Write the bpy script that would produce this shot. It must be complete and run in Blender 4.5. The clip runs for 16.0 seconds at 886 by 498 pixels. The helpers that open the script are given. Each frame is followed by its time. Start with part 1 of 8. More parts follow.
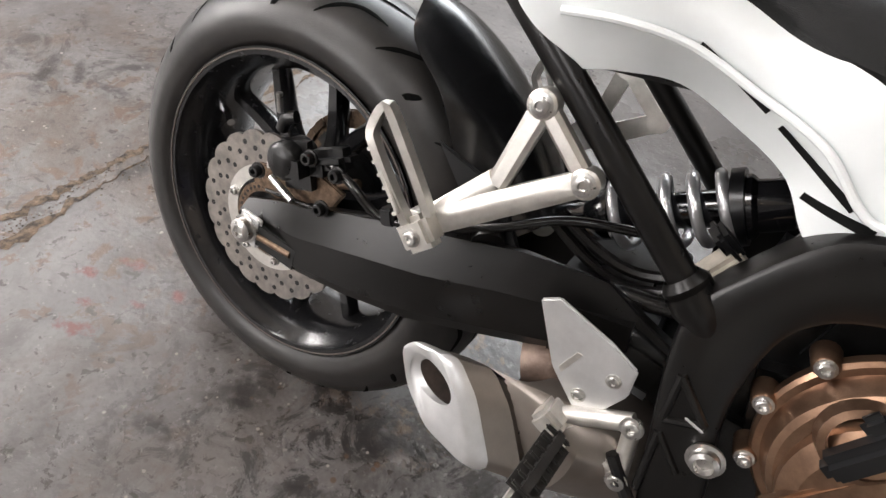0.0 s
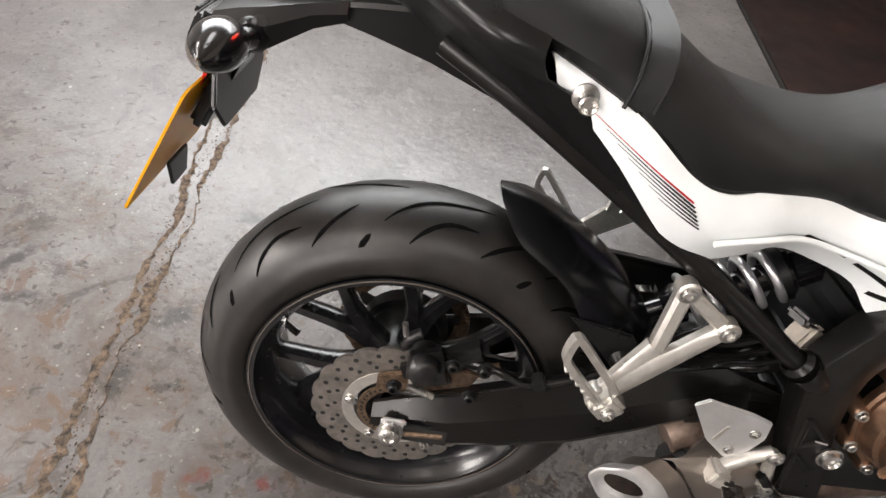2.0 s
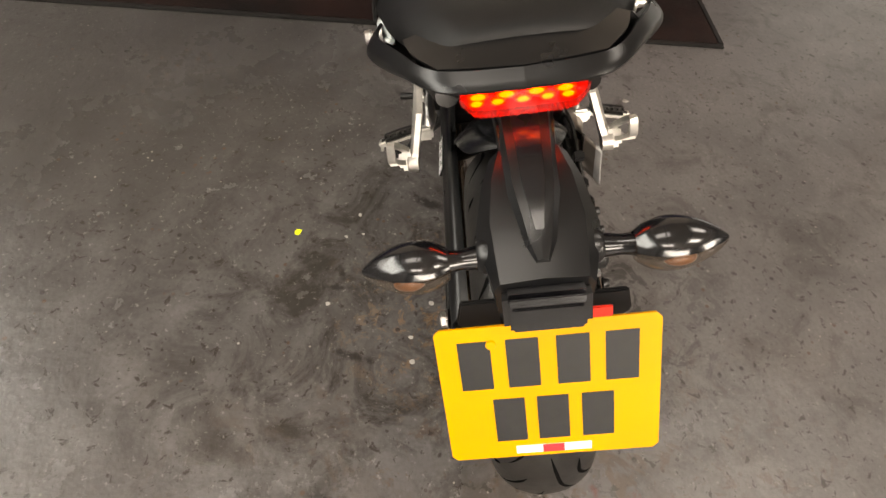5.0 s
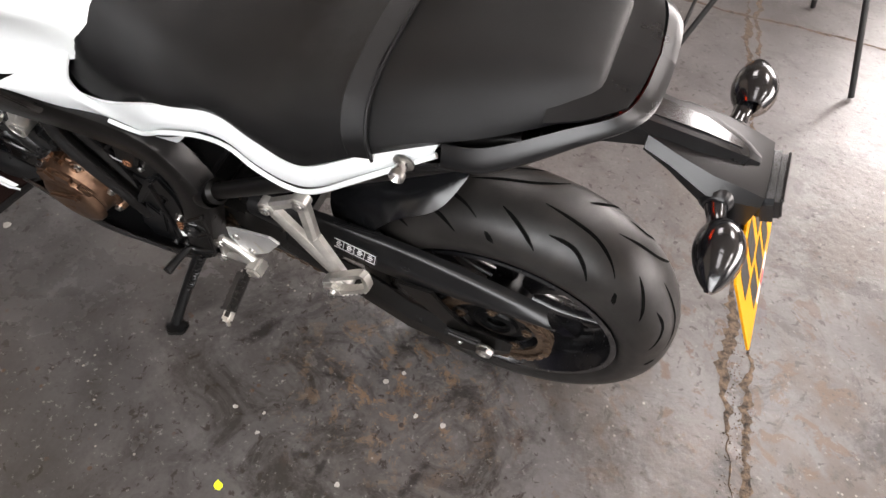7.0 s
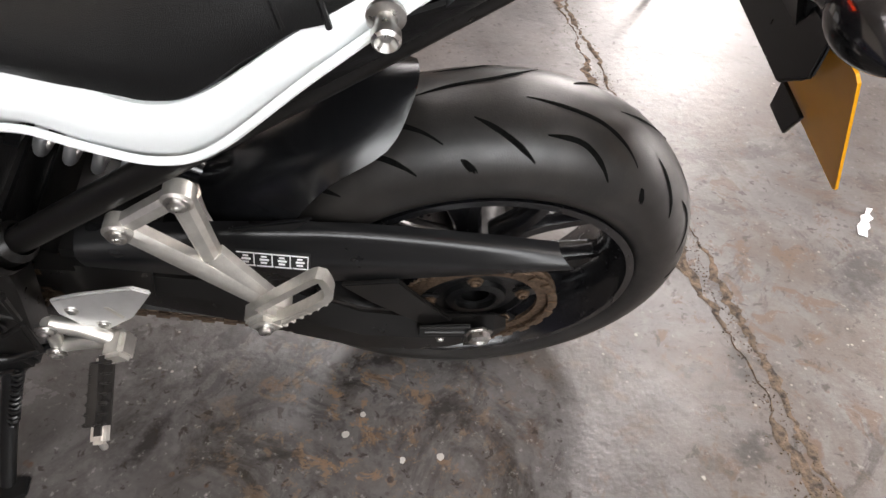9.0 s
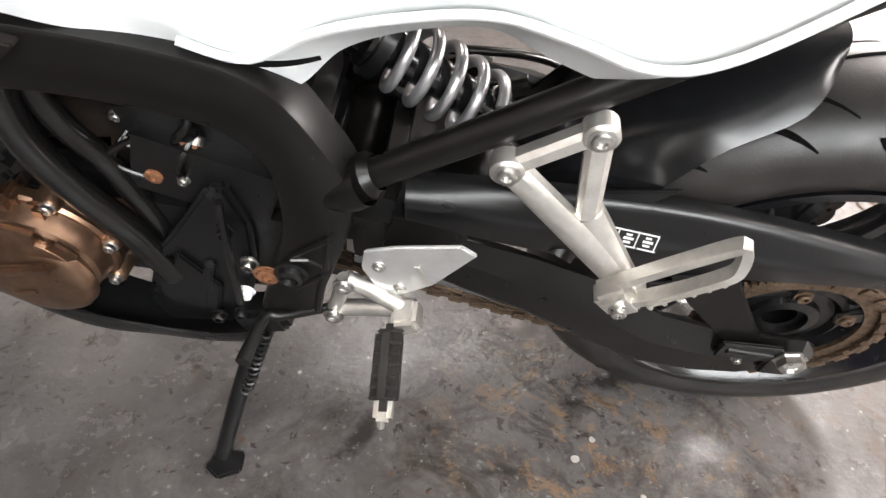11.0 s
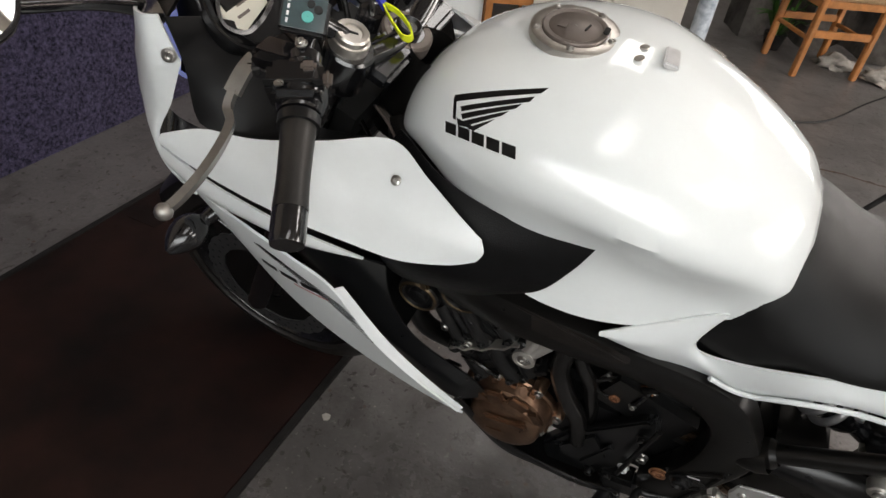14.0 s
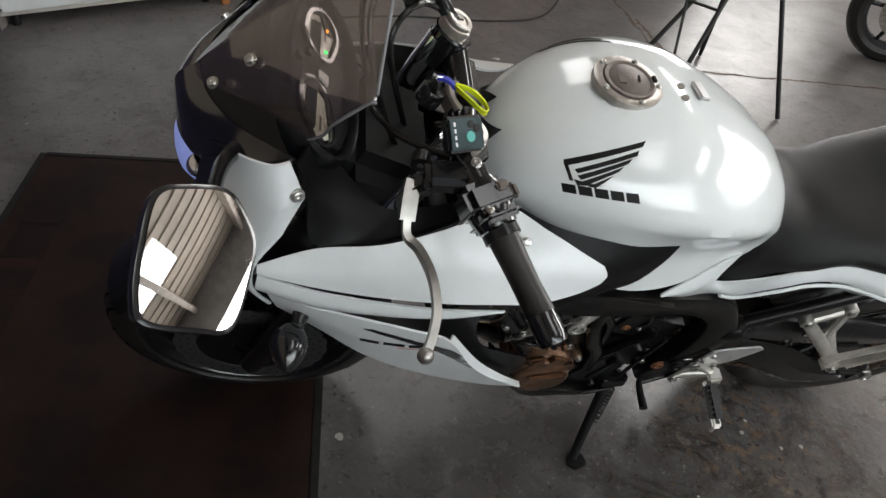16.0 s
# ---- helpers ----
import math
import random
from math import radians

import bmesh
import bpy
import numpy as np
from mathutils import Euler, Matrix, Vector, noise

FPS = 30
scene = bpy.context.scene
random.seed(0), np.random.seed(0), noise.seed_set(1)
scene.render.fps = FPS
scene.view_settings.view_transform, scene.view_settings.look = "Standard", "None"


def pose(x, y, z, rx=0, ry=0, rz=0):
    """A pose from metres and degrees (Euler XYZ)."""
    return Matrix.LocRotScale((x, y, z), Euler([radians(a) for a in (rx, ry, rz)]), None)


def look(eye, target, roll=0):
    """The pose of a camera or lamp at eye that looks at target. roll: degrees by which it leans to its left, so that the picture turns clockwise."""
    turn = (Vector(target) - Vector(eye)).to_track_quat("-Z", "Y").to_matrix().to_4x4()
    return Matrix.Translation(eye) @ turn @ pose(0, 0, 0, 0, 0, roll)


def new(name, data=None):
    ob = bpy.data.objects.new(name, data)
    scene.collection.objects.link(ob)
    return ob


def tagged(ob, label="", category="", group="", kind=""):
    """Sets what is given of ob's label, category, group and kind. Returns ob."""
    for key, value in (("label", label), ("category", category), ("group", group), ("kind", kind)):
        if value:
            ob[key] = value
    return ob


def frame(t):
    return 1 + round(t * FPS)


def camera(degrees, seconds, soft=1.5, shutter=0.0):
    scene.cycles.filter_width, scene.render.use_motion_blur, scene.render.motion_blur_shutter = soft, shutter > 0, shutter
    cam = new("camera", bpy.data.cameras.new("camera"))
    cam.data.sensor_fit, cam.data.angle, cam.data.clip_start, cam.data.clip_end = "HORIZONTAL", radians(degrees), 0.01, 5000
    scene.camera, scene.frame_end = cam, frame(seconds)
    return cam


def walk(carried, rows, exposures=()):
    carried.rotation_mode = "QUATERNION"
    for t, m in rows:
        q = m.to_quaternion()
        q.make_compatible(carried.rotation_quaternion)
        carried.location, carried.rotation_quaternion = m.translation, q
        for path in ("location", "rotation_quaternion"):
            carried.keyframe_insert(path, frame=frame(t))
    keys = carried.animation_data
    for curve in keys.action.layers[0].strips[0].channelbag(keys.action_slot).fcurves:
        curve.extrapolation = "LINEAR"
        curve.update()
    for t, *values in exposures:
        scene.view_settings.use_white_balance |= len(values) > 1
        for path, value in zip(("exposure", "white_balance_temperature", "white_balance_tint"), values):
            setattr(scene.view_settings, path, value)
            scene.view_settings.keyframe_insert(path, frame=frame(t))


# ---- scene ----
cam = camera(71.33, 16.0, soft=1.5)
PATH = [
    (0.00, pose(0.4503, -0.4733, 0.9313, 44.463, -11.277, 34.362)),
    (0.50, pose(0.3650, -0.4291, 0.9593, 42.919, -11.491, 32.852)),
    (1.00, pose(0.2555, -0.4140, 1.0184, 42.697, -11.128, 26.316)),
    (1.50, pose(0.1104, -0.4604, 1.0842, 43.460, -10.589, 14.515)),
    (2.00, pose(-0.0247, -0.4645, 1.1623, 41.730, -9.272, 4.910)),
    (2.50, pose(-0.1953, -0.4345, 1.2308, 40.140, -8.856, -11.251)),
    (3.00, pose(-0.4116, -0.4069, 1.2408, 40.178, -8.377, -34.421)),
    (3.50, pose(-0.5458, -0.2881, 1.2555, 40.202, -8.130, -45.921)),
    (4.00, pose(-0.6078, -0.0824, 1.2795, 37.225, -7.531, -58.483)),
    (4.50, pose(-0.6291, 0.1306, 1.2656, 38.362, -6.759, -76.880)),
    (5.00, pose(-0.5853, 0.3354, 1.2597, 37.033, -5.606, -91.735)),
    (5.20, pose(-0.5325, 0.4129, 1.2576, 36.916, -5.311, -98.279)),
    (5.89, pose(-0.3644, 0.6112, 1.2600, 38.308, -5.822, -121.459)),
    (6.61, pose(-0.1759, 0.7684, 1.2535, 39.696, -5.557, -145.337)),
    (7.30, pose(-0.0210, 0.8542, 1.2353, 40.673, -4.642, -168.453)),
    (7.50, pose(0.0254, 0.8670, 1.2234, 40.766, -5.376, -175.211)),
    (8.00, pose(0.0782, 0.8312, 1.1430, 40.632, -1.931, 175.647)),
    (8.20, pose(0.0779, 0.8042, 1.0994, 42.254, -2.773, 174.624)),
    (8.89, pose(0.1059, 0.7243, 0.9756, 43.916, -2.601, 175.936)),
    (9.61, pose(0.1761, 0.6765, 0.8717, 45.612, -2.472, 177.286)),
    (10.30, pose(0.2678, 0.6703, 0.8245, 47.262, -2.370, 178.585)),
    (10.50, pose(0.3032, 0.6762, 0.8240, 47.431, -2.449, -179.763)),
    (11.00, pose(0.4010, 0.7043, 0.8296, 47.850, -3.405, -174.746)),
    (11.50, pose(0.4915, 0.7446, 0.8495, 49.128, -3.864, -169.061)),
    (12.00, pose(0.5688, 0.8081, 0.8830, 51.424, -4.460, -163.208)),
    (12.50, pose(0.6262, 0.8640, 0.9419, 52.914, -4.023, -157.823)),
    (13.00, pose(0.6683, 0.9114, 1.0179, 52.318, -3.240, -155.674)),
    (13.50, pose(0.7175, 0.9270, 1.1262, 53.382, -4.131, -154.406)),
    (14.00, pose(0.7551, 0.9522, 1.2223, 52.106, -5.656, -154.590)),
    (14.50, pose(0.8568, 0.9854, 1.3212, 51.511, -5.170, -158.211)),
    (15.00, pose(0.9602, 0.9943, 1.3554, 48.232, -6.096, -162.113)),
    (15.50, pose(1.0912, 0.9840, 1.3490, 43.927, -5.997, -173.591)),
    (16.00, pose(1.3032, 0.9949, 1.3817, 47.021, -8.088, 174.091)),
]
EXPOSURE = [(0.0, 0.40, 6500, 13), (1.5, 0.35, 6700, 14), (3.0, 0.42, 6900, 15), (3.5, 0.33, 7200, 16), (4.0, 0.12, 7400, 15), (5.0, 0.14, 7700, 13), (7.3, 0.35, 6700, 17), (8.2, 0.32, 6700, 16), (10.3, 0.68, 6700, 15), (11.0, 1.0, 6700, 14), (11.5, 1.2, 6700, 14), (12.5, 1.2, 6600, 12), (13.0, 0.32, 6600, 12), (13.5, -0.2, 6600, 12), (14.5, -0.84, 7000, 14), (16.0, -0.74, 6450, 10)]
walk(cam, PATH, EXPOSURE)

# ---- world, daylight through the windows and rooflights ----
world = bpy.data.worlds.new("sky")
scene.world = world
world.use_nodes = True
sky = world.node_tree.nodes.new("ShaderNodeTexSky")
sky.sky_type = "NISHITA"
sky.sun_disc = False
sky.sun_elevation, sky.sun_rotation = radians(42), radians(200)
world.node_tree.links.new(sky.outputs[0], world.node_tree.nodes["Background"].inputs[0])
world.node_tree.nodes["Background"].inputs[1].default_value = 0.15


def area_lamp(name, m, sx, sy, watts, col):
    data = bpy.data.lights.new(name, "AREA")
    data.shape, data.size, data.size_y, data.energy, data.color = "RECTANGLE", sx, sy, watts, col
    ob = new(name, data)
    ob.matrix_world = m
    return ob


# daylight in the window openings (back wall, side wall) and in the rooflights
area_lamp("window_daylight", look((-5.9, -0.9, 2.1), (0, -0.3, 0.6)), 4.8, 1.9, 430, (1.0, 0.96, 0.92))
area_lamp("window_daylight", look((-2.6, -5.9, 2.1), (0, 0, 0.8)), 3.0, 1.9, 225, (1.0, 0.96, 0.92))
# added fill from an unseen left opening, to light the machine's left flank
area_lamp("window_daylight", look((-0.35, 3.07, 2.3), (0.3, 0, 0.7)), 4.3, 1.5, 125, (0.90, 0.98, 1.0))
for rx, ry, e in ((-3.6, 1.1, 60), (-0.3, 1.45, 15), (-2.2, -2.4, 85), (0.8, -2.4, 30)):
    area_lamp("rooflight_daylight", look((rx, ry, 3.93), (rx, ry, 0)), 0.9, 1.7, e, (1.0, 0.97, 0.94))

# ---- materials ----
def mat(name, col, rough=0.5, metal=0.0, var=0.15, vs=25.0, bump=0.0, bs=300.0, coat=0.0, rvar=0.1, spec=0.5, tint=None):
    """A surface with a base colour that varies softly (and, with tint, towards a second colour), grain and gloss."""
    m = bpy.data.materials.new(name)
    m.use_nodes = True
    nt = m.node_tree
    n, l = nt.nodes, nt.links
    p = n["Principled BSDF"]
    tc = n.new("ShaderNodeTexCoord")
    no = n.new("ShaderNodeTexNoise")
    no.inputs["Scale"].default_value, no.inputs["Detail"].default_value, no.inputs["Roughness"].default_value = vs, 6, 0.65
    l.new(tc.outputs["Object"], no.inputs["Vector"])
    ra = n.new("ShaderNodeValToRGB")
    lo = [c * (1 - var) for c in col]
    hi = [min(1, c * (1 + var)) for c in (tint or col)]
    ra.color_ramp.elements[0].position, ra.color_ramp.elements[1].position = 0.35, 0.68
    ra.color_ramp.elements[0].color, ra.color_ramp.elements[1].color = (*lo, 1), (*hi, 1)
    l.new(no.outputs["Fac"], ra.inputs["Fac"])
    l.new(ra.outputs["Color"], p.inputs["Base Color"])
    mr = n.new("ShaderNodeMapRange")
    mr.inputs["To Min"].default_value, mr.inputs["To Max"].default_value = max(0.02, rough - rvar), min(1, rough + rvar)
    no2 = n.new("ShaderNodeTexNoise")
    no2.inputs["Scale"].default_value, no2.inputs["Detail"].default_value = vs * 2.7, 4
    l.new(tc.outputs["Object"], no2.inputs["Vector"])
    l.new(no2.outputs["Fac"], mr.inputs["Value"])
    l.new(mr.outputs["Result"], p.inputs["Roughness"])
    p.inputs["Metallic"].default_value = metal
    p.inputs["Coat Weight"].default_value = coat
    p.inputs["Coat Roughness"].default_value = 0.06
    p.inputs["Specular IOR Level"].default_value = spec
    if bump:
        no3 = n.new("ShaderNodeTexNoise")
        no3.inputs["Scale"].default_value, no3.inputs["Detail"].default_value = bs, 3
        l.new(tc.outputs["Object"], no3.inputs["Vector"])
        b = n.new("ShaderNodeBump")
        b.inputs["Strength"].default_value, b.inputs["Distance"].default_value = bump, 0.002
        l.new(no3.outputs["Fac"], b.inputs["Height"])
        l.new(b.outputs["Normal"], p.inputs["Normal"])
    return m


def glow(name, col, strength):
    m = bpy.data.materials.new(name)
    m.use_nodes = True
    p = m.node_tree.nodes["Principled BSDF"]
    p.inputs["Base Color"].default_value = (*col, 1)
    p.inputs["Emission Color"].default_value = (*col, 1)
    p.inputs["Emission Strength"].default_value = strength
    return m


def glass(name, col, rough=0.02, alpha=0.25, gloss=0.035):
    """Thin clear plastic: mostly see-through with a tinted, glossy skin."""
    m = bpy.data.materials.new(name)
    m.use_nodes = True
    n, l = m.node_tree.nodes, m.node_tree.links
    p = n["Principled BSDF"]
    p.inputs["Base Color"].default_value = (*col, 1)
    p.inputs["Roughness"].default_value = 0.5
    p.inputs["Specular IOR Level"].default_value = 0.0
    gl = n.new("ShaderNodeBsdfGlossy")
    gl.inputs["Roughness"].default_value = rough
    lw = n.new("ShaderNodeLayerWeight")
    lw.inputs["Blend"].default_value = 0.5
    pw = n.new("ShaderNodeMath")
    pw.operation = "POWER"
    pw.inputs[1].default_value = 4.0
    l.new(lw.outputs["Facing"], pw.inputs[0])
    fr = n.new("ShaderNodeMath")
    fr.operation = "MULTIPLY_ADD"
    fr.inputs[1].default_value, fr.inputs[2].default_value = 0.85, gloss
    l.new(pw.outputs[0], fr.inputs[0])
    m2 = n.new("ShaderNodeMixShader")
    tr = n.new("ShaderNodeBsdfTransparent")
    tr.inputs["Color"].default_value = (*[min(1, 0.45 + c) for c in col], 1)
    mx = n.new("ShaderNodeMixShader")
    mx.inputs[0].default_value = alpha
    l.new(tr.outputs[0], mx.inputs[1])
    l.new(p.outputs[0], mx.inputs[2])
    l.new(fr.outputs[0], m2.inputs[0])
    l.new(mx.outputs[0], m2.inputs[1])
    l.new(gl.outputs[0], m2.inputs[2])
    l.new(m2.outputs[0], n["Material Output"].inputs["Surface"])
    return m


M_WHITE = mat("white_paint", (0.80, 0.83, 0.825), 0.11, 0, 0.03, 6, 0.0, 40, coat=0.7, rvar=0.03, spec=0.45)
M_WHITE2 = mat("white_plastic", (0.78, 0.81, 0.81), 0.33, 0, 0.04, 8, 0.03, 200, coat=0.3, rvar=0.06)
M_BLACK = mat("satin_black_plastic", (0.0056, 0.0057, 0.0062), 0.29, 0, 0.2, 8, 0.025, 900, rvar=0.05, spec=0.42)
M_HUG = mat("smooth_black_mudguard", (0.0058, 0.0060, 0.0066), 0.21, 0, 0.15, 6, 0, rvar=0.03, spec=0.55)
M_BLACKT = mat("textured_black_plastic", (0.0042, 0.0042, 0.0045), 0.37, 0, 0.25, 40, 0.30, 700, rvar=0.08, spec=0.22)
M_GLOSS = mat("gloss_black", (0.007, 0.007, 0.008), 0.18, 0, 0.3, 30, 0.02, 300, coat=0.5, rvar=0.06)
M_FRAME = mat("black_painted_frame", (0.0052, 0.0048, 0.0045), 0.30, 0.0, 0.3, 18, 0.06, 600, rvar=0.07, spec=0.30)
M_RUBBER = mat("tyre_rubber", (0.0105, 0.0098, 0.0092), 0.40, 0, 0.30, 16, 0.12, 500, rvar=0.1, tint=(0.016, 0.0143, 0.0130), spec=0.46)
M_GROOVE = mat("tyre_groove", (0.003, 0.003, 0.003), 0.95, 0, 0.3, 60, spec=0.05)
M_RIM = mat("black_alloy_rim", (0.007, 0.007, 0.0078), 0.24, 0.0, 0.3, 25, 0.012, 120, coat=0.25, spec=0.5)
M_CAST = mat("cast_aluminium", (0.62, 0.60, 0.56), 0.38, 0.85, 0.14, 40, 0.10, 500, rvar=0.1)
M_SATIN = mat("satin_aluminium", (0.66, 0.66, 0.66), 0.42, 0.8, 0.08, 30, 0.06, 800, rvar=0.08)
M_STEEL = mat("zinc_steel", (0.55, 0.54, 0.52), 0.30, 1.0, 0.25, 60, 0.06, 400)
M_CHROME = mat("chrome", (0.75, 0.75, 0.76), 0.12, 1.0, 0.08, 40)
M_SPRING = mat("silver_spring", (0.56, 0.56, 0.57), 0.32, 0.85, 0.10, 40, 0.04, 400)
M_DISC = mat("brake_disc_steel", (0.25, 0.232, 0.218), 0.42, 0.85, 0.25, 45, 0.08, 700, tint=(0.30, 0.268, 0.24))
M_BRONZE = mat("bronze_engine_cover", (0.222, 0.134, 0.088), 0.32, 0.92, 0.2, 25, 0.10, 400, tint=(0.275, 0.170, 0.110))
M_SPARP = mat("brushed_dark_panel", (0.016, 0.013, 0.0115), 0.42, 0.3, 0.5, 70, 0.2, 300)
M_RESV = mat("grubby_reservoir", (0.42, 0.38, 0.32), 0.5, 0, 0.2, 40)
M_ENGINE = mat("black_engine_casting", (0.005, 0.005, 0.0052), 0.32, 0.0, 0.4, 35, 0.25, 350, spec=0.45)
M_BRASS = mat("tarnished_brass", (0.17, 0.12, 0.066), 0.36, 0.85, 0.4, 90, 0.15, 500, tint=(0.09, 0.064, 0.038))
M_RUST = mat("rusty_bolt", (0.20, 0.085, 0.04), 0.7, 0.3, 0.4, 120, 0.3, 500)
M_CHAIN = mat("dirty_chain_steel", (0.16, 0.11, 0.075), 0.5, 0.8, 0.5, 140, 0.2, 600)
M_PIPE = mat("heat_stained_steel", (0.15, 0.10, 0.078), 0.5, 0.6, 0.4, 18, 0.2, 300, tint=(0.22, 0.165, 0.135))
M_MUFF = mat("satin_muffler_steel", (0.25, 0.22, 0.195), 0.38, 0.85, 0.12, 12, 0.06, 500)
M_SOOT = mat("sooty_pipe", (0.022, 0.014, 0.010), 0.85, 0.0, 0.5, 60, 0.2, 300)
M_DARK = mat("dark_void", (0.006, 0.006, 0.006), 0.7, 0, 0.3, 20)
M_HOSE = mat("black_hose", (0.006, 0.0056, 0.0054), 0.20, 0, 0.3, 60, 0.1, 400)
M_CAP = mat("fuel_cap_grey", (0.15, 0.125, 0.11), 0.42, 0.5, 0.12, 40, 0.1, 900)
M_CAPRING = mat("fuel_cap_ring", (0.50, 0.47, 0.43), 0.34, 0.9, 0.1, 60, 0.05, 600)
M_YELLOW = mat("yellow_plate", (0.66, 0.29, 0.0), 0.42, 0, 0.04, 10, rvar=0.05, spec=0.2)
M_INK = mat("black_ink", (0.008, 0.008, 0.008), 0.5, 0, 0.2, 30)
M_RED = mat("red_decal", (0.55, 0.02, 0.03), 0.4, 0, 0.1, 30)
M_WPAINT = mat("white_print", (0.8, 0.8, 0.8), 0.5, 0, 0.05, 30)
M_REDLENS = glass("red_lens", (0.75, 0.02, 0.01), 0.06, 0.25)
M_REFL = mat("red_reflector", (0.70, 0.03, 0.015), 0.2, 0, 0.2, 200, coat=0.5)
M_LED = glow("tail_led", (1.0, 0.36, 0.02), 16.0)
M_LEDHALO = glow("tail_led_halo", (1.0, 0.085, 0.008), 4.0)
M_LEDBASE = glow("tail_led_base", (0.50, 0.014, 0.006), 0.22)
M_LENS = glass("smoked_clear_lens", (0.26, 0.21, 0.17), 0.06, 0.10)
M_BOWL = mat("dull_reflector", (0.072, 0.056, 0.043), 0.20, 0.9, 0.4, 60)
M_AMBER = mat("amber_bulb", (0.22, 0.09, 0.03), 0.3, 0, 0.2, 60, coat=0.4)
M_SCREEN = glass("smoked_windscreen", (0.34, 0.29, 0.27), 0.02, 0.08, 0.10)
M_MIRROR = mat("mirror_glass", (0.86, 0.86, 0.86), 0.015, 1.0, 0.0, 5, rvar=0.005)
M_LCD = mat("lcd_face", (0.62, 0.60, 0.50), 0.34, 0, 0.06, 15, coat=0.25, rvar=0.04)
M_GREENLED = glow("green_tell_tale", (0.02, 0.9, 0.15), 5.0)
M_ORANGELED = glow("orange_tell_tale", (1.0, 0.35, 0.03), 5.0)
M_LANYARD = mat("yellow_lanyard", (0.78, 0.86, 0.02), 0.7, 0, 0.08, 120, 0.3, 900)
M_BLUE = mat("blue_webbing", (0.02, 0.03, 0.32), 0.7, 0, 0.1, 120, 0.3, 900)
M_POD = mat("pod_face", (0.05, 0.075, 0.08), 0.06, 0, 0.2, 30, coat=1.0)
M_TEAL = mat("pod_button", (0.08, 0.38, 0.34), 0.4, 0, 0.1, 30)
M_SEAT = mat("black_seat_vinyl", (0.0055, 0.0055, 0.0057), 0.42, 0, 0.2, 20, 0.35, 1200, rvar=0.06, spec=0.28)
M_LEVER = mat("worn_lever_aluminium", (0.36, 0.345, 0.32), 0.36, 0.9, 0.12, 40, 0.06, 500)
M_DISC_SHADE = mat("shaded_disc_steel", (0.06, 0.06, 0.062), 0.4, 0.5, 0.2, 40, 0.1, 500)
M_HLAMP = glow("lit_headlamp_glass", (0.34, 0.42, 0.95), 0.5)

# ---- mesh helpers ----
def spline(pts, n, closed=False):
    """n points evenly along a Catmull-Rom curve through pts."""
    P = [Vector(p) for p in pts]
    k = len(P)
    fine = []
    segs = k if closed else k - 1
    for i in range(segs):
        if closed:
            a, b, c, d = P[(i - 1) % k], P[i], P[(i + 1) % k], P[(i + 2) % k]
        else:
            a, b, c, d = P[max(i - 1, 0)], P[i], P[i + 1], P[min(i + 2, k - 1)]
        for j in range(8):
            t = j / 8
            fine.append(0.5 * ((2 * b) + (c - a) * t + (2 * a - 5 * b + 4 * c - d) * t * t + (3 * b - a - 3 * c + d) * t ** 3))
    fine.append(P[0] if closed else P[-1])
    cum = [0.0]
    for i in range(1, len(fine)):
        cum.append(cum[-1] + (fine[i] - fine[i - 1]).length)
    out, j = [], 0
    m = n if closed else n - 1
    for i in range(n):
        s = cum[-1] * i / m
        while j < len(cum) - 2 and cum[j + 1] < s:
            j += 1
        w = (s - cum[j]) / max(1e-9, cum[j + 1] - cum[j])
        out.append(fine[j].lerp(fine[j + 1], min(1, max(0, w))))
    return out


def us_line(P, n):
    """n points of a smooth curve through P, evenly between neighbours."""
    P = [Vector(p) for p in P]
    k = len(P)
    out = []
    for i in range(n):
        f = (k - 1) * i / (n - 1)
        j = min(int(f), k - 2)
        t = f - j
        a, b, c, d = P[max(j - 1, 0)], P[j], P[j + 1], P[min(j + 2, k - 1)]
        out.append(0.5 * ((2 * b) + (c - a) * t + (2 * a - 5 * b + 4 * c - d) * t * t + (3 * b - a - 3 * c + d) * t ** 3))
    return out


def grid_faces(bm, rows, wrap=False, wrap_rows=False):
    vs = [[bm.verts.new(p) for p in r] for r in rows]
    for i in range(len(vs) - (0 if wrap_rows else 1)):
        a, b = vs[i], vs[(i + 1) % len(vs)]
        for j in range(len(a) - (0 if wrap else 1)):
            k = (j + 1) % len(a)
            bm.faces.new((a[j], a[k], b[k], b[j]))
    return vs


def loft(rings, cap=True):
    """A closed skin over rings of points."""
    bm = bmesh.new()
    vs = grid_faces(bm, rings, wrap=True)
    if cap:
        bm.faces.new(vs[0][::-1])
        bm.faces.new(vs[-1])
    bmesh.ops.recalc_face_normals(bm, faces=bm.faces)
    return bm


def panel(rails, nu=24, nv=10, thick=0.003, inward=1):
    """A shell through rails (curves along it, given from one edge to the other), with thickness."""
    r1 = [spline(r, nu) for r in rails]
    cols = [spline([r[i] for r in r1], nv) for i in range(nu)]
    bm = bmesh.new()
    grid_faces(bm, cols)
    bmesh.ops.recalc_face_normals(bm, faces=bm.faces)
    bmesh.ops.solidify(bm, geom=bm.faces[:], thickness=thick * inward)
    bmesh.ops.recalc_face_normals(bm, faces=bm.faces)
    return bm


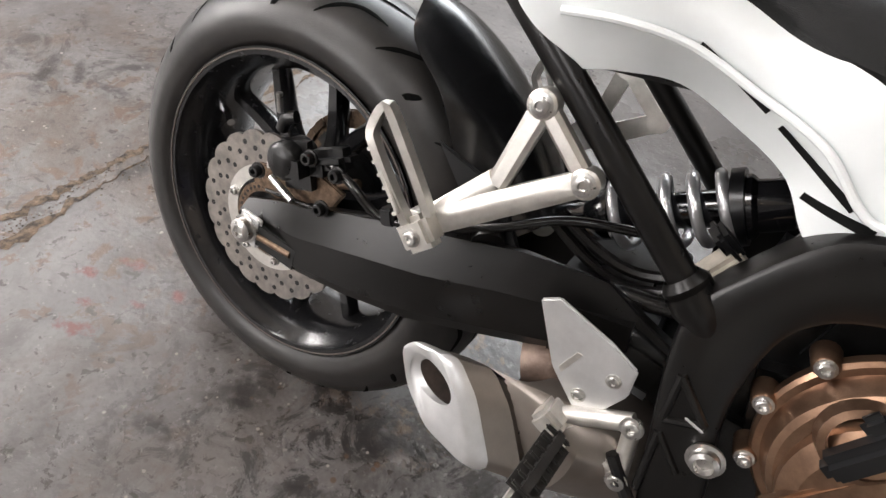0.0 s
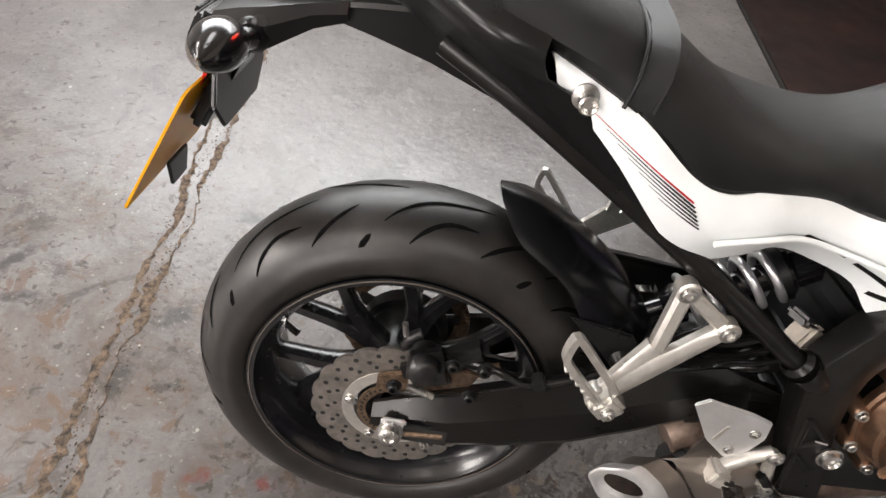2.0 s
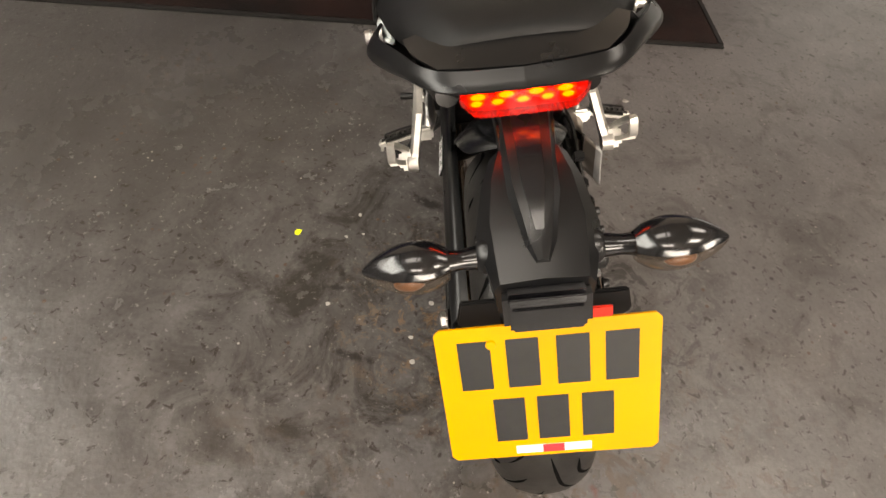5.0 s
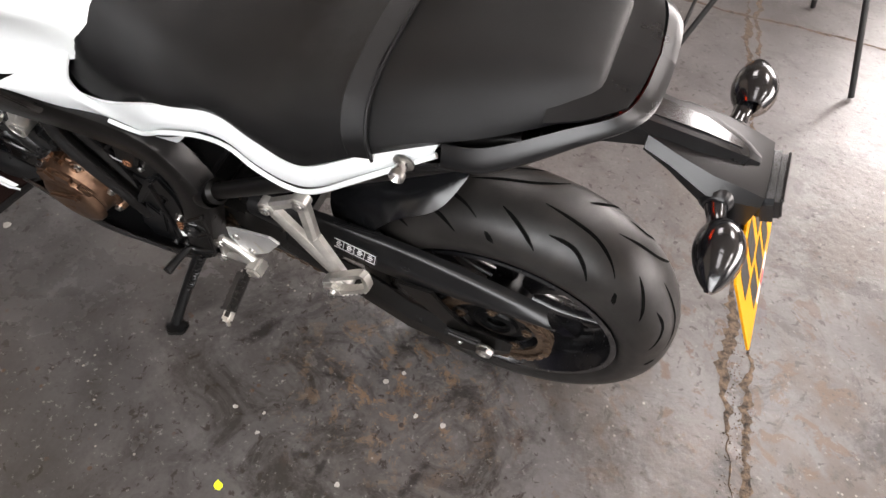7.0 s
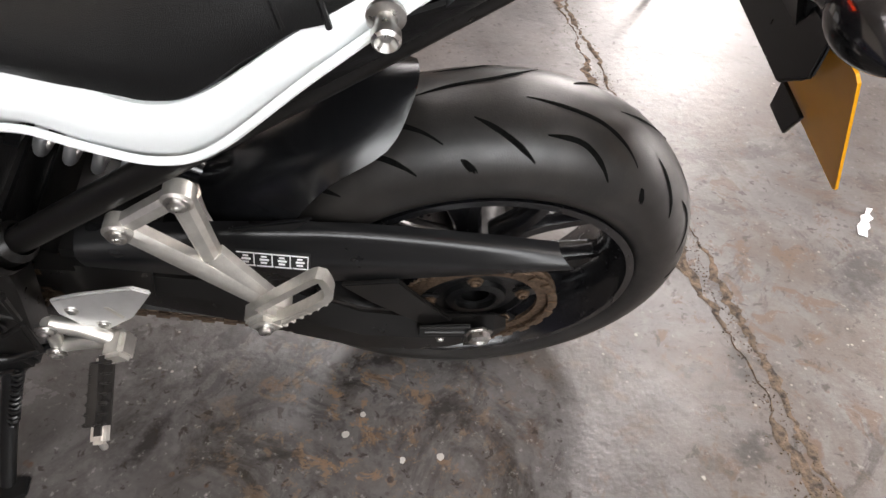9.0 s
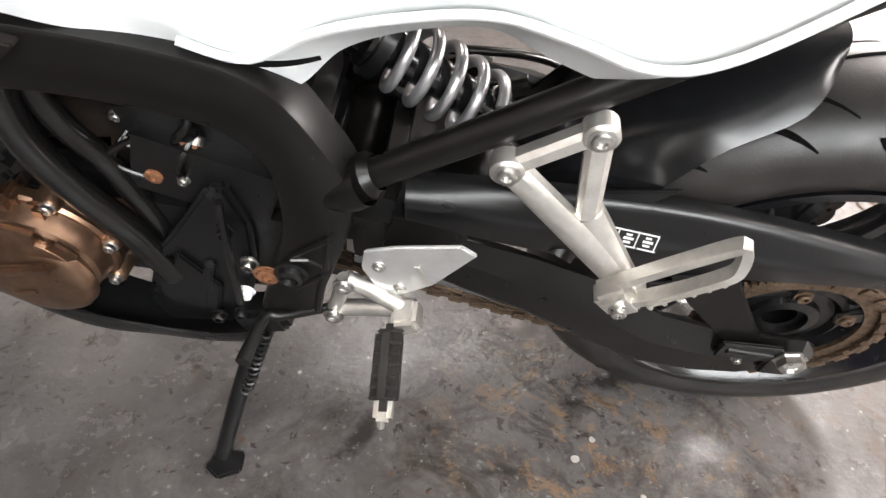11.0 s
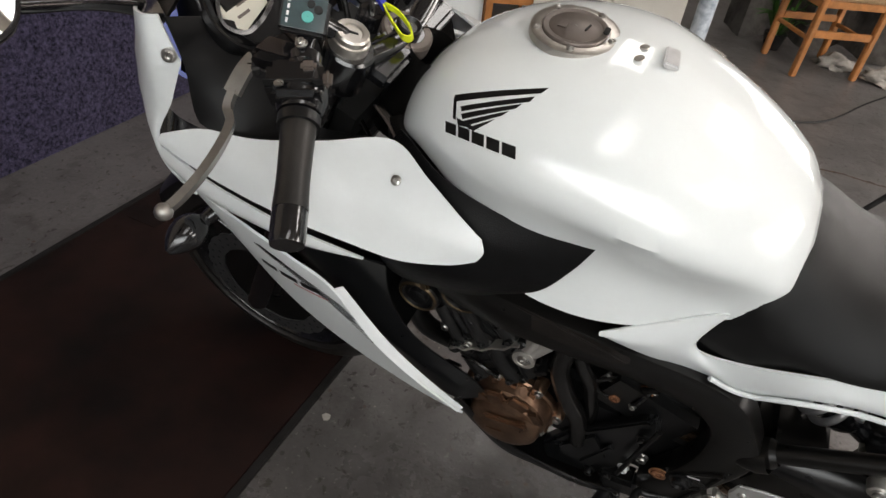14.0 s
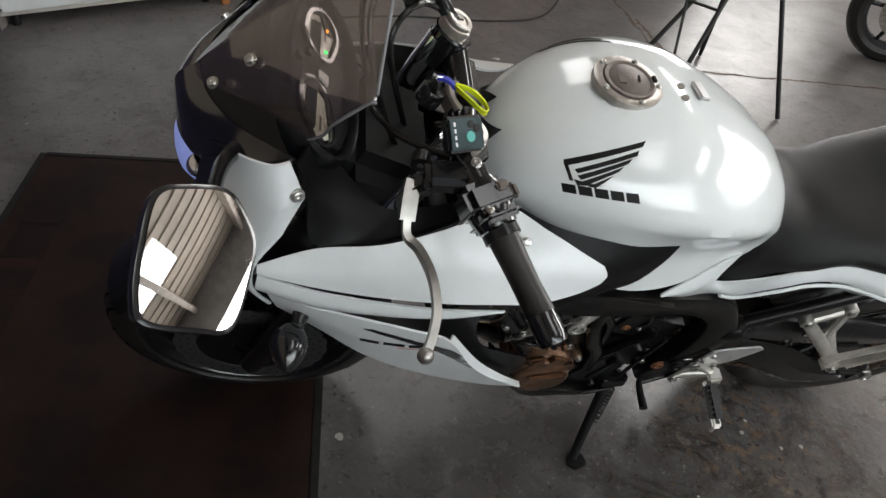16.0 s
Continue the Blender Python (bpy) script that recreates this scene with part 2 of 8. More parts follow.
def upanel(rails, nu, nv, thick, inward=1):
    """A shell through rails whose points answer one another."""
    r1 = [us_line(r, nu) for r in rails]
    bm = bmesh.new()
    grid_faces(bm, [us_line([r[i] for r in r1], nv) for i in range(nu)])
    bmesh.ops.recalc_face_normals(bm, faces=bm.faces)
    if sum(f.normal.y for f in bm.faces) < 0:
        bmesh.ops.reverse_faces(bm, faces=bm.faces)
    bmesh.ops.solidify(bm, geom=bm.faces[:], thickness=thick * inward)
    bmesh.ops.recalc_face_normals(bm, faces=bm.faces)
    return bm


def with_mids(rail, n):
    """A rail whose first n spans are halved, so that they stay straight between their corners."""
    out = [rail[0]]
    for k in range(1, len(rail)):
        if k <= n:
            for f in (0.2, 0.8):
                out.append(tuple(Vector(rail[k - 1]).lerp(Vector(rail[k]), f)))
        out.append(rail[k])
    return out


def tube(path, r, n=10, steps=None, closed=False, caps=True):
    """A round bar along a smooth path; r may be a list of radii along it."""
    pts = spline(path, steps or max(6, 5 * len(path)), closed) if len(path) > 2 or closed else [Vector(p) for p in path]
    m = len(pts)
    rs = r if isinstance(r, (list, tuple)) else [r]
    rings, up = [], None
    for i, p in enumerate(pts):
        if closed:
            d = (pts[(i + 1) % m] - pts[i - 1]).normalized()
        else:
            d = (pts[min(i + 1, m - 1)] - pts[max(i - 1, 0)]).normalized()
        if up is None:
            up = d.orthogonal().normalized()
        up = (up - d * up.dot(d)).normalized()
        sd = d.cross(up)
        f = i / max(1, m - 1) * (len(rs) - 1)
        k = min(int(f), len(rs) - 1)
        rad = rs[k] + (rs[min(k + 1, len(rs) - 1)] - rs[k]) * (f - k)
        rings.append([p + (up * math.cos(a) + sd * math.sin(a)) * rad for a in [2 * math.pi * j / n for j in range(n)]])
    bm = bmesh.new()
    vs = grid_faces(bm, rings, wrap=True, wrap_rows=closed)
    if caps and not closed:
        bm.faces.new(vs[0][::-1])
        bm.faces.new(vs[-1])
    bmesh.ops.recalc_face_normals(bm, faces=bm.faces)
    return bm


def ribbon(path, w, t, side=(0, 1, 0), steps=None, closed=False):
    """A flat strap of width w and thickness t along a path; side: the way its width lies."""
    pts = spline(path, steps or max(6, 5 * len(path)), closed) if len(path) > 2 else [Vector(p) for p in path]
    m, side = len(pts), Vector(side)
    rings = []
    for i, p in enumerate(pts):
        d = (pts[(i + 1) % m] - pts[i - 1]).normalized() if closed else (pts[min(i + 1, m - 1)] - pts[max(i - 1, 0)]).normalized()
        s = (side - d * side.dot(d)).normalized()
        u = d.cross(s)
        rings.append([p + s * a * w / 2 + u * b * t / 2 for a, b in ((1, 1), (-1, 1), (-1, -1), (1, -1))])
    bm = bmesh.new()
    vs = grid_faces(bm, rings, wrap=True, wrap_rows=closed)
    if not closed:
        bm.faces.new(vs[0][::-1])
        bm.faces.new(vs[-1])
    bmesh.ops.recalc_face_normals(bm, faces=bm.faces)
    return bm


def lathe(profile, centre, axis="y", n=48, closed=False):
    """Turns a profile of (along the axis, radius) about an axis through centre."""
    c = Vector(centre)
    if isinstance(axis, str):
        a = Vector({"x": (1, 0, 0), "y": (0, 1, 0), "z": (0, 0, 1)}[axis])
    else:
        a = Vector(axis).normalized()
    u = a.orthogonal().normalized()
    v = a.cross(u)
    rows = [[c + a * h + (u * math.cos(t) + v * math.sin(t)) * r for t in [2 * math.pi * j / n for j in range(n)]] for h, r in profile]
    bm = bmesh.new()
    grid_faces(bm, rows, wrap=True, wrap_rows=closed)
    bmesh.ops.remove_doubles(bm, verts=bm.verts, dist=1e-6)
    bmesh.ops.recalc_face_normals(bm, faces=bm.faces)
    return bm


def slab(outline, y0, y1, bevel=0.003, axes="xz"):
    """A plate cut to an outline (of x and z, say) that reaches from y0 to y1, with softened edges."""
    bm = bmesh.new()
    def at(p, y):
        return {"xz": (p[0], y, p[1]), "xy": (p[0], p[1], y), "yz": (y, p[0], p[1])}[axes]
    f = bm.faces.new([bm.verts.new(at(p, y0)) for p in outline])
    r = bmesh.ops.extrude_face_region(bm, geom=[f])
    d = Vector(at((0, 0), y1 - y0))
    bmesh.ops.translate(bm, verts=[v for v in r["geom"] if isinstance(v, bmesh.types.BMVert)], vec=d)
    bmesh.ops.recalc_face_normals(bm, faces=bm.faces)
    if bevel:
        bmesh.ops.bevel(bm, geom=bm.edges[:], offset=bevel, segments=2, affect="EDGES", clamp_overlap=True)
    return bm


def block(sx, sy, sz, m, bevel=0.004, taper=1.0):
    """A box with rounded edges at a pose; its top may be narrower than its foot."""
    bm = bmesh.new()
    bmesh.ops.create_cube(bm, size=1.0)
    for v in bm.verts:
        k = taper if v.co.z > 0 else 1.0
        v.co = Vector((v.co.x * sx * k, v.co.y * sy * k, v.co.z * sz))
    if bevel:
        bmesh.ops.bevel(bm, geom=bm.edges[:], offset=bevel, segments=2, affect="EDGES", clamp_overlap=True)
    bm.transform(m)
    return bm


def ball(c, rx, ry, rz, m=None, u=16, v=10):
    bm = bmesh.new()
    bmesh.ops.create_uvsphere(bm, u_segments=u, v_segments=v, radius=1.0)
    bm.transform(Matrix.Translation(c) @ (m or Matrix()) @ Matrix.Diagonal((rx, ry, rz, 1)))
    return bm


def merge(*bms):
    """Joins several bmeshes into the first."""
    out = bms[0]
    for b in bms[1:]:
        me = bpy.data.meshes.new("join")
        b.to_mesh(me)
        out.from_mesh(me)
        b.free()
        bpy.data.meshes.remove(me)
    return out


def flip(bm):
    """Mirrors a bmesh to the other side of the machine."""
    c = bm.copy()
    for v in c.verts:
        v.co.y = -v.co.y
    bmesh.ops.reverse_faces(c, faces=c.faces)
    return c


def part(name, bm, material, parent=None, label="", angle=38):
    """One mesh object from a bmesh, under its thing or part."""
    me = bpy.data.meshes.new(name)
    bm.to_mesh(me)
    bm.free()
    me.materials.append(material)
    for p in me.polygons:
        p.use_smooth = True
    me.set_sharp_from_angle(angle=radians(angle))
    ob = new(name, me)
    ob.parent = parent
    if label:
        tagged(ob, label)
    return ob


def bolt(c, axis, r=0.007, h=0.006):
    """A socket-head bolt: a rounded head with a sunk middle."""
    return lathe([(-0.001, r * 1.35), (0.001, r * 1.35), (0.0015, r), (h * 0.85, r), (h, r * 0.86), (h, r * 0.5), (h * 0.4, r * 0.45), (h * 0.4, 0.0003)], c, axis, 14)

# ---- the workshop ----
def floor_material():
    m = bpy.data.materials.new("worn_concrete")
    m.use_nodes = True
    n, l = m.node_tree.nodes, m.node_tree.links
    p = n["Principled BSDF"]
    tc = n.new("ShaderNodeTexCoord")

    def noise_tex(scale, detail=6, rough=0.6, dist=0.0):
        t = n.new("ShaderNodeTexNoise")
        t.inputs["Scale"].default_value, t.inputs["Detail"].default_value = scale, detail
        t.inputs["Roughness"].default_value, t.inputs["Distortion"].default_value = rough, dist
        l.new(tc.outputs["Object"], t.inputs["Vector"])
        return t.outputs["Fac"]

    def ramp(fac, a, b, ca=(0, 0, 0), cb=(1, 1, 1)):
        r = n.new("ShaderNodeValToRGB")
        r.color_ramp.elements[0].position, r.color_ramp.elements[1].position = a, b
        r.color_ramp.elements[0].color, r.color_ramp.elements[1].color = (*ca, 1), (*cb, 1)
        l.new(fac, r.inputs["Fac"])
        return r.outputs["Color"]

    def mix(fac, a, b, k=1.0, mode="MIX"):
        x = n.new("ShaderNodeMix")
        x.data_type, x.blend_type = "RGBA", mode
        if fac is None:
            x.inputs[0].default_value = k
        else:
            f = n.new("ShaderNodeMath")
            f.operation = "MULTIPLY"
            f.inputs[1].default_value = k
            l.new(fac, f.inputs[0])
            l.new(f.outputs[0], x.inputs[0])
        for s, v in ((6, a), (7, b)):
            if isinstance(v, tuple):
                x.inputs[s].default_value = (*v, 1)
            else:
                l.new(v, x.inputs[s])
        return x.outputs[2]

    def spot(cx, cy, r0, r1, wob=0.5):
        """1 near a place on the floor, ragged, falling to 0."""
        d = n.new("ShaderNodeVectorMath")
        d.operation = "DISTANCE"
        l.new(tc.outputs["Object"], d.inputs[0])
        d.inputs[1].default_value = (cx, cy, 0)
        a = n.new("ShaderNodeMath")
        a.operation = "MULTIPLY_ADD"
        l.new(noise_tex(7, 4), a.inputs[0])
        a.inputs[1].default_value, a.inputs[2].default_value = wob * r1, -wob * r1 * 0.5
        b = n.new("ShaderNodeMath")
        b.operation = "ADD"
        l.new(d.outputs["Value"], b.inputs[0])
        l.new(a.outputs[0], b.inputs[1])
        mr = n.new("ShaderNodeMapRange")
        mr.inputs["From Min"].default_value, mr.inputs["From Max"].default_value = r1, r0
        l.new(b.outputs[0], mr.inputs["Value"])
        return mr.outputs["Result"]

    def times(a, b):
        x = n.new("ShaderNodeMath")
        x.operation = "MULTIPLY"
        l.new(a, x.inputs[0])
        l.new(b, x.inputs[1])
        return x.outputs[0]

    def streak(cx, cy, ang, ln, wd, rag=2.8):
        """1 along a short ragged streak on the floor."""
        mp = n.new("ShaderNodeMapping")
        mp.vector_type = "TEXTURE"
        mp.inputs["Location"].default_value, mp.inputs["Rotation"].default_value = (cx, cy, 0), (0, 0, ang)
        mp.inputs["Scale"].default_value = (ln, wd, 1)
        l.new(tc.outputs["Object"], mp.inputs["Vector"])
        ln_ = n.new("ShaderNodeVectorMath")
        ln_.operation = "LENGTH"
        l.new(mp.outputs[0], ln_.inputs[0])
        a = n.new("ShaderNodeMath")
        a.operation = "MULTIPLY_ADD"
        l.new(noise_tex(30, 6, 0.7), a.inputs[0])
        a.inputs[1].default_value = rag
        l.new(ln_.outputs["Value"], a.inputs[2])
        mr = n.new("ShaderNodeMapRange")
        mr.inputs["From Min"].default_value, mr.inputs["From Max"].default_value = 0.5 * rag + 0.95, 0.5 * rag + 0.25
        l.new(a.outputs[0], mr.inputs["Value"])
        return mr.outputs["Result"]

    def dots(scale, r0, r1, where):
        vo = n.new("ShaderNodeTexVoronoi")
        vo.inputs["Scale"].default_value = scale
        l.new(tc.outputs["Object"], vo.inputs["Vector"])
        return times(ramp(vo.outputs["Distance"], r0, r1, (1, 1, 1), (0, 0, 0)), where)

    # smooth trowelled concrete, cloudy grey with a cool cast
    col = mix(ramp(noise_tex(1.1, 4), 0.34, 0.68), (0.088, 0.0815, 0.080), (0.132, 0.124, 0.122))
    col = mix(ramp(noise_tex(5.5, 5, 0.6, 0.4), 0.44, 0.64), col, (0.165, 0.155, 0.150), 0.50)
    col = mix(ramp(noise_tex(7.5, 6, 0.65, 0.8), 0.52, 0.66), col, (0.052, 0.046, 0.043), 0.62)
    col = mix(ramp(noise_tex(90, 4, 0.6), 0.46, 0.66), col, (0.062, 0.057, 0.054), 0.30)
    # tan and brown grime lying in patches along the joint and behind the machine
    col = mix(times(ramp(noise_tex(3.2, 7, 0.7, 0.6), 0.47, 0.60), spot(-0.95, -0.15, 0.35, 1.5)), col, (0.070, 0.050, 0.037), 0.70)
    col = mix(times(ramp(noise_tex(15, 7, 0.7, 0.6), 0.545, 0.60), spot(-0.62, 0.0, 0.22, 0.95)), col, (0.085, 0.050, 0.029), 0.80)
    # the old oily bay on the stand's side; its second patch is painted shade
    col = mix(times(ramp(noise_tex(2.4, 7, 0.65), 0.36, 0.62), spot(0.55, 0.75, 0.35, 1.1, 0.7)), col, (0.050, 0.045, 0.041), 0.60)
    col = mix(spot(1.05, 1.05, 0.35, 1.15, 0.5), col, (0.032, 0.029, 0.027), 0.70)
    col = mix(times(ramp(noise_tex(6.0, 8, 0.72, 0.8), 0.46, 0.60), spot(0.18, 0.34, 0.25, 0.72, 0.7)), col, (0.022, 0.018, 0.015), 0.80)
    col = mix(times(ramp(noise_tex(21, 8, 0.75, 0.5), 0.535, 0.585), spot(0.17, 0.19, 0.08, 0.30)), col, (0.175, 0.110, 0.062), 0.75)
    # dark smears, skids and drips
    for cx, cy, ang, ln, wd in ((0.027, -0.102, 0.9, 0.055, 0.030), (0.155, -0.039, 0.5, 0.050, 0.018), (0.273, -0.024, 0.6, 0.06, 0.030), (0.13, 0.064, 0.3, 0.06, 0.022), (0.204, -0.173, 0.55, 0.060, 0.012), (0.265, -0.152, 0.6, 0.050, 0.016), (0.024, -0.131, 0.4, 0.05, 0.014), (-0.254, 0.422, 1.3, 0.07, 0.018), (-0.478, 0.271, 0.9, 0.06, 0.040), (-0.408, 0.594, 0.2, 0.05, 0.030), (0.313, 0.250, 0.15, 0.042, 0.011), (0.238, 0.440, 1.45, 0.050, 0.012), (0.056, 0.396, 1.3, 0.060, 0.014), (0.036, 0.176, 0.4, 0.06, 0.030), (-0.908, -0.118, 0.7, 0.17, 0.075), (-0.949, 0.185, 2.3, 0.12, 0.022), (-1.03, 0.10, 2.2, 0.10, 0.020), (-0.535, 0.114, 1.5, 0.06, 0.034), (0.278, 0.431, 0.4, 0.04, 0.012), (0.52, 0.215, 1.1, 0.08, 0.020), (-0.863, 0.348, 1.0, 0.07, 0.022), (-0.909, 0.243, 2.4, 0.06, 0.020), (-0.80, 0.26, 0.2, 0.05, 0.018), (-0.025, -0.233, 0.3, 0.05, 0.02)):
        col = mix(streak(cx, cy, ang, ln, wd), col, (0.020, 0.017, 0.016), 0.84)
    col = mix(times(ramp(noise_tex(13, 8, 0.75, 0.9), 0.52, 0.585), spot(0.22, -0.12, 0.12, 0.50)), col, (0.016, 0.014, 0.013), 0.85)
    col = mix(times(ramp(noise_tex(4.4, 8, 0.78, 1.2), 0.545, 0.61), spot(-1.0, 0.1, 0.3, 1.2)), col, (0.030, 0.025, 0.022), 0.74)
    # dried red drips
    for cx, cy, r in ((-0.314, -0.053, 0.030), (-0.270, -0.205, 0.034), (-0.201, -0.047, 0.024), (-0.36, -0.12, 0.020), (-0.24, -0.11, 0.018), (-0.30, -0.16, 0.016)):
        col = mix(streak(cx, cy, 0.4, r, r * 0.6, 4.2), col, (0.105, 0.022, 0.018), 0.80)
    # flecks: dark grit, brown crumbs, pale chips, each in drifts
    col = mix(dots(21, 0.10, 0.14, ramp(noise_tex(4), 0.50, 0.56)), col, (0.028, 0.024, 0.022), 0.85)
    col = mix(dots(46, 0.13, 0.20, ramp(noise_tex(3.1), 0.51, 0.58)), col, (0.045, 0.036, 0.030), 0.70)
    col = mix(dots(30, 0.12, 0.18, ramp(noise_tex(5.2), 0.54, 0.60)), col, (0.080, 0.046, 0.027), 0.8)
    col = mix(ramp(noise_tex(38, 5, 0.65, 0.6), 0.60, 0.64), col, (0.030, 0.024, 0.020), 0.8)
    col = mix(dots(9, 0.030, 0.048, ramp(noise_tex(2.2), 0.48, 0.56)), col, (0.42, 0.40, 0.37), 0.8)
    col = mix(dots(33, 0.07, 0.11, ramp(noise_tex(2.9), 0.52, 0.58)), col, (0.30, 0.27, 0.24), 0.7)
    col = mix(ramp(noise_tex(60, 5, 0.7), 0.60, 0.68), col, (0.27, 0.255, 0.24), 0.40)
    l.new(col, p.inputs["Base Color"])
    mr = n.new("ShaderNodeMapRange")
    mr.inputs["To Min"].default_value, mr.inputs["To Max"].default_value = 0.17, 0.52
    l.new(noise_tex(6, 7, 0.65), mr.inputs["Value"])
    oil = n.new("ShaderNodeMath")
    oil.operation = "MULTIPLY_ADD"
    l.new(spot(0.35, 0.60, 0.50, 1.10), oil.inputs[0])
    oil.inputs[1].default_value = -0.12
    l.new(mr.outputs["Result"], oil.inputs[2])
    l.new(oil.outputs[0], p.inputs["Roughness"])
    b = n.new("ShaderNodeBump")
    b.inputs["Strength"].default_value, b.inputs["Distance"].default_value = 0.55, 0.003
    l.new(noise_tex(32, 7, 0.62), b.inputs["Height"])
    l.new(b.outputs["Normal"], p.inputs["Normal"])
    return m


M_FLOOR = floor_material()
M_JOINT = mat("gritty_floor_joint", (0.036, 0.026, 0.018), 0.9, 0, 0.6, 60, 0.8, 160, tint=(0.095, 0.066, 0.044))
M_CARPET = mat("purple_carpet_wall", (0.017, 0.0155, 0.030), 0.95, 0, 0.6, 90, 1.0, 260, tint=(0.044, 0.039, 0.068), spec=0.1)
M_MAT = mat("dark_red_rubber_mat", (0.0062, 0.0036, 0.0030), 0.62, 0, 0.35, 4, 0.5, 420, tint=(0.016, 0.0062, 0.0046), spec=0.22)
M_MATEDGE = mat("black_rubber_edge", (0.010, 0.009, 0.0085), 0.7, 0, 0.3, 20, 0.3, 400, spec=0.3)
M_WALL = mat("grubby_white_wall", (0.17, 0.16, 0.15), 0.8, 0, 0.2, 2.5, 0.2, 60)
M_CEIL = mat("cream_roof_sheet", (0.34, 0.29, 0.24), 0.7, 0, 0.10, 2.0, 0.1, 40)
M_BEAM = mat("painted_roof_beam", (0.30, 0.26, 0.22), 0.6, 0, 0.2, 6)
M_PANE = glow("daylit_window_pane", (0.95, 0.98, 1.0), 2.6)
M_CUP = mat("cream_cabinet_laminate", (0.52, 0.50, 0.45), 0.45, 0, 0.05, 4, 0.05, 200)
M_WOOD = mat("orange_varnished_pine", (0.42, 0.17, 0.05), 0.38, 0, 0.25, 14, 0.08, 120, coat=0.3)
M_RUSH = mat("woven_rush_seat", (0.36, 0.24, 0.13), 0.8, 0, 0.3, 120, 0.8, 300)
M_CLOTH = mat("dark_dust_sheet", (0.085, 0.078, 0.07), 0.9, 0, 0.35, 6, 0.5, 60, tint=(0.13, 0.12, 0.11))
M_RAG = mat("pale_rag", (0.34, 0.32, 0.29), 0.9, 0, 0.3, 20, 0.5, 120)
M_TRIPOD = mat("black_tube_frame", (0.012, 0.012, 0.012), 0.5, 0, 0.2, 30)
M_LEAF = mat("green_plastic_leaf", (0.05, 0.16, 0.02), 0.5, 0, 0.3, 30)
M_CARTON = mat("printed_roll_wrap", (0.42, 0.52, 0.62), 0.35, 0, 0.3, 18, coat=0.3, tint=(0.62, 0.66, 0.70))

WX, WY0, WY1, BX = 2.75, -6.0, 3.17, -6.0


def structure(name, bm, material, label, category="", parent=None):
    return tagged(part(name, bm, material, parent), label, category, "", "structure")


def rect(x0, x1, y0, y1, z0, z1, bevel=0.0):
    return block(x1 - x0, y1 - y0, z1 - z0, Matrix.Translation(((x0 + x1) / 2, (y0 + y1) / 2, (z0 + z1) / 2)), bevel)


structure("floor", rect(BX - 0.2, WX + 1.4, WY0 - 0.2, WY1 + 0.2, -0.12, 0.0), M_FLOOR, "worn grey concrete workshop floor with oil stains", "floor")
structure("wall_front", rect(WX, WX + 0.15, -1.75, WY1 + 0.2, 0, 1.3), M_CARPET, "low wall covered in flecked purple carpet", "wall")
# unseen upper wall, made cream to add bounce and a reflection for the screen
structure("wall_front_upper", rect(WX + 0.01, WX + 0.15, -1.75, WY1 + 0.2, 1.3, 4.0), M_CEIL, "unseen cream wall above the carpet, added for bounce light", "wall")
structure("wall_front_recess", rect(WX + 1.2, WX + 1.35, WY0 - 0.2, -1.75, 0, 4.0), M_WALL, "grubby white plastered wall behind the cabinets", "wall")
structure("wall_return", rect(WX, WX + 1.2, -1.90, -1.755, 0, 4.0), M_WALL, "white plastered wall end beside the carpet", "wall")


def wall_with_window(name, u0, u1, w0, w1, flat, thick, along):
    """A wall with one long window opening from u0 to u1 (along) and w0 to w1 (up)."""
    lo, hi = (WY0, WY1) if along == "y" else (BX, WX + 1.2)
    bits = [(lo, u0, 0, 4.0), (u1, hi, 0, 4.0), (u0, u1, 0, w0), (u0, u1, w1, 4.0)]
    bms = []
    for a, b, c, d in bits:
        bms.append(rect(flat - thick, flat, a, b, c, d) if along == "y" else rect(a, b, flat - thick, flat, c, d))
    return structure(name, merge(*bms), M_WALL, "grubby white wall with a long window", "wall")


def window(name, u0, u1, w0, w1, flat, along, cols, rows_):
    """A glazed steel window: frame bars and bright panes."""
    frame_bms = []
    for i in range(cols + 1):
        u = u0 + (u1 - u0) * i / cols
        frame_bms.append(rect(flat - 0.07, flat - 0.02, u - 0.025, u + 0.025, w0, w1) if along == "y" else rect(u - 0.025, u + 0.025, flat - 0.07, flat - 0.02, w0, w1))
    for j in range(rows_ + 1):
        w = w0 + (w1 - w0) * j / rows_
        frame_bms.append(rect(flat - 0.068, flat - 0.022, u0, u1, w - 0.025, w + 0.025) if along == "y" else rect(u0, u1, flat - 0.068, flat - 0.022, w - 0.025, w + 0.025))
    wf = structure(name, merge(*frame_bms), M_BEAM, "long steel workshop window, bright with daylight", "window")
    for i in range(cols):
        for j in range(rows_):
            a, b = u0 + (u1 - u0) * i / cols + 0.027, u0 + (u1 - u0) * (i + 1) / cols - 0.027
            c, d = w0 + (w1 - w0) * j / rows_ + 0.027, w0 + (w1 - w0) * (j + 1) / rows_ - 0.027
            part("pane", rect(flat - 0.06, flat - 0.052, a, b, c, d) if along == "y" else rect(a, b, flat - 0.06, flat - 0.052, c, d), M_PANE, wf)


wall_with_window("wall_back", -3.4, 1.6, 1.15, 3.1, BX, 0.2, "y")
window("window_1", -3.4, 1.6, 1.15, 3.1, BX, "y", 6, 3)
wall_with_window("wall_right", -4.2, -1.0, 1.15, 3.1, WY0, 0.2, "x")
window("window_2", -4.2, -1.0, 1.15, 3.1, WY0, "x", 4, 3)
# unseen left window, added to give the flank's fill light an origin
wall_with_window("wall_left", -2.6, 1.9, 1.5, 3.1, WY1 + 0.2, 0.2, "x")
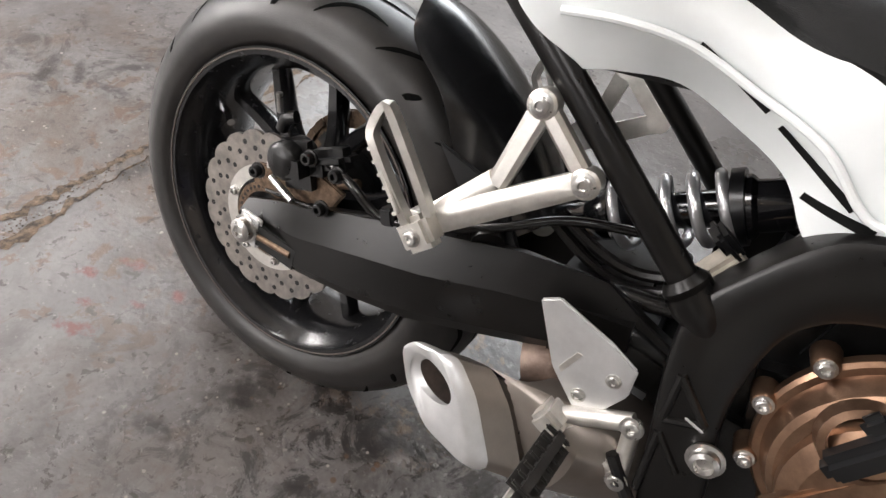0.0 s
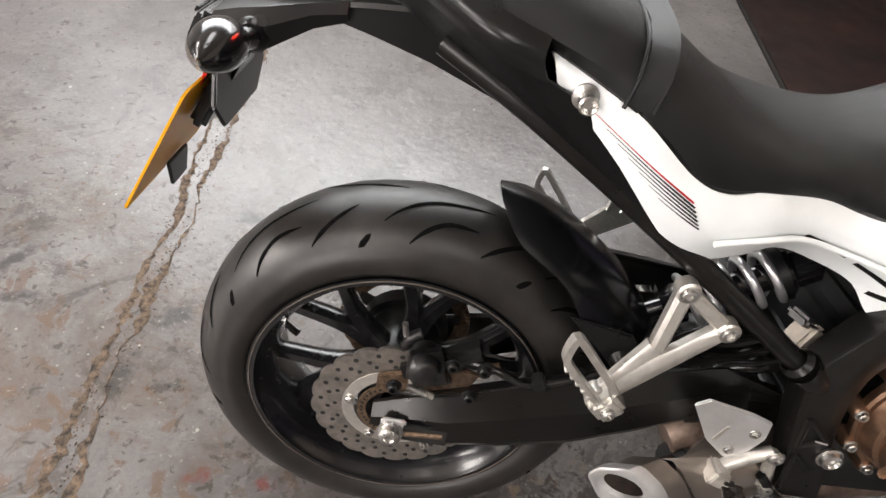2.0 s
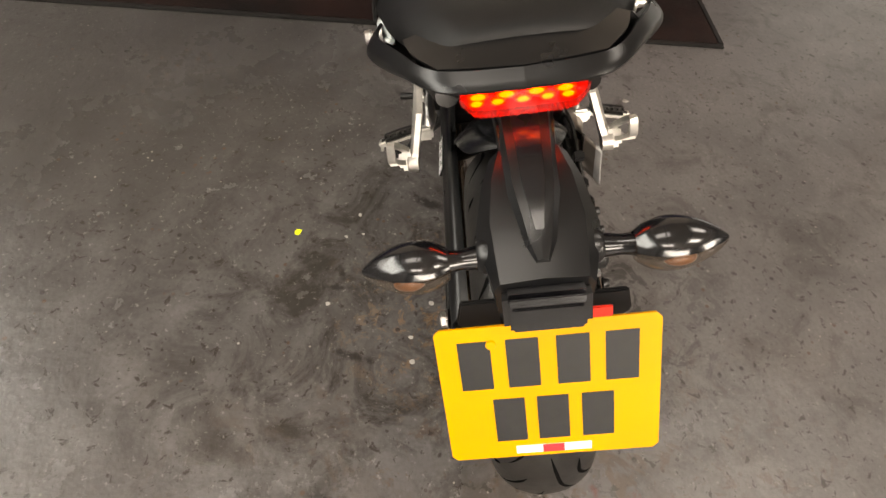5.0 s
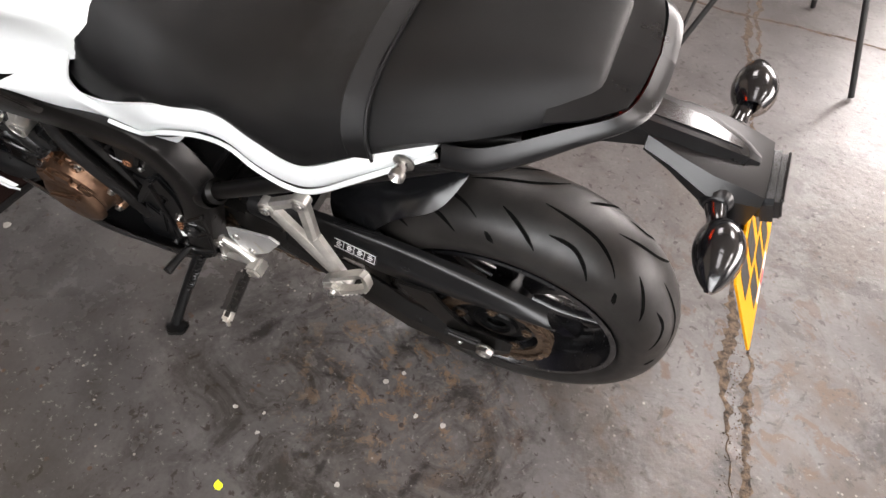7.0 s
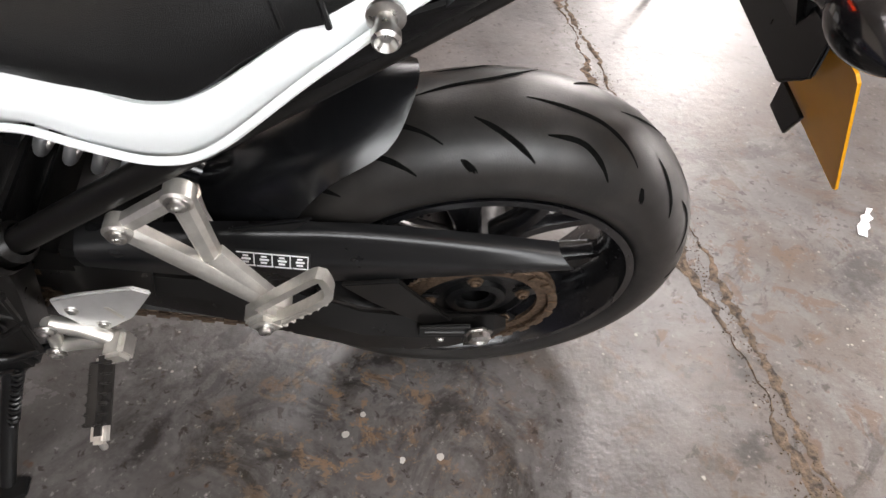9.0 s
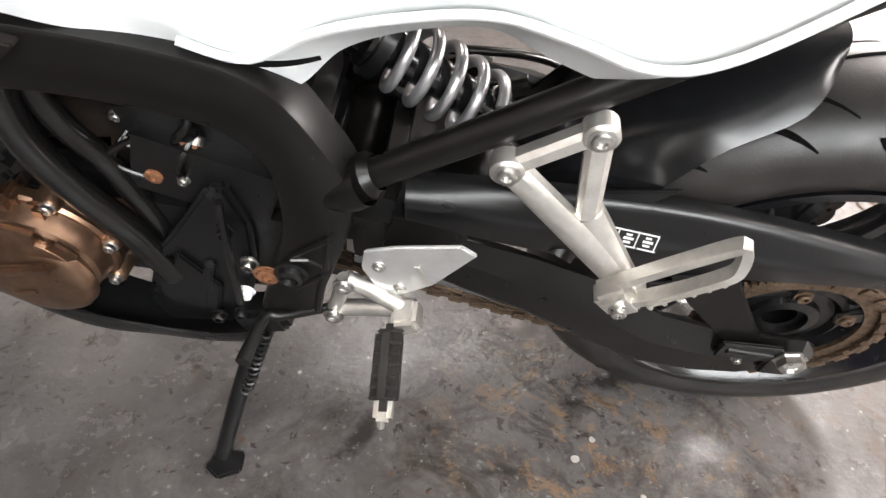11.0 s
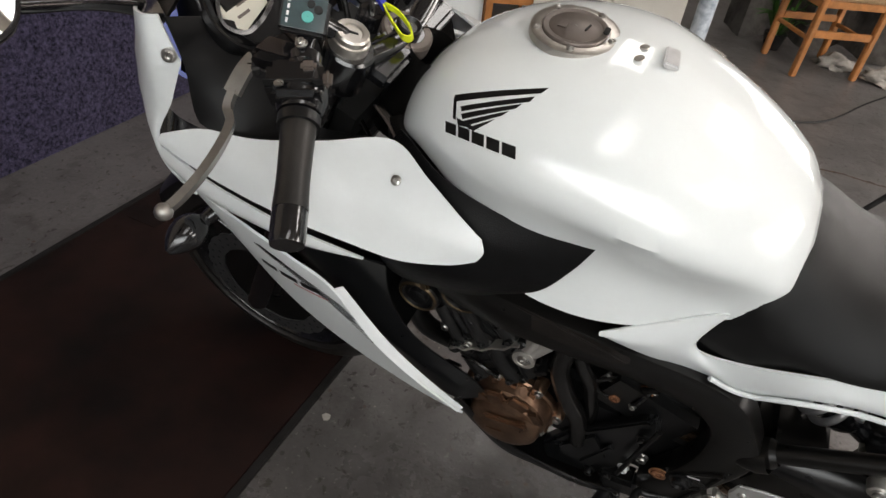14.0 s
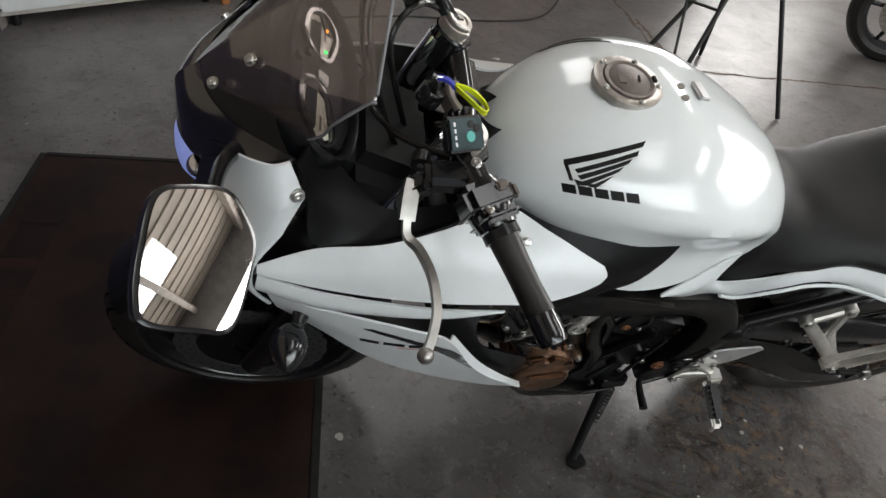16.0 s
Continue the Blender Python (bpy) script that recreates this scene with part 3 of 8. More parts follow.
window("fill_window", -2.6, 1.9, 1.5, 3.1, WY1 + 0.2, "x", 6, 2)

# roof: ribbed sheets on beams, with rooflights
ceil = [rect(BX, WX + 1.2, WY0, WY1, 4.0, 4.06)]
for i in range(30):
    x = BX + 0.15 + i * 0.31
    ceil.append(rect(x, x + 0.03, WY0, WY1, 3.975, 4.002))
structure("ceiling", merge(*ceil), M_CEIL, "cream ribbed roof sheeting", "ceiling")
for i, y in enumerate((-4.2, -1.6, 0.9)):
    structure("roof_beam", rect(BX, WX + 1.2, y - 0.07, y + 0.07, 3.70, 3.97, 0.01), M_BEAM, "painted roof beam under the sheeting", "beam")
for rx, ry in ((-3.6, 1.1), (-0.3, 1.45), (-2.2, -2.4), (0.8, -2.4)):
    structure("rooflight", rect(rx - 0.5, rx + 0.5, ry - 0.9, ry + 0.9, 3.94, 3.972, 0.008), M_PANE, "bright translucent rooflight panel", "rooflight")

# a broken joint across the floor: two ragged cracks with grit in them
def joint(x, y0, y1, w, seed, name):
    rnd = random.Random(seed)
    bm = bmesh.new()
    rows, y, wob, fat = [], y0, 0.0, 1.0
    while y < y1:
        wob = wob * 0.86 + rnd.uniform(-0.007, 0.007)
        fat = max(0.12, min(1.6, fat + rnd.uniform(-0.45, 0.45)))
        a, b = w * fat * rnd.uniform(0.5, 1.3), w * fat * rnd.uniform(0.5, 1.3)
        c = x + wob - 0.036 * (y - 0.2)
        rows.append([(c - a, y, 0.0008), (c, y, 0.0012 + rnd.uniform(0, 0.0012)), (c + b, y, 0.0008)])
        y += rnd.uniform(0.006, 0.018)
    grid_faces(bm, rows)
    bmesh.ops.recalc_face_normals(bm, faces=bm.faces)
    if bm.faces[:][0].normal.z < 0:
        bmesh.ops.reverse_faces(bm, faces=bm.faces)
    structure(name, bm, M_JOINT, "crumbling brown grit in a floor joint", "floor joint")


joint(-0.540, -5.8, 3.1, 0.0105, 3, "floor_joint")
joint(-0.578, -2.6, 2.4, 0.0085, 5, "floor_joint")
rnd = random.Random(17)
rows, x, wob = [], -2.6, 0.0
while x < 0.3:
    wob = wob * 0.9 + rnd.uniform(-0.006, 0.006)
    w = rnd.uniform(0.005, 0.012)
    rows.append([(x, -1.95 + wob - w, 0.0007), (x, -1.95 + wob, 0.0012), (x, -1.95 + wob + w, 0.0007)])
    x += rnd.uniform(0.012, 0.030)
bm = bmesh.new()
grid_faces(bm, rows)
bmesh.ops.recalc_face_normals(bm, faces=bm.faces)
if bm.faces[:][0].normal.z < 0:
    bmesh.ops.reverse_faces(bm, faces=bm.faces)
structure("floor_crack", bm, M_JOINT, "thin brown crack across the concrete", "floor crack")
rnd = random.Random(21)
crumbs = bmesh.new()
for k in range(1700):
    y = rnd.gauss(-0.1, 0.9)
    x = rnd.choice((-0.540, -0.575)) - 0.036 * (y - 0.2) + rnd.gauss(0, 0.011)
    r = rnd.uniform(0.0008, 0.0030)
    p = [crumbs.verts.new((x + r * math.cos(t) * rnd.uniform(0.6, 1.2), y + r * math.sin(t) * rnd.uniform(0.6, 1.2), 0.0006)) for t in (0, 1.5, 3.1, 4.6)]
    q = crumbs.verts.new((x, y, 0.0006 + r * rnd.uniform(0.3, 0.8)))
    for i in range(4):
        crumbs.faces.new((p[i], p[(i + 1) % 4], q))
tagged(part("floor_grit", crumbs, M_JOINT), "loose brown grit along the floor joint", "grit", "", "stuff")


# small litter on the floor
def flake(name, x, y, r, material, label, seed, h=0.004):
    rnd = random.Random(seed)
    ring = [(x + r * rnd.uniform(0.5, 1.1) * math.cos(a), y + r * rnd.uniform(0.5, 1.1) * math.sin(a)) for a in [k * math.pi / 4 for k in range(8)]]
    tagged(part(name, slab(ring, 0.0005, h, 0.0008, "xy"), material), label, "litter")


tagged(part("paper_scrap", slab([(-1.040, -0.318), (-1.026, -0.322), (-1.010, -0.300), (-0.996, -0.296), (-0.986, -0.276), (-0.968, -0.262), (-0.955, -0.232), (-0.972, -0.222), (-0.985, -0.246), (-0.996, -0.252), (-1.004, -0.274), (-1.022, -0.284), (-1.020, -0.300)], 0.0005, 0.003, 0.0006, "xy"), M_WPAINT), "torn white scrap on the concrete floor", "litter")
flake("yellow_chip", 0.404, 0.552, 0.012, M_LANYARD, "small yellow paint chip on the floor", 4, 0.003)
flake("paint_chip", 1.28, 0.205, 0.013, M_RAG, "pale flake on the floor by the mat", 6, 0.003)
flake("paint_chip", 0.997, -0.436, 0.014, M_RAG, "pale flake lying on the concrete", 7, 0.003)


for k, (x, y, r) in enumerate(((0.468, 0.399, 0.0065), (0.404, 0.388, 0.0055), (0.394, 0.430, 0.0060), (0.045, 0.262, 0.0075), (0.191, 0.461, 0.0070), (0.172, 0.180, 0.0060), (0.106, 0.265, 0.0065), (0.200, 0.216, 0.0080), (-0.35, 0.032, 0.0050), (-0.38, 0.317, 0.0060))):
    flake("paint_chip", x, y, r, M_RAG, "small pale chip on the oily concrete", 30 + k, 0.002)


# the long mat under the front wheel, with worn pale lettering bars
mat_rm = structure("rubber_mat", rect(1.345, 2.285, -0.865, 3.1, 0.001, 0.009, 0.003), M_MAT, "dark red rubber-backed floor mat, worn and dusty", "mat")
part("border", rect(1.325, 1.345, -0.88, 3.1, 0.001, 0.010, 0.002), M_MATEDGE, mat_rm)
part("border", rect(2.285, 2.305, -0.88, 3.1, 0.001, 0.010, 0.002), M_MATEDGE, mat_rm)
part("border", rect(1.345, 2.285, -0.885, -0.865, 0.001, 0.010, 0.002), M_MATEDGE, mat_rm)
M_FADED = mat("faded_mat_print", (0.0090, 0.0044, 0.0036), 0.66, 0, 0.4, 9, 0.5, 420, spec=0.22)
for k, (ya, yb) in enumerate(((-0.62, -0.52), (-0.48, -0.37), (-0.33, -0.23), (-0.20, -0.12))):
    part("faded_bar", rect(2.13, 2.24, ya, yb, 0.0085, 0.0105), M_FADED, mat_rm)


# ---- loose things round the bay ----
def empty(name, m, label, category, group=""):
    e = new(name)
    e.matrix_world = m
    return tagged(e, label, category, group)


def lb(sx, sy, sz, x, y, z, bevel=0.004, rx=0, ry=0, rz=0, taper=1.0):
    return block(sx, sy, sz, pose(x, y, z, rx, ry, rz), bevel, taper)


# cream cabinet with two doors, set askew
def cabinet(m, w, h, dep, label):
    c = empty("cabinet", m, label, "cabinet", "cream cabinets")
    part("body", lb(w, dep, h - 0.08, 0, 0, 0.08 + (h - 0.08) / 2), M_CUP, c)
    part("plinth", lb(w - 0.06, dep - 0.06, 0.08, 0, 0, 0.04), M_BLACK, c)
    for s in (-1, 1):
        d = part("door", lb(w / 2 - 0.006, 0.02, h - 0.12, s * w / 4, dep / 2 + 0.011, 0.1 + (h - 0.12) / 2), M_CUP, c)
        part("handle", lb(0.012, 0.02, 0.12, s * 0.05, dep / 2 + 0.03, h * 0.62), M_STEEL, d)
    return c


ang = math.degrees(math.atan2(-2.775 + 1.77, 1.03 - 2.68)) + 180
ux, uy = math.cos(radians(ang)), math.sin(radians(ang))
cabinet(pose(1.33 + 0.26 * uy, -2.59 - 0.26 * ux, 0, 0, 0, ang), 0.86, 0.95, 0.5, "cream laminate double-door cabinet against the wall")

# white appliance on feet, beyond it
ap = empty("white_panel_unit", pose(2.33 + 0.26 * uy, -2.0 - 0.26 * ux, 0, 0, 0, ang), "long white steel unit standing on short feet", "unit")
part("body", lb(0.95, 0.5, 0.80, 0, 0, 0.47, 0.015), M_WHITE2, ap)
part("kick_rail", lb(0.95, 0.46, 0.02, 0, 0, 0.06), M_CUP, ap)
for sx in (-0.42, 0.42):
    for sy in (-0.2, 0.2):
        part("foot", lathe([(0, 0.02), (0.05, 0.018), (0.05, 0.0005)], (sx, sy, 0), "z", 12), M_BLACK, ap)
for k in range(4):
    part("vent_slot", lb(0.5, 0.004, 0.008, 0, 0.2515, 0.62 + k * 0.03, 0.001), M_BLACK, ap)

# small wooden stool leg block between them
st = empty("wooden_stand", pose(1.86, -2.42, 0, 0, 0, ang), "low orange wooden stand beside the cabinet", "stand")
part("top", lb(0.30, 0.28, 0.03, 0, 0, 0.42), M_WOOD, st)
for sx in (-0.12, 0.12):
    for sy in (-0.11, 0.11):
        part("leg", lb(0.04, 0.04, 0.405, sx, sy, 0.2025), M_WOOD, st)
part("rail", lb(0.22, 0.03, 0.06, 0, 0.11, 0.30), M_WOOD, st)


def chair(m, label):
    c = empty("wooden_chair", m, label, "chair")
    part("seat", lb(0.42, 0.40, 0.035, 0, 0, 0.455, 0.012), M_RUSH, c, "woven rush seat")
    for sx in (-0.19, 0.19):
        part("leg", lb(0.036, 0.036, 0.45, sx, 0.18, 0.225, 0.006), M_WOOD, c)
        part("leg", lb(0.036, 0.036, 0.90, sx, -0.18, 0.45, 0.006), M_WOOD, c)
        part("side_rail", lb(0.022, 0.33, 0.022, sx, 0, 0.22, 0.004), M_WOOD, c)
        part("seat_rail", lb(0.03, 0.33, 0.05, sx, 0, 0.415, 0.004), M_WOOD, c)
    for z in (0.25, 0.415):
        part("cross_rail", lb(0.345, 0.022, 0.04, 0, 0.18, z, 0.004), M_WOOD, c)
        part("cross_rail", lb(0.345, 0.022, 0.04, 0, -0.18, z, 0.004), M_WOOD, c)
    for z in (0.62, 0.74, 0.86):
        part("back_slat", lb(0.345, 0.018, 0.05, 0, -0.18, z, 0.006), M_WOOD, c)
    return c


chair(pose(0.20, -3.40, 0, 0, 0, 28), "orange pine chair with a woven rush seat")

# wrapped roll standing by the cabinet
roll = empty("wrapped_roll", pose(0.86, -2.92, 0), "tall roll in glossy blue and white wrapping", "roll")
part("wrap", lathe([(0.0, 0.0005), (0, 0.05), (0.9, 0.05), (0.9, 0.0005)], (0, 0, 0), "z", 20), M_CARTON, roll)
part("core", lathe([(0.9, 0.03), (0.93, 0.03), (0.93, 0.0005)], (0, 0, 0), "z", 16), M_BLACK, roll)


# dust sheets hung along the far side, with folds
def hung_cloth(x0, x1, y, z1, seed, label):
    rnd = random.Random(seed)
    ph = [rnd.uniform(0, 6) for _ in range(4)]
    rows = []
    for j in range(14):
        f = j / 13
        rows.append([(x0 + (x1 - x0) * i / 60, y + (0.05 + 0.10 * (1 - f)) * math.sin(i * 0.55 + ph[0] + 0.8 * math.sin(i * 0.13 + ph[1])) + 0.04 * math.sin(i * 1.3 + ph[2] + f * 2) + 0.25 * (1 - f) ** 3, 0.01 + z1 * f) for i in range(61)])
    bm = bmesh.new()
    grid_faces(bm, rows)
    bmesh.ops.solidify(bm, geom=bm.faces[:], thickness=0.006)
    tagged(part("dust_sheet", bm, M_CLOTH, None, "", 60), label, "sheet")


hung_cloth(-1.6, 0.75, -4.1, 1.5, 4, "dark grey dust sheet hanging in folds to the floor")


def heap(x, y, r, h, material, label, seed):
    rnd = random.Random(seed)
    bm = bmesh.new()
    bmesh.ops.create_icosphere(bm, subdivisions=4, radius=1.0)
    o = Vector((rnd.uniform(0, 9), rnd.uniform(0, 9), 0))
    for v in bm.verts:
        k = 1 + 0.45 * noise.noise(v.co * 2.1 + o) + 0.22 * noise.noise(v.co * 6 + o)
        v.co = Vector((x + v.co.x * r * k, y + v.co.y * r * k * 0.8, max(0.002, v.co.z * h * k)))
    tagged(part("rag", bm, material, None, "", 70), label, "rag")


for k, (x, y, r) in enumerate(((0.02, -3.55, 0.13), (-0.25, -3.45, 0.15), (-0.5, -3.35, 0.11), (0.75, -3.2, 0.07), (1.02, -2.98, 0.06))):
    heap(x, y, r, r * 0.5, M_RAG, "crumpled pale rag lying on the floor", 11 + k)

# green artificial plant by the chair
pl = empty("potted_plant", pose(0.42, -3.62, 0), "small green plant in a dark pot behind the chair", "plant")
part("pot", lathe([(0, 0.0005), (0, 0.05), (0.10, 0.07), (0.10, 0.06), (0.085, 0.0005)], (0, 0, 0), "z", 20), M_BLACK, pl)
rnd = random.Random(8)
leaves = bmesh.new()
for k in range(26):
    a, h, q = rnd.uniform(0, 6.28), rnd.uniform(0.10, 0.30), rnd.uniform(0.05, 0.16)
    d = Vector((math.cos(a), math.sin(a), 0))
    s = Vector((-d.y, d.x, 0)) * 0.022
    b0 = Vector((0, 0, 0.08)) + d * 0.02
    m1 = b0 + d * q * 0.6 + Vector((0, 0, h))
    e1 = b0 + d * q * 1.3 + Vector((0, 0, h * 0.9))
    vs = [leaves.verts.new(p) for p in (b0, m1 + s, e1, m1 - s)]
    leaves.faces.new(vs)
part("leaves", leaves, M_LEAF, pl)

# black folding stand with splayed legs
fs = empty("folding_stand", pose(-0.10, -1.72, 0), "black tubular folding stand with splayed legs", "stand")
apex = Vector((-0.42, -0.05, 0.98))
for k, foot in enumerate(((0.10, 0.06, 0.006), (-0.10, 0.25, 0.006), (-0.75, 0.22, 0.006), (-0.62, -0.45, 0.006))):
    part("leg", tube([foot, apex + Vector((0.05 * (k - 1.5), 0, 0))], 0.011, 10), M_TRIPOD, fs)
for a, b in (((0.015, 0.04, 0.17), (-0.17, 0.19, 0.22)), ((-0.14, 0.02, 0.46), (-0.25, 0.11, 0.46)), ((-0.14, 0.02, 0.46), (-0.10, 0.25, 0.05))):
    part("brace", tube([a, b], 0.007, 8), M_TRIPOD, fs)
part("top_bar", tube([(-0.75, -0.05, 0.98), (-0.15, -0.05, 0.98)], 0.012, 10), M_TRIPOD, fs)


# cable lying across the floor
tagged(part("floor_cable", tube([(1.5, -2.15, 0.006), (1.0, -2.3, 0.006), (0.5, -2.35, 0.006), (0.15, -2.5, 0.006), (-0.1, -2.95, 0.006), (-0.3, -3.3, 0.006)], 0.005, 8, 60), M_TRIPOD), "thin black cable lying on the floor", "cable")

# another machine parked in the shade, of which the front wheel and its guard show
m2 = empty("parked_motorcycle", pose(-2.02, -2.36, 0, 0, 0, -30), "dark motorcycle parked across the bay", "motorcycle")
w2 = part("front_wheel", lathe([(-0.04, 0.20), (-0.045, 0.225), (-0.02, 0.23), (0.02, 0.23), (0.045, 0.225), (0.04, 0.20), (0, 0.195)], (0, 0, 0.305), "y", 40, True), M_RIM, m2)
part("tyre", lathe([(-0.048, 0.225), (-0.06, 0.25), (-0.05, 0.285), (-0.02, 0.304), (0.02, 0.304), (0.05, 0.285), (0.06, 0.25), (0.048, 0.225)], (0, 0, 0.305), "y", 48), M_RUBBER, w2)
for k in range(5):
    a = k * 2 * math.pi / 5
    part("spoke", tube([(0.03 * math.cos(a), 0, 0.305 + 0.03 * math.sin(a)), (0.2 * math.cos(a), 0, 0.305 + 0.2 * math.sin(a))], 0.013, 8), M_RIM, w2)
part("brake_disc", lathe([(0.055, 0.07), (0.055, 0.14), (0.06, 0.14), (0.06, 0.07)], (0, 0, 0.305), "y", 40, True), M_DISC, w2)
for s in (-1, 1):
    part("fork_leg", tube([(0, 0.085 * s, 0.305), (-0.30, 0.085 * s, 0.95)], 0.026, 14), M_GLOSS, m2)
part("mudguard", panel([[(0.30, y, 0.42), (0.20, y, 0.56), (0, y, 0.625 - abs(y)), (-0.22, y, 0.55), (-0.32, y, 0.40)] for y in (-0.07, -0.05, 0, 0.05, 0.07)], 20, 8), M_GLOSS, m2)
part("engine", block(0.5, 0.38, 0.42, pose(-0.75, 0, 0.42), 0.05), M_ENGINE, m2)
part("fuel_tank", ball((-0.75, 0, 0.85), 0.30, 0.17, 0.15), M_GLOSS, m2)
part("seat", block(0.6, 0.28, 0.10, pose(-1.25, 0, 0.80), 0.04), M_SEAT, m2)
rw = part("rear_wheel", lathe([(-0.06, 0.20), (-0.065, 0.225), (0.065, 0.225), (0.06, 0.20)], (-1.42, 0, 0.31), "y", 40, True), M_RIM, m2)
part("tyre", lathe([(-0.07, 0.22), (-0.085, 0.25), (-0.05, 0.30), (0, 0.31), (0.05, 0.30), (0.085, 0.25), (0.07, 0.22)], (-1.42, 0, 0.31), "y", 48), M_RUBBER, rw)
part("side_stand", tube([(-0.85, 0.14, 0.22), (-0.80, 0.30, 0.008)], 0.012, 8), M_ENGINE, m2)

# ---- the motorcycle, in its own frame: x ahead from the rear axle, y to its left, z up; it leans on its side stand ----
bike = empty("motorcycle", pose(0, 0, -0.0068, -12.962, 0, 0), "white and black sports motorcycle leaning on its side stand", "motorcycle")
RA = Vector((0, 0, 0.315))
FA = Vector((1.475, 0, 0.300))


def tyre_profile(half, r_out, r_bead):
    """Half-widths and radii of a tyre's section, from bead over the crown to bead."""
    s = [(0.80, r_bead), (0.92, r_bead + 0.010), (0.985, r_out - 0.070), (0.975, r_out - 0.055), (0.88, r_out - 0.036), (0.70, r_out - 0.019), (0.45, r_out - 0.0072), (0.18, r_out - 0.0010)]
    out = [(-a * half, r) for a, r in s] + [(0, r_out)] + [(a * half, r) for a, r in s[::-1]]
    return [(p.x, p.y) for p in spline([(a, r, 0) for a, r in out], 40)]


def on_tyre(c, half, r_out, phi, y, lift=0.0):
    """A point on the tread: phi round the wheel, y across it."""
    a = abs(y) / half
    tab = ((0, 0.0), (0.18, 0.0010), (0.32, 0.0034), (0.45, 0.0070), (0.58, 0.0122), (0.70, 0.0188), (0.80, 0.0268), (0.88, 0.0358), (0.975, 0.055), (0.985, 0.07))
    for (a0, d0), (a1, d1) in zip(tab, tab[1:]):
        if a <= a1:
            d = d0 + (d1 - d0) * (a - a0) / (a1 - a0)
            break
    else:
        d = 0.06
    r = r_out - d + lift
    return Vector((c.x + r * math.cos(phi), y * (1 + lift * 2), c.z + r * math.sin(phi)))


def groove(c, half, r_out, pts, w):
    """A dark cut in the tread along (phi, y) points."""
    fine = spline([(p, y, 0) for p, y in pts], 4 * len(pts))
    rows = []
    m = len(fine)
    for i, p in enumerate(fine):
        d = fine[min(i + 1, m - 1)] - fine[max(i - 1, 0)]
        d = Vector((d.x * r_out, d.y, 0)).normalized()
        k = w / 2 * (0.25 + 0.75 * min(1, 4 * i / (m - 1), 4 * (m - 1 - i) / (m - 1)))
        rows.append([on_tyre(c, half, r_out, p.x - d.y * s * k / r_out, p.y + d.x * s * k, 0.0006) for s in (-1, 0, 1)])
    bm = bmesh.new()
    grid_faces(bm, rows)
    return bm


def tread(c, half, r_out, pitches, parent, w=0.0064):
    step = 2 * math.pi / pitches
    for k in range(pitches):
        bms = []
        for s in (1, -1):
            o = radians(101) - k * step + (step / 2 if s > 0 else 0)
            h = half / 0.0865
            for cut in (((-0.84, 0.075), (-0.72, 0.058), (-0.62, 0.049), (-0.467, 0.048)), ((-0.418, 0.072), (-0.331, 0.059), (-0.231, 0.044), (-0.138, 0.031)), ((-0.144, 0.080), (-0.062, 0.069)), ((0.011, 0.055), (0.111, 0.038), (0.256, 0.022), (0.45, 0.013), (0.622, 0.006))):
                bms.append(groove(c, half, r_out, [(o - q * step, s * y * h) for q, y in cut], w))
        for b in bms:
            part("tread_groove", b, M_GROOVE, parent)


def spoke_y(c, y, r0, rf, r1, a, spread, w0, w1, th):
    """A forked wheel spoke from the hub (r0) that splits at rf and reaches the rim at r1."""
    def P(r, t, dy=0.0):
        return Vector((c.x + r * math.cos(t), y + dy, c.z + r * math.sin(t)))
    bms = []
    for s in (-1, 1):
        path = [P(r0, a + s * 0.10), P(rf, a + s * spread * 0.45), P(r1, a + s * spread)]
        pts = spline(path, 9)
        rings = []
        for i, p in enumerate(pts):
            d = (pts[min(i + 1, 8)] - pts[max(i - 1, 0)]).normalized()
            sd = d.cross(Vector((0, 1, 0))).normalized()
            w = w0 + (w1 - w0) * i / 8
            t2 = th * (1.0 - 0.25 * i / 8)
            rings.append([p + sd * u * w / 2 + Vector((0, v * t2 / 2, 0)) for u, v in ((1, 0.5), (0.6, 1), (-0.6, 1), (-1, 0.5), (-1, -0.5), (-0.6, -1), (0.6, -1), (1, -0.5))])
        bms.append(loft(rings))
    return merge(*bms)


def wavy_disc(c, y, r_in, r_out, waves, amp, th, n=180):
    """A brake disc with a scalloped edge."""
    rows = []
    def ring(yy, r, wav):
        return [(c.x + (r + (wav * (abs(math.sin(waves * t / 2)) ** 0.6 - 0.7))) * math.cos(t), yy, c.z + (r + (wav * (abs(math.sin(waves * t / 2)) ** 0.6 - 0.7))) * math.sin(t)) for t in [2 * math.pi * i / n for i in range(n)]]
    rows = [ring(y - th / 2, r_in, 0), ring(y - th / 2, r_out, amp), ring(y + th / 2, r_out, amp), ring(y + th / 2, r_in, 0)]
    bm = bmesh.new()
    grid_faces(bm, rows, wrap=True, wrap_rows=True)
    bmesh.ops.recalc_face_normals(bm, faces=bm.faces)
    return bm


def ring_dots(name, c, y, r, n, rad, th, material, parent, ph=0.0):
    """n alike round discs set in a ring, each a part of its own on one mesh."""
    first = None
    for i in range(n):
        t = ph + 2 * math.pi * i / n
        at = Matrix.Translation((c.x + r * math.cos(t), y, c.z + r * math.sin(t)))
        if first is None:
            first = ob = part(name, lathe([(-th / 2, 0.0002), (-th / 2, rad), (th / 2, rad), (th / 2, 0.0002)], (0, 0, 0), "y", 8), material, parent)
        else:
            ob = new(name, first.data)
            ob.parent = parent
        ob.matrix_local = at


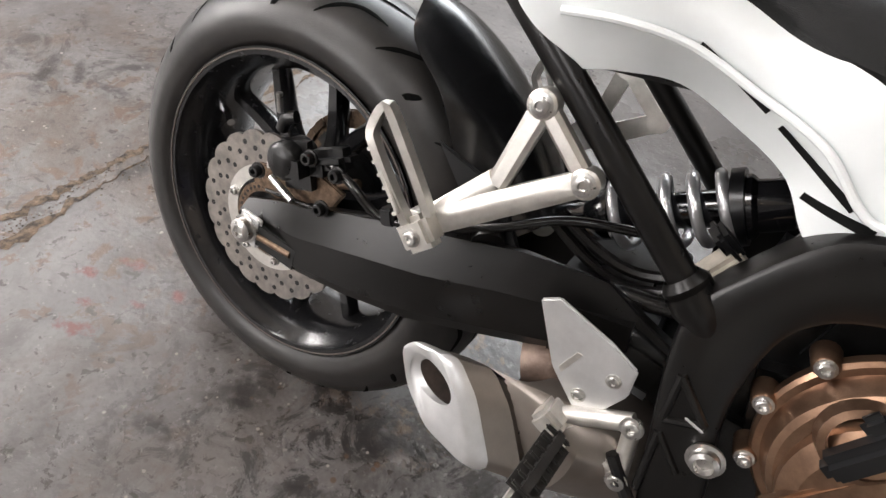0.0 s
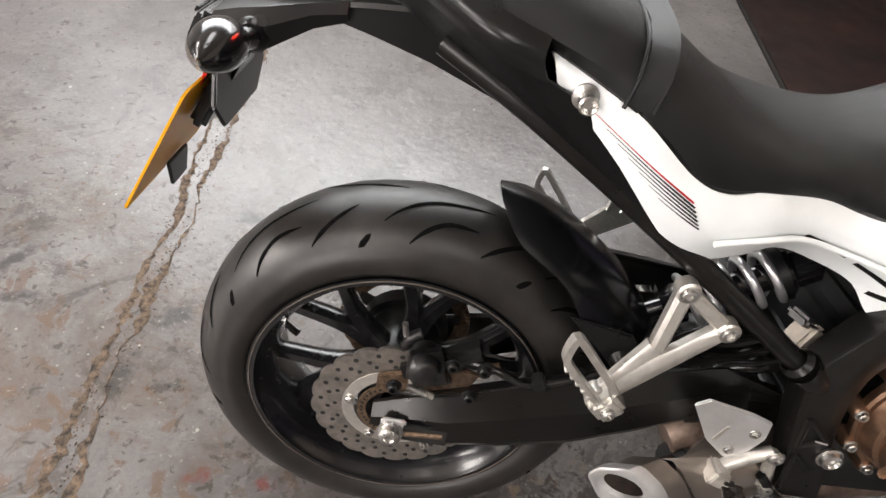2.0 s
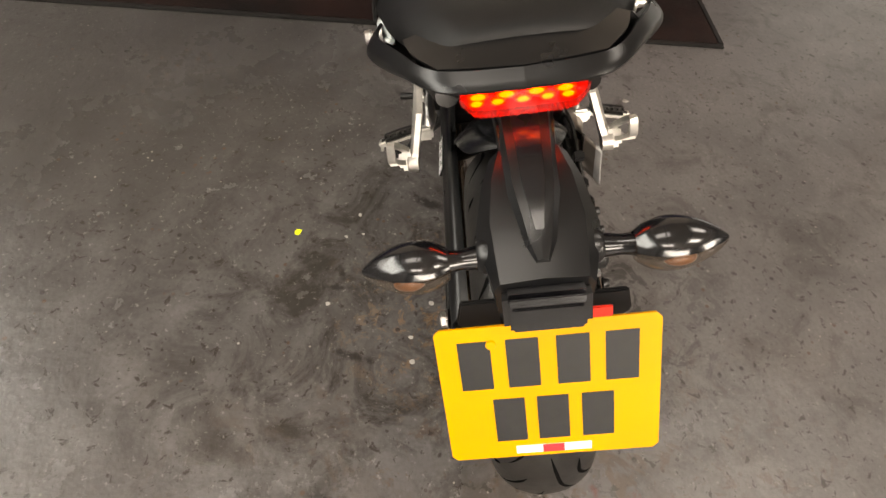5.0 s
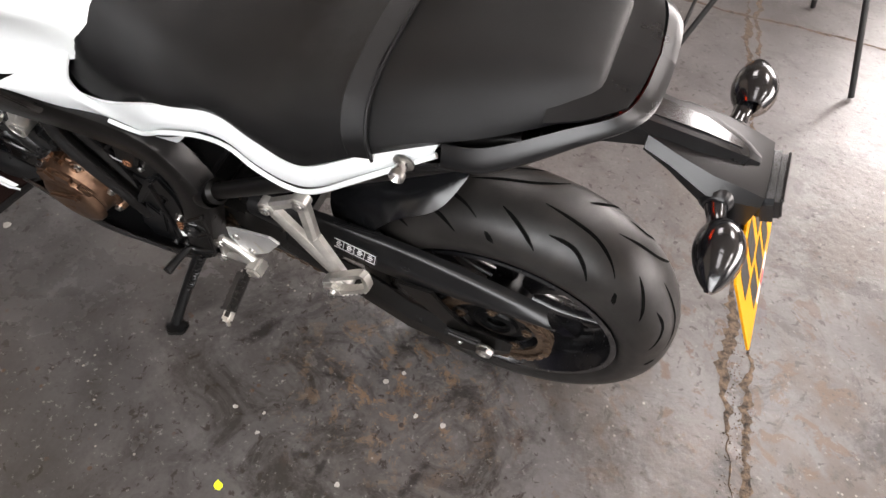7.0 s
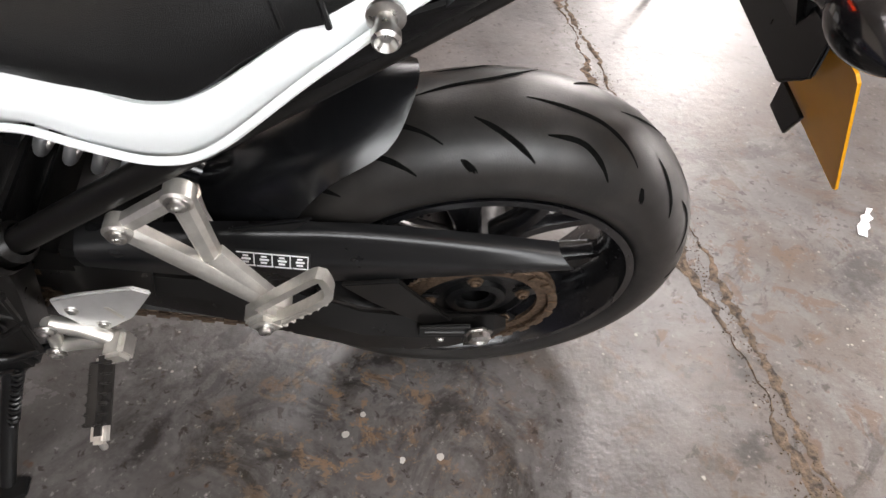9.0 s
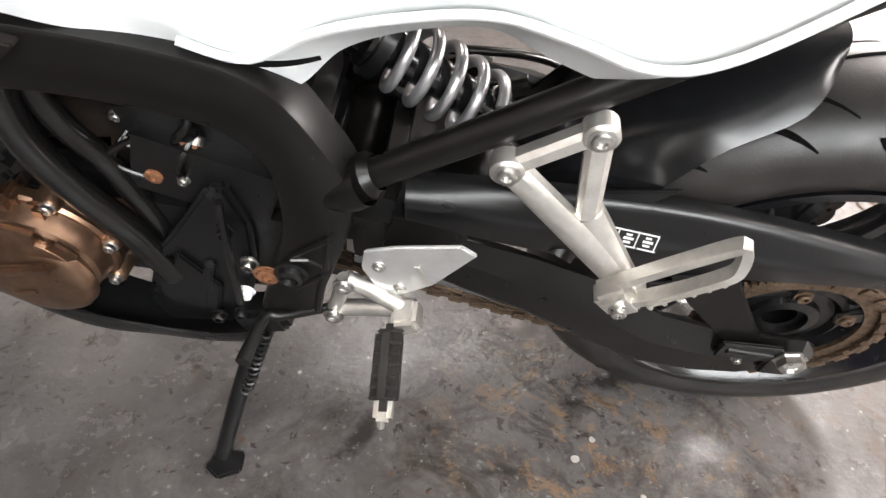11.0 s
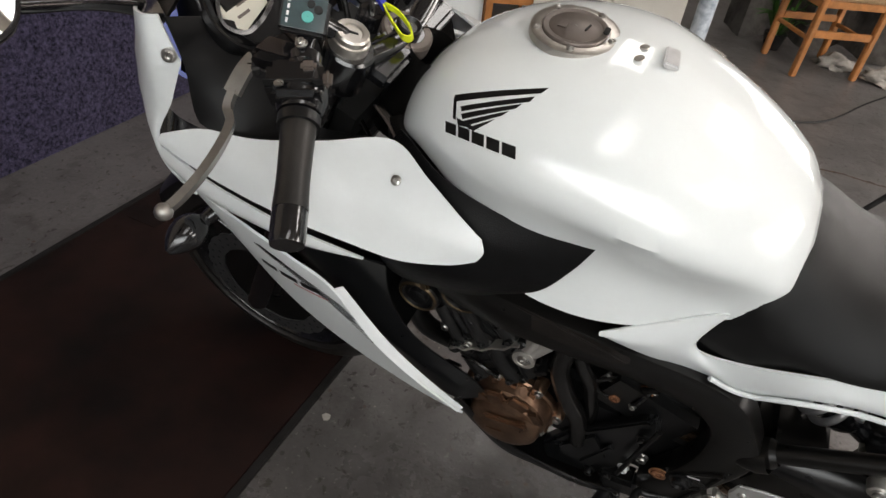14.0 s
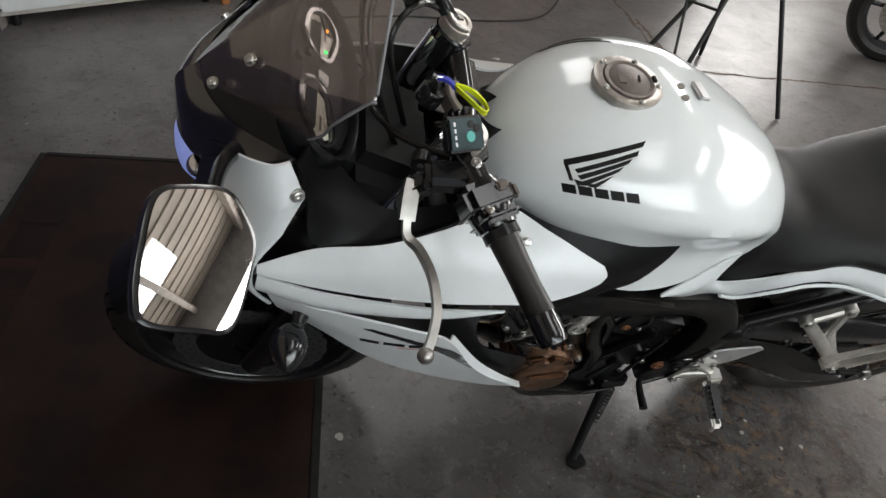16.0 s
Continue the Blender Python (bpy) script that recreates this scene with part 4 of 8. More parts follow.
# rear wheel
rear = part("rear_wheel", lathe([(-0.080, 0.2235), (-0.080, 0.213), (-0.070, 0.209), (-0.060, 0.200), (-0.03, 0.190), (0.03, 0.190), (0.060, 0.200), (0.070, 0.209), (0.080, 0.213), (0.080, 0.2235), (0.070, 0.220), (0.0, 0.206), (-0.070, 0.220)], RA, "y", 72, True), M_RIM, bike, "gloss black cast alloy rear wheel")
part("tyre", lathe(tyre_profile(0.0865, 0.3125, 0.219), RA, "y", 96), M_RUBBER, rear, "wide black road tyre with chevron grooves")
tread(RA, 0.0865, 0.3125, 8, rear, 0.0060)
for k in range(6):
    part("spoke", spoke_y(RA, 0.0, 0.045, 0.11, 0.197, 0.35 + k * math.pi / 3, 0.26, 0.030, 0.020, 0.036), M_RIM, rear)
part("hub", lathe([(-0.085, 0.020), (-0.085, 0.055), (-0.05, 0.058), (-0.03, 0.048), (0.03, 0.048), (0.05, 0.062), (0.085, 0.06), (0.085, 0.020)], RA, "y", 40), M_ENGINE, rear)
# the rim edge's highlight, laid on as a thin grey line
part("rim_highlight", lathe([(-0.0812, 0.2205), (-0.0812, 0.2190), (-0.079, 0.2190), (-0.079, 0.2205)], RA, "y", 96, True), M_CAP, rear, "grey line standing for the highlight on the rim edge")
part("brake_disc", wavy_disc(RA, -0.100, 0.074, 0.120, 20, 0.006, 0.005), M_DISC, rear, "scalloped drilled steel brake disc")
for rr_, rad, ph in ((0.107, 0.0038, 0.0), (0.097, 0.0038, 0.157), (0.086, 0.0035, 0.08)):
    ring_dots("drill_hole", RA, -0.100, rr_, 20, rad, 0.0056, M_DARK, rear, ph)
part("disc_carrier", lathe([(-0.1035, 0.058), (-0.1035, 0.076), (-0.098, 0.076), (-0.098, 0.058)], RA, "y", 60, True), M_CAST, rear)
part("abs_ring", lathe([(-0.107, 0.040), (-0.107, 0.053), (-0.104, 0.053), (-0.104, 0.040)], RA, "y", 60, True), M_CHAIN, rear)
ring_dots("abs_slot", RA, -0.1065, 0.0465, 36, 0.0022, 0.002, M_DARK, rear)
for k in range(5):
    a = 0.5 + k * 2 * math.pi / 5
    part("disc_bolt", bolt((0.066 * math.cos(a), -0.1035, 0.315 + 0.066 * math.sin(a)), (0, -1, 0), 0.006, 0.006), M_STEEL, rear)
part("sprocket", wavy_disc(RA, 0.098, 0.086, 0.109, 84, 0.009, 0.006, 336), M_CHAIN, rear, "dirty toothed chain sprocket")
part("sprocket_carrier", lathe([(0.060, 0.030), (0.060, 0.074), (0.088, 0.074), (0.092, 0.066), (0.080, 0.060), (0.080, 0.046), (0.092, 0.042), (0.094, 0.030)], RA, "y", 44, True), M_ENGINE, rear, "black sprocket carrier")
for k in range(5):
    a = 0.2 + k * 2 * math.pi / 5
    part("sprocket_arm", block(0.040, 0.006, 0.024, pose(0.076 * math.cos(a), 0.096, 0.315 + 0.076 * math.sin(a), 0, math.degrees(-a), 0), 0.002), M_ENGINE, rear)
for k in range(5):
    a = 0.2 + k * 2 * math.pi / 5
    part("sprocket_nut", bolt((0.068 * math.cos(a), 0.099, 0.315 + 0.068 * math.sin(a)), (0, 1, 0), 0.008, 0.006), M_CHAIN, rear)
part("valve", tube([(-0.192, -0.01, 0.37), (-0.160, -0.03, 0.365)], 0.006, 8), M_CHROME, rear, "chromed tyre valve with a cap")

# swingarm: two tapering box arms and the cross piece
def arm(stations, y_in, y_out):
    """A tapering arm: stations of x, low z, high z and bulge; chamfered on the outer side."""
    rings = []
    for x, z0, z1, yo in stations:
        c = 0.42 * (z1 - z0)
        rings.append([Vector(p) for p in ((x, y_in, z0 + 0.006), (x, y_in, z1 - 0.006), (x, y_in + 0.006 * (1 if yo > 0 else -1), z1), (x, yo * 0.90, z1), (x, yo, z1 - c), (x, yo, z0 + c * 0.3), (x, yo * 0.95, z0), (x, y_in + 0.006 * (1 if yo > 0 else -1), z0))])
    return loft(rings)


sw_r = [(-0.030, 0.300, 0.336, -0.128), (0.02, 0.292, 0.362, -0.132), (0.075, 0.293, 0.386, -0.142), (0.16, 0.309, 0.424, -0.142), (0.25, 0.334, 0.456, -0.140), (0.34, 0.372, 0.488, -0.132), (0.43, 0.408, 0.505, -0.118), (0.52, 0.405, 0.475, -0.105)]
swing = part("swingarm", arm(sw_r, -0.104, -1), M_FRAME, bike, "satin black box-section swingarm", 16)
sw_l = [(-0.043, 0.280, 0.302, 0.126), (-0.025, 0.266, 0.318, 0.132), (0.037, 0.244, 0.324, 0.138), (0.09, 0.236, 0.330, 0.138), (0.16, 0.240, 0.347, 0.136), (0.24, 0.276, 0.398, 0.131), (0.32, 0.318, 0.428, 0.125), (0.42, 0.356, 0.455, 0.118), (0.52, 0.385, 0.470, 0.105)]
part("left_arm", arm(sw_l, 0.112, 1), M_FRAME, swing, "", 16)
part("cross_piece", block(0.12, 0.24, 0.10, pose(0.44, 0, 0.44, 0, -14, 0), 0.02), M_FRAME, swing)
part("pivot_tube", lathe([(-0.10, 0.0005), (-0.10, 0.028), (0.10, 0.028), (0.10, 0.0005)], (0.53, 0, 0.43), "y", 24), M_FRAME, swing)
part("arm_bridge", tube([(0.30, -0.118, 0.475), (0.24, 0, 0.53), (0.30, 0.118, 0.44)], 0.018, 12), M_FRAME, swing)
# axle ends and chain adjusters
for s, zc in ((-1, 0.0), (1, 0.0)):
    part("adjuster_block", block(0.036, 0.008, 0.046, pose(0.003, s * 0.140, 0.315 if s < 0 else 0.292), 0.003), M_SATIN if s < 0 else M_FRAME, swing)
    part("axle_slot", block(0.075, 0.006, 0.036, pose(0.047, s * 0.1395, 0.314), 0.008), M_DARK, swing)
    part("adjuster_bolt", tube([(0.02, s * 0.1415, 0.313), (0.075, s * 0.1415, 0.318)], 0.0050, 10), M_CHAIN if s < 0 else M_FRAME, swing)
    part("axle_nut", lathe([(0, 0.019), (0.003, 0.020), (0.004, 0.016), (0.013, 0.016), (0.015, 0.013), (0.016, 0.008), (0.012, 0.006), (0.012, 0.0003)], (0.0, s * 0.143, 0.315), (0, s, 0), 6 if s > 0 else 16), M_STEEL, swing)
    part("small_bolt", bolt((0.052, s * 0.139, 0.292), (0, s, 0), 0.005, 0.006), M_STEEL, swing)

# rear brake caliper over the disc, on its bracket, with hoses
cal = part("brake_caliper", merge(block(0.082, 0.050, 0.062, pose(0.040, -0.118, 0.428, 0, -22, 0), 0.020), lathe([(0, 0.0005), (0, 0.020), (0.006, 0.024), (0.046, 0.024), (0.052, 0.018), (0.052, 0.0005)], (0.030, -0.092, 0.432), (0, -1, 0), 20), block(0.066, 0.036, 0.026, pose(0.082, -0.112, 0.457, 0, -30, 0), 0.010), tube([(0.000, -0.112, 0.455), (0.006, -0.114, 0.472), (0.018, -0.112, 0.480)], 0.008, 12)), M_ENGINE, bike, "grubby black brake caliper", 50)
part("caliper_bracket", slab([(-0.03, 0.36), (0.02, 0.362), (0.10, 0.395), (0.11, 0.42), (0.06, 0.43), (0.0, 0.40), (-0.03, 0.39)], -0.112, -0.104, 0.002), M_CHAIN, cal)
part("caliper_badge", block(0.034, 0.0016, 0.008, pose(0.028, -0.1415, 0.424, 0, -20, 0), 0.0004), M_CAST, cal, "pale raised bar on the caliper")
for x, z in ((0.066, 0.455), (-0.006, 0.398), (0.098, 0.402), (0.108, 0.455)):
    part("caliper_bolt", bolt((x, -0.134, z), (0, -1, 0), 0.008, 0.010), M_ENGINE, cal)
part("slide_pin", tube([(0.105, -0.120, 0.438), (0.130, -0.120, 0.450)], 0.007, 10), M_CHAIN, cal)
part("pad_pin", tube([(0.012, -0.130, 0.398), (0.050, -0.130, 0.384)], 0.005, 8), M_STEEL, cal)
part("bleed_screw", tube([(-0.002, -0.118, 0.478), (-0.006, -0.122, 0.502)], 0.004, 8), M_STEEL, cal)
part("brake_hose", tube([(0.085, -0.122, 0.455), (0.13, -0.135, 0.455), (0.17, -0.130, 0.435), (0.22, -0.128, 0.452), (0.30, -0.120, 0.495), (0.36, -0.09, 0.53), (0.44, -0.06, 0.55)], 0.0055, 10), M_HOSE, cal)
part("sensor_lead", tube([(-0.005, -0.112, 0.362), (0.03, -0.122, 0.376), (0.09, -0.124, 0.392), (0.14, -0.125, 0.415), (0.20, -0.128, 0.446)], 0.003, 8), M_HOSE, cal)
for k, x in enumerate((0.185, 0.235)):
    part("hose_clip", block(0.018, 0.020, 0.022, pose(x, -0.128, 0.443 + k * 0.02, 0, -25, 0), 0.003), M_BLACK, cal)

# chain
def chain_path(n):
    """Points round both sprockets: the lower run, the rear, the upper run."""
    rr, fr, fx, fz = 0.1075, 0.040, 0.565, 0.405
    pts = []
    for i in range(25):
        t = math.pi * 0.5 + math.pi * i / 24 + 0.04
        pts.append((rr * math.cos(t), 0.315 + rr * math.sin(t)))
    pts.append((0.25, 0.262))
    for i in range(9):
        t = -math.pi * 0.5 + math.pi * i / 8 + 0.1
        pts.append((fx + fr * math.cos(t), fz + fr * math.sin(t)))
    pts.append((0.28, 0.447))
    return spline([(x, 0.098, z) for x, z in pts], n, True)


cp = chain_path(118)
ch = part("drive_chain", ribbon([tuple(p) for p in cp], 0.008, 0.011, (0, 1, 0), 118, True), M_CHAIN, bike, "rusty oily drive chain")
plates = []
for k in range(2):
    b = block(0.0135 * 1.28, 0.0018, 0.0125, Matrix(), 0.0)
    ob = part("link_plate", b, M_CHAIN, ch)
    plates.append(ob)
for i in range(118):
    a, b = cp[i], cp[(i + 1) % 118]
    mid, d = (a + b) / 2, (b - a)
    w_ = 0.0065 if i % 2 else 0.0095
    for k, sgn in enumerate((-1, 1)):
        if i == 0:
            ob = plates[k]
        else:
            ob = new("link_plate", plates[0].data)
            ob.parent = ch
        ob.matrix_local = pose(mid.x, 0.098 + sgn * w_, mid.z, 0, math.degrees(math.atan2(-d.z, d.x)), 0)

# chain guard over the top run with its printed warning strip
cg = part("chain_guard", upanel([
    [(-0.106, 0.121, 0.448), (0.0, 0.122, 0.443), (0.16, 0.122, 0.434), (0.30, 0.122, 0.446), (0.46, 0.118, 0.470)],
    [(-0.101, 0.124, 0.456), (0.0, 0.127, 0.467), (0.16, 0.127, 0.477), (0.30, 0.126, 0.490), (0.46, 0.122, 0.498)],
    [(-0.094, 0.119, 0.463), (0.0, 0.120, 0.479), (0.16, 0.119, 0.499), (0.30, 0.118, 0.510), (0.46, 0.114, 0.510)],
    [(-0.086, 0.108, 0.470), (0.0, 0.110, 0.489), (0.16, 0.110, 0.517), (0.30, 0.108, 0.524), (0.46, 0.10, 0.516)],
    [(-0.086, 0.094, 0.471), (0.0, 0.094, 0.491), (0.16, 0.094, 0.519), (0.30, 0.094, 0.526), (0.46, 0.09, 0.518)],
], 26, 14, 0.003), M_BLACK, bike, "black plastic chain guard")
part("lower_guard", slab([(0.180, 0.438), (0.109, 0.444), (0.091, 0.412), (0.036, 0.327), (0.077, 0.317), (0.146, 0.391)], 0.124, 0.131, 0.002), M_FRAME, cg)


def leaning(bm):
    """Leans a flat label back on to the guard's sloping shoulder."""
    for v in bm.verts:
        v.co.y -= (v.co.z - 0.483) * 0.40
    return bm


stk = part("warning_label", leaning(slab([(0.290, 0.488), (0.210, 0.479), (0.208, 0.499), (0.288, 0.509)], 0.1265, 0.1312, 0.0002)), M_INK, cg, "black label with white pictogram boxes")
for k in range(4):
    x0 = 0.284 - k * 0.0195
    for dx, dz, wx, wz in ((0, 0, 0.0182, 0.0012), (0, 0.0165, 0.0182, 0.0012), (-0.0085, 0.008, 0.0012, 0.0165), (0.0, 0.0085, 0.010, 0.0022), (0.001, 0.0045, 0.007, 0.0020), (0.0, 0.0125, 0.006, 0.0018)):
        part("print_bar", leaning(block(wx, 0.0006, wz, pose(x0 - 0.0055 + dx, 0.1315, 0.4895 + dz - k * 0.0024, 0, -7, 0), 0.0)), M_WPAINT, stk)

# rear hugger mudguard
HUG_MID = [(0.086, 0.660), (0.140, 0.648), (0.210, 0.613), (0.280, 0.566), (0.345, 0.500)]
HUG_EDGE = [(0.090, 0.026, 0.650), (0.118, 0.074, 0.621), (0.183, 0.095, 0.585), (0.232, 0.101, 0.520), (0.285, 0.103, 0.445)]
hug = []
for e in (-1.0, -0.92, -0.6, -0.25, 0.0, 0.25, 0.6, 0.92, 1.0):
    q = abs(e)
    hug.append([(mx + (ex - mx) * q ** 2.4, ey * math.copysign(q ** 0.95, e), mz + (ez - mz) * q ** 2.6) for (mx, mz), (ex, ey, ez) in zip(HUG_MID, HUG_EDGE)])
hg = part("rear_mudguard", panel(hug, 20, 18, 0.004), M_HUG, bike, "black plastic hugger over the rear tyre")
for s in (-1, 1):
    part("side_arm", slab([(0.20, 0.545), (0.29, 0.53), (0.34, 0.47), (0.31, 0.44), (0.25, 0.50)], s * 0.101, s * 0.107, 0.002), M_BLACK, hg)

# shock absorber with its coil spring
s0, s1 = Vector((0.340, 0.0, 0.490)), Vector((0.550, 0.0, 0.635))
sx = (s1 - s0).normalized()
shock = part("shock_absorber", lathe([(0, 0.0005), (0.0, 0.016), (0.03, 0.016), (0.035, 0.022), (0.05, 0.030), (0.06, 0.030), (0.062, 0.020), (0.19, 0.020), (0.192, 0.034), (0.205, 0.034), (0.21, 0.028), (0.24, 0.026), (0.25, 0.012), (0.25, 0.0005)], s0, sx, 28), M_GLOSS, bike, "black shock absorber with a silver spring")
u = sx.orthogonal().normalized()
v = sx.cross(u)
part("spring", tube([tuple(s0 + sx * (0.062 + 0.130 * i / 66) + (u * math.cos(i * 0.445) + v * math.sin(i * 0.445)) * 0.036) for i in range(67)], 0.0063, 10, 200), M_SPRING, shock, "bare silver coil spring")
part("damper_rod", lathe([(-0.02, 0.008), (0.03, 0.008)], s0, sx, 14), M_CHROME, shock)
part("adjuster_ring", lathe([(0.186, 0.0405), (0.199, 0.0405), (0.199, 0.02), (0.186, 0.02)], s0, sx, 24, True), M_BLACK, shock)
part("lower_eye", lathe([(-0.02, 0.018), (0.02, 0.018), (0.02, 0.007), (-0.02, 0.007)], s0 - sx * 0.02, "y", 20, True), M_CAST, shock)

# exhaust: collector, belly muffler and its slash-cut outlet
ex_o = Vector((0.335, -0.185, 0.330))
ex_d = Vector((0.80, 0.42, -0.02)).normalized()
ups = Vector((0, 0, 1)).cross(ex_d).normalized()


def ex_ring(o, rw, rh, n=32, sq=0.72, tw=0.35):
    """A squarish-oval ring across the muffler."""
    out = []
    for i in range(n):
        t = 2 * math.pi * i / n
        c, s = math.cos(t), math.sin(t)
        a = math.copysign(abs(c) ** sq, c) * rw
        b = math.copysign(abs(s) ** sq, s) * rh
        c2, s2 = math.cos(tw), math.sin(tw)
        out.append(o + ups * (a * c2 - b * s2) + Vector((0, 0, 1)) * (a * s2 + b * c2))
    return out


OUT = [(0.282, -0.178, 0.338), (0.308, -0.186, 0.302), (0.350, -0.197, 0.276), (0.408, -0.207, 0.274), (0.414, -0.207, 0.290), (0.367, -0.198, 0.352), (0.331, -0.190, 0.376), (0.292, -0.180, 0.359)]
ex_c = Vector((0.342, -0.192, 0.326))


def rounded(k, shift, n=36):
    """The outlet's six-sided outline with soft corners, scaled by k about its middle and moved."""
    return [ex_c + (p - ex_c) * k + shift for p in spline([Vector(a).lerp(Vector(b), f) for a, b in zip(OUT, OUT[1:] + OUT[:1]) for f in (0.14, 0.5, 0.86)], n, True)]


hole_c = Vector((0.327, -0.189, 0.332))
def hole(rw, rh, shift, n=36):
    u, v = (Vector(OUT[3]) - Vector(OUT[0])).normalized(), (Vector(OUT[5]) - Vector(OUT[1])).normalized()
    ring = [hole_c + u * rw * math.cos(t) + v * rh * math.sin(t) + shift for t in [math.pi + 2 * math.pi * i / n for i in range(n)]]
    return ring


muf = part("muffler", loft([rounded(0.97, ex_d * 0.006), rounded(1.0, ex_d * 0.05), ex_ring(ex_o + ex_d * 0.14, 0.072, 0.066, 36, tw=3.4), ex_ring(ex_o + ex_d * 0.24, 0.070, 0.066, 36, tw=3.4), ex_ring(ex_o + ex_d * 0.36, 0.066, 0.062, 36, tw=3.4), ex_ring(ex_o + ex_d * 0.42, 0.05, 0.05, 36, tw=3.4)], False), M_MUFF, bike, "stubby satin steel belly muffler")
bm = bmesh.new()
grid_faces(bm, [rounded(1.0, ex_d * 0.012), rounded(1.02, ex_d * 0.002), rounded(0.97, ex_d * -0.008), rounded(0.90, ex_d * -0.010), hole(0.031, 0.024, ex_d * -0.004), hole(0.028, 0.021, ex_d * 0.006)], wrap=True)
bmesh.ops.recalc_face_normals(bm, faces=bm.faces)
part("outlet_trim", bm, M_SATIN, muf, "bright brushed outlet trim")
bm = bmesh.new()
grid_faces(bm, [hole(0.028, 0.021, ex_d * 0.006), hole(0.027, 0.020, ex_d * 0.03), hole(0.026, 0.019, ex_d * 0.12)], wrap=True)
part("outlet_pipe", bm, M_SOOT, muf, "sooty brown outlet pipe")
part("outlet_end", lathe([(0, 0.0005), (0, 0.036), (0.004, 0.036)], hole_c + ex_d * 0.10, ex_d, 20), M_DARK, muf)
part("link_pipe", tube([(0.50, -0.07, 0.335), (0.465, -0.09, 0.370), (0.43, -0.105, 0.380), (0.395, -0.115, 0.365)], 0.027, 16), M_PIPE, bike, "heat-stained exhaust link pipe")

# ---- frame ----
def spar(s):
    """Main frame side: the top spar, the bend and the pivot plate, as one tapering casting."""
    top = [(1.02, 0.155, 0.760), (0.92, 0.158, 0.742), (0.80, 0.152, 0.722), (0.70, 0.142, 0.704), (0.62, 0.132, 0.685), (0.575, 0.130, 0.668), (0.548, 0.130, 0.645), (0.520, 0.132, 0.598), (0.500, 0.136, 0.552), (0.506, 0.140, 0.505), (0.528, 0.142, 0.434), (0.562, 0.140, 0.335)]
    low = [(0.99, 0.155, 0.690), (0.90, 0.158, 0.664), (0.80, 0.152, 0.652), (0.72, 0.142, 0.642), (0.66, 0.134, 0.626), (0.620, 0.130, 0.612), (0.590, 0.130, 0.592), (0.574, 0.132, 0.562), (0.573, 0.136, 0.508), (0.583, 0.140, 0.458), (0.606, 0.142, 0.395), (0.626, 0.140, 0.335)]
    rings = []
    for a, b in zip(us_line(top, 56), us_line(low, 56)):
        n = (a - b) * 0.5
        o = (a + b) * 0.5
        y = Vector((0, 0.5 * 0.048, 0))
        rings.append([o + n * p + y * q for p, q in ((1, -0.8), (1, 0.55), (0.94, 0.88), (0.80, 1.0), (-0.80, 1.0), (-0.94, 0.88), (-1, 0.55), (-1, -0.8))])
    bm = loft(rings)
    return bm if s > 0 else flip(bm)


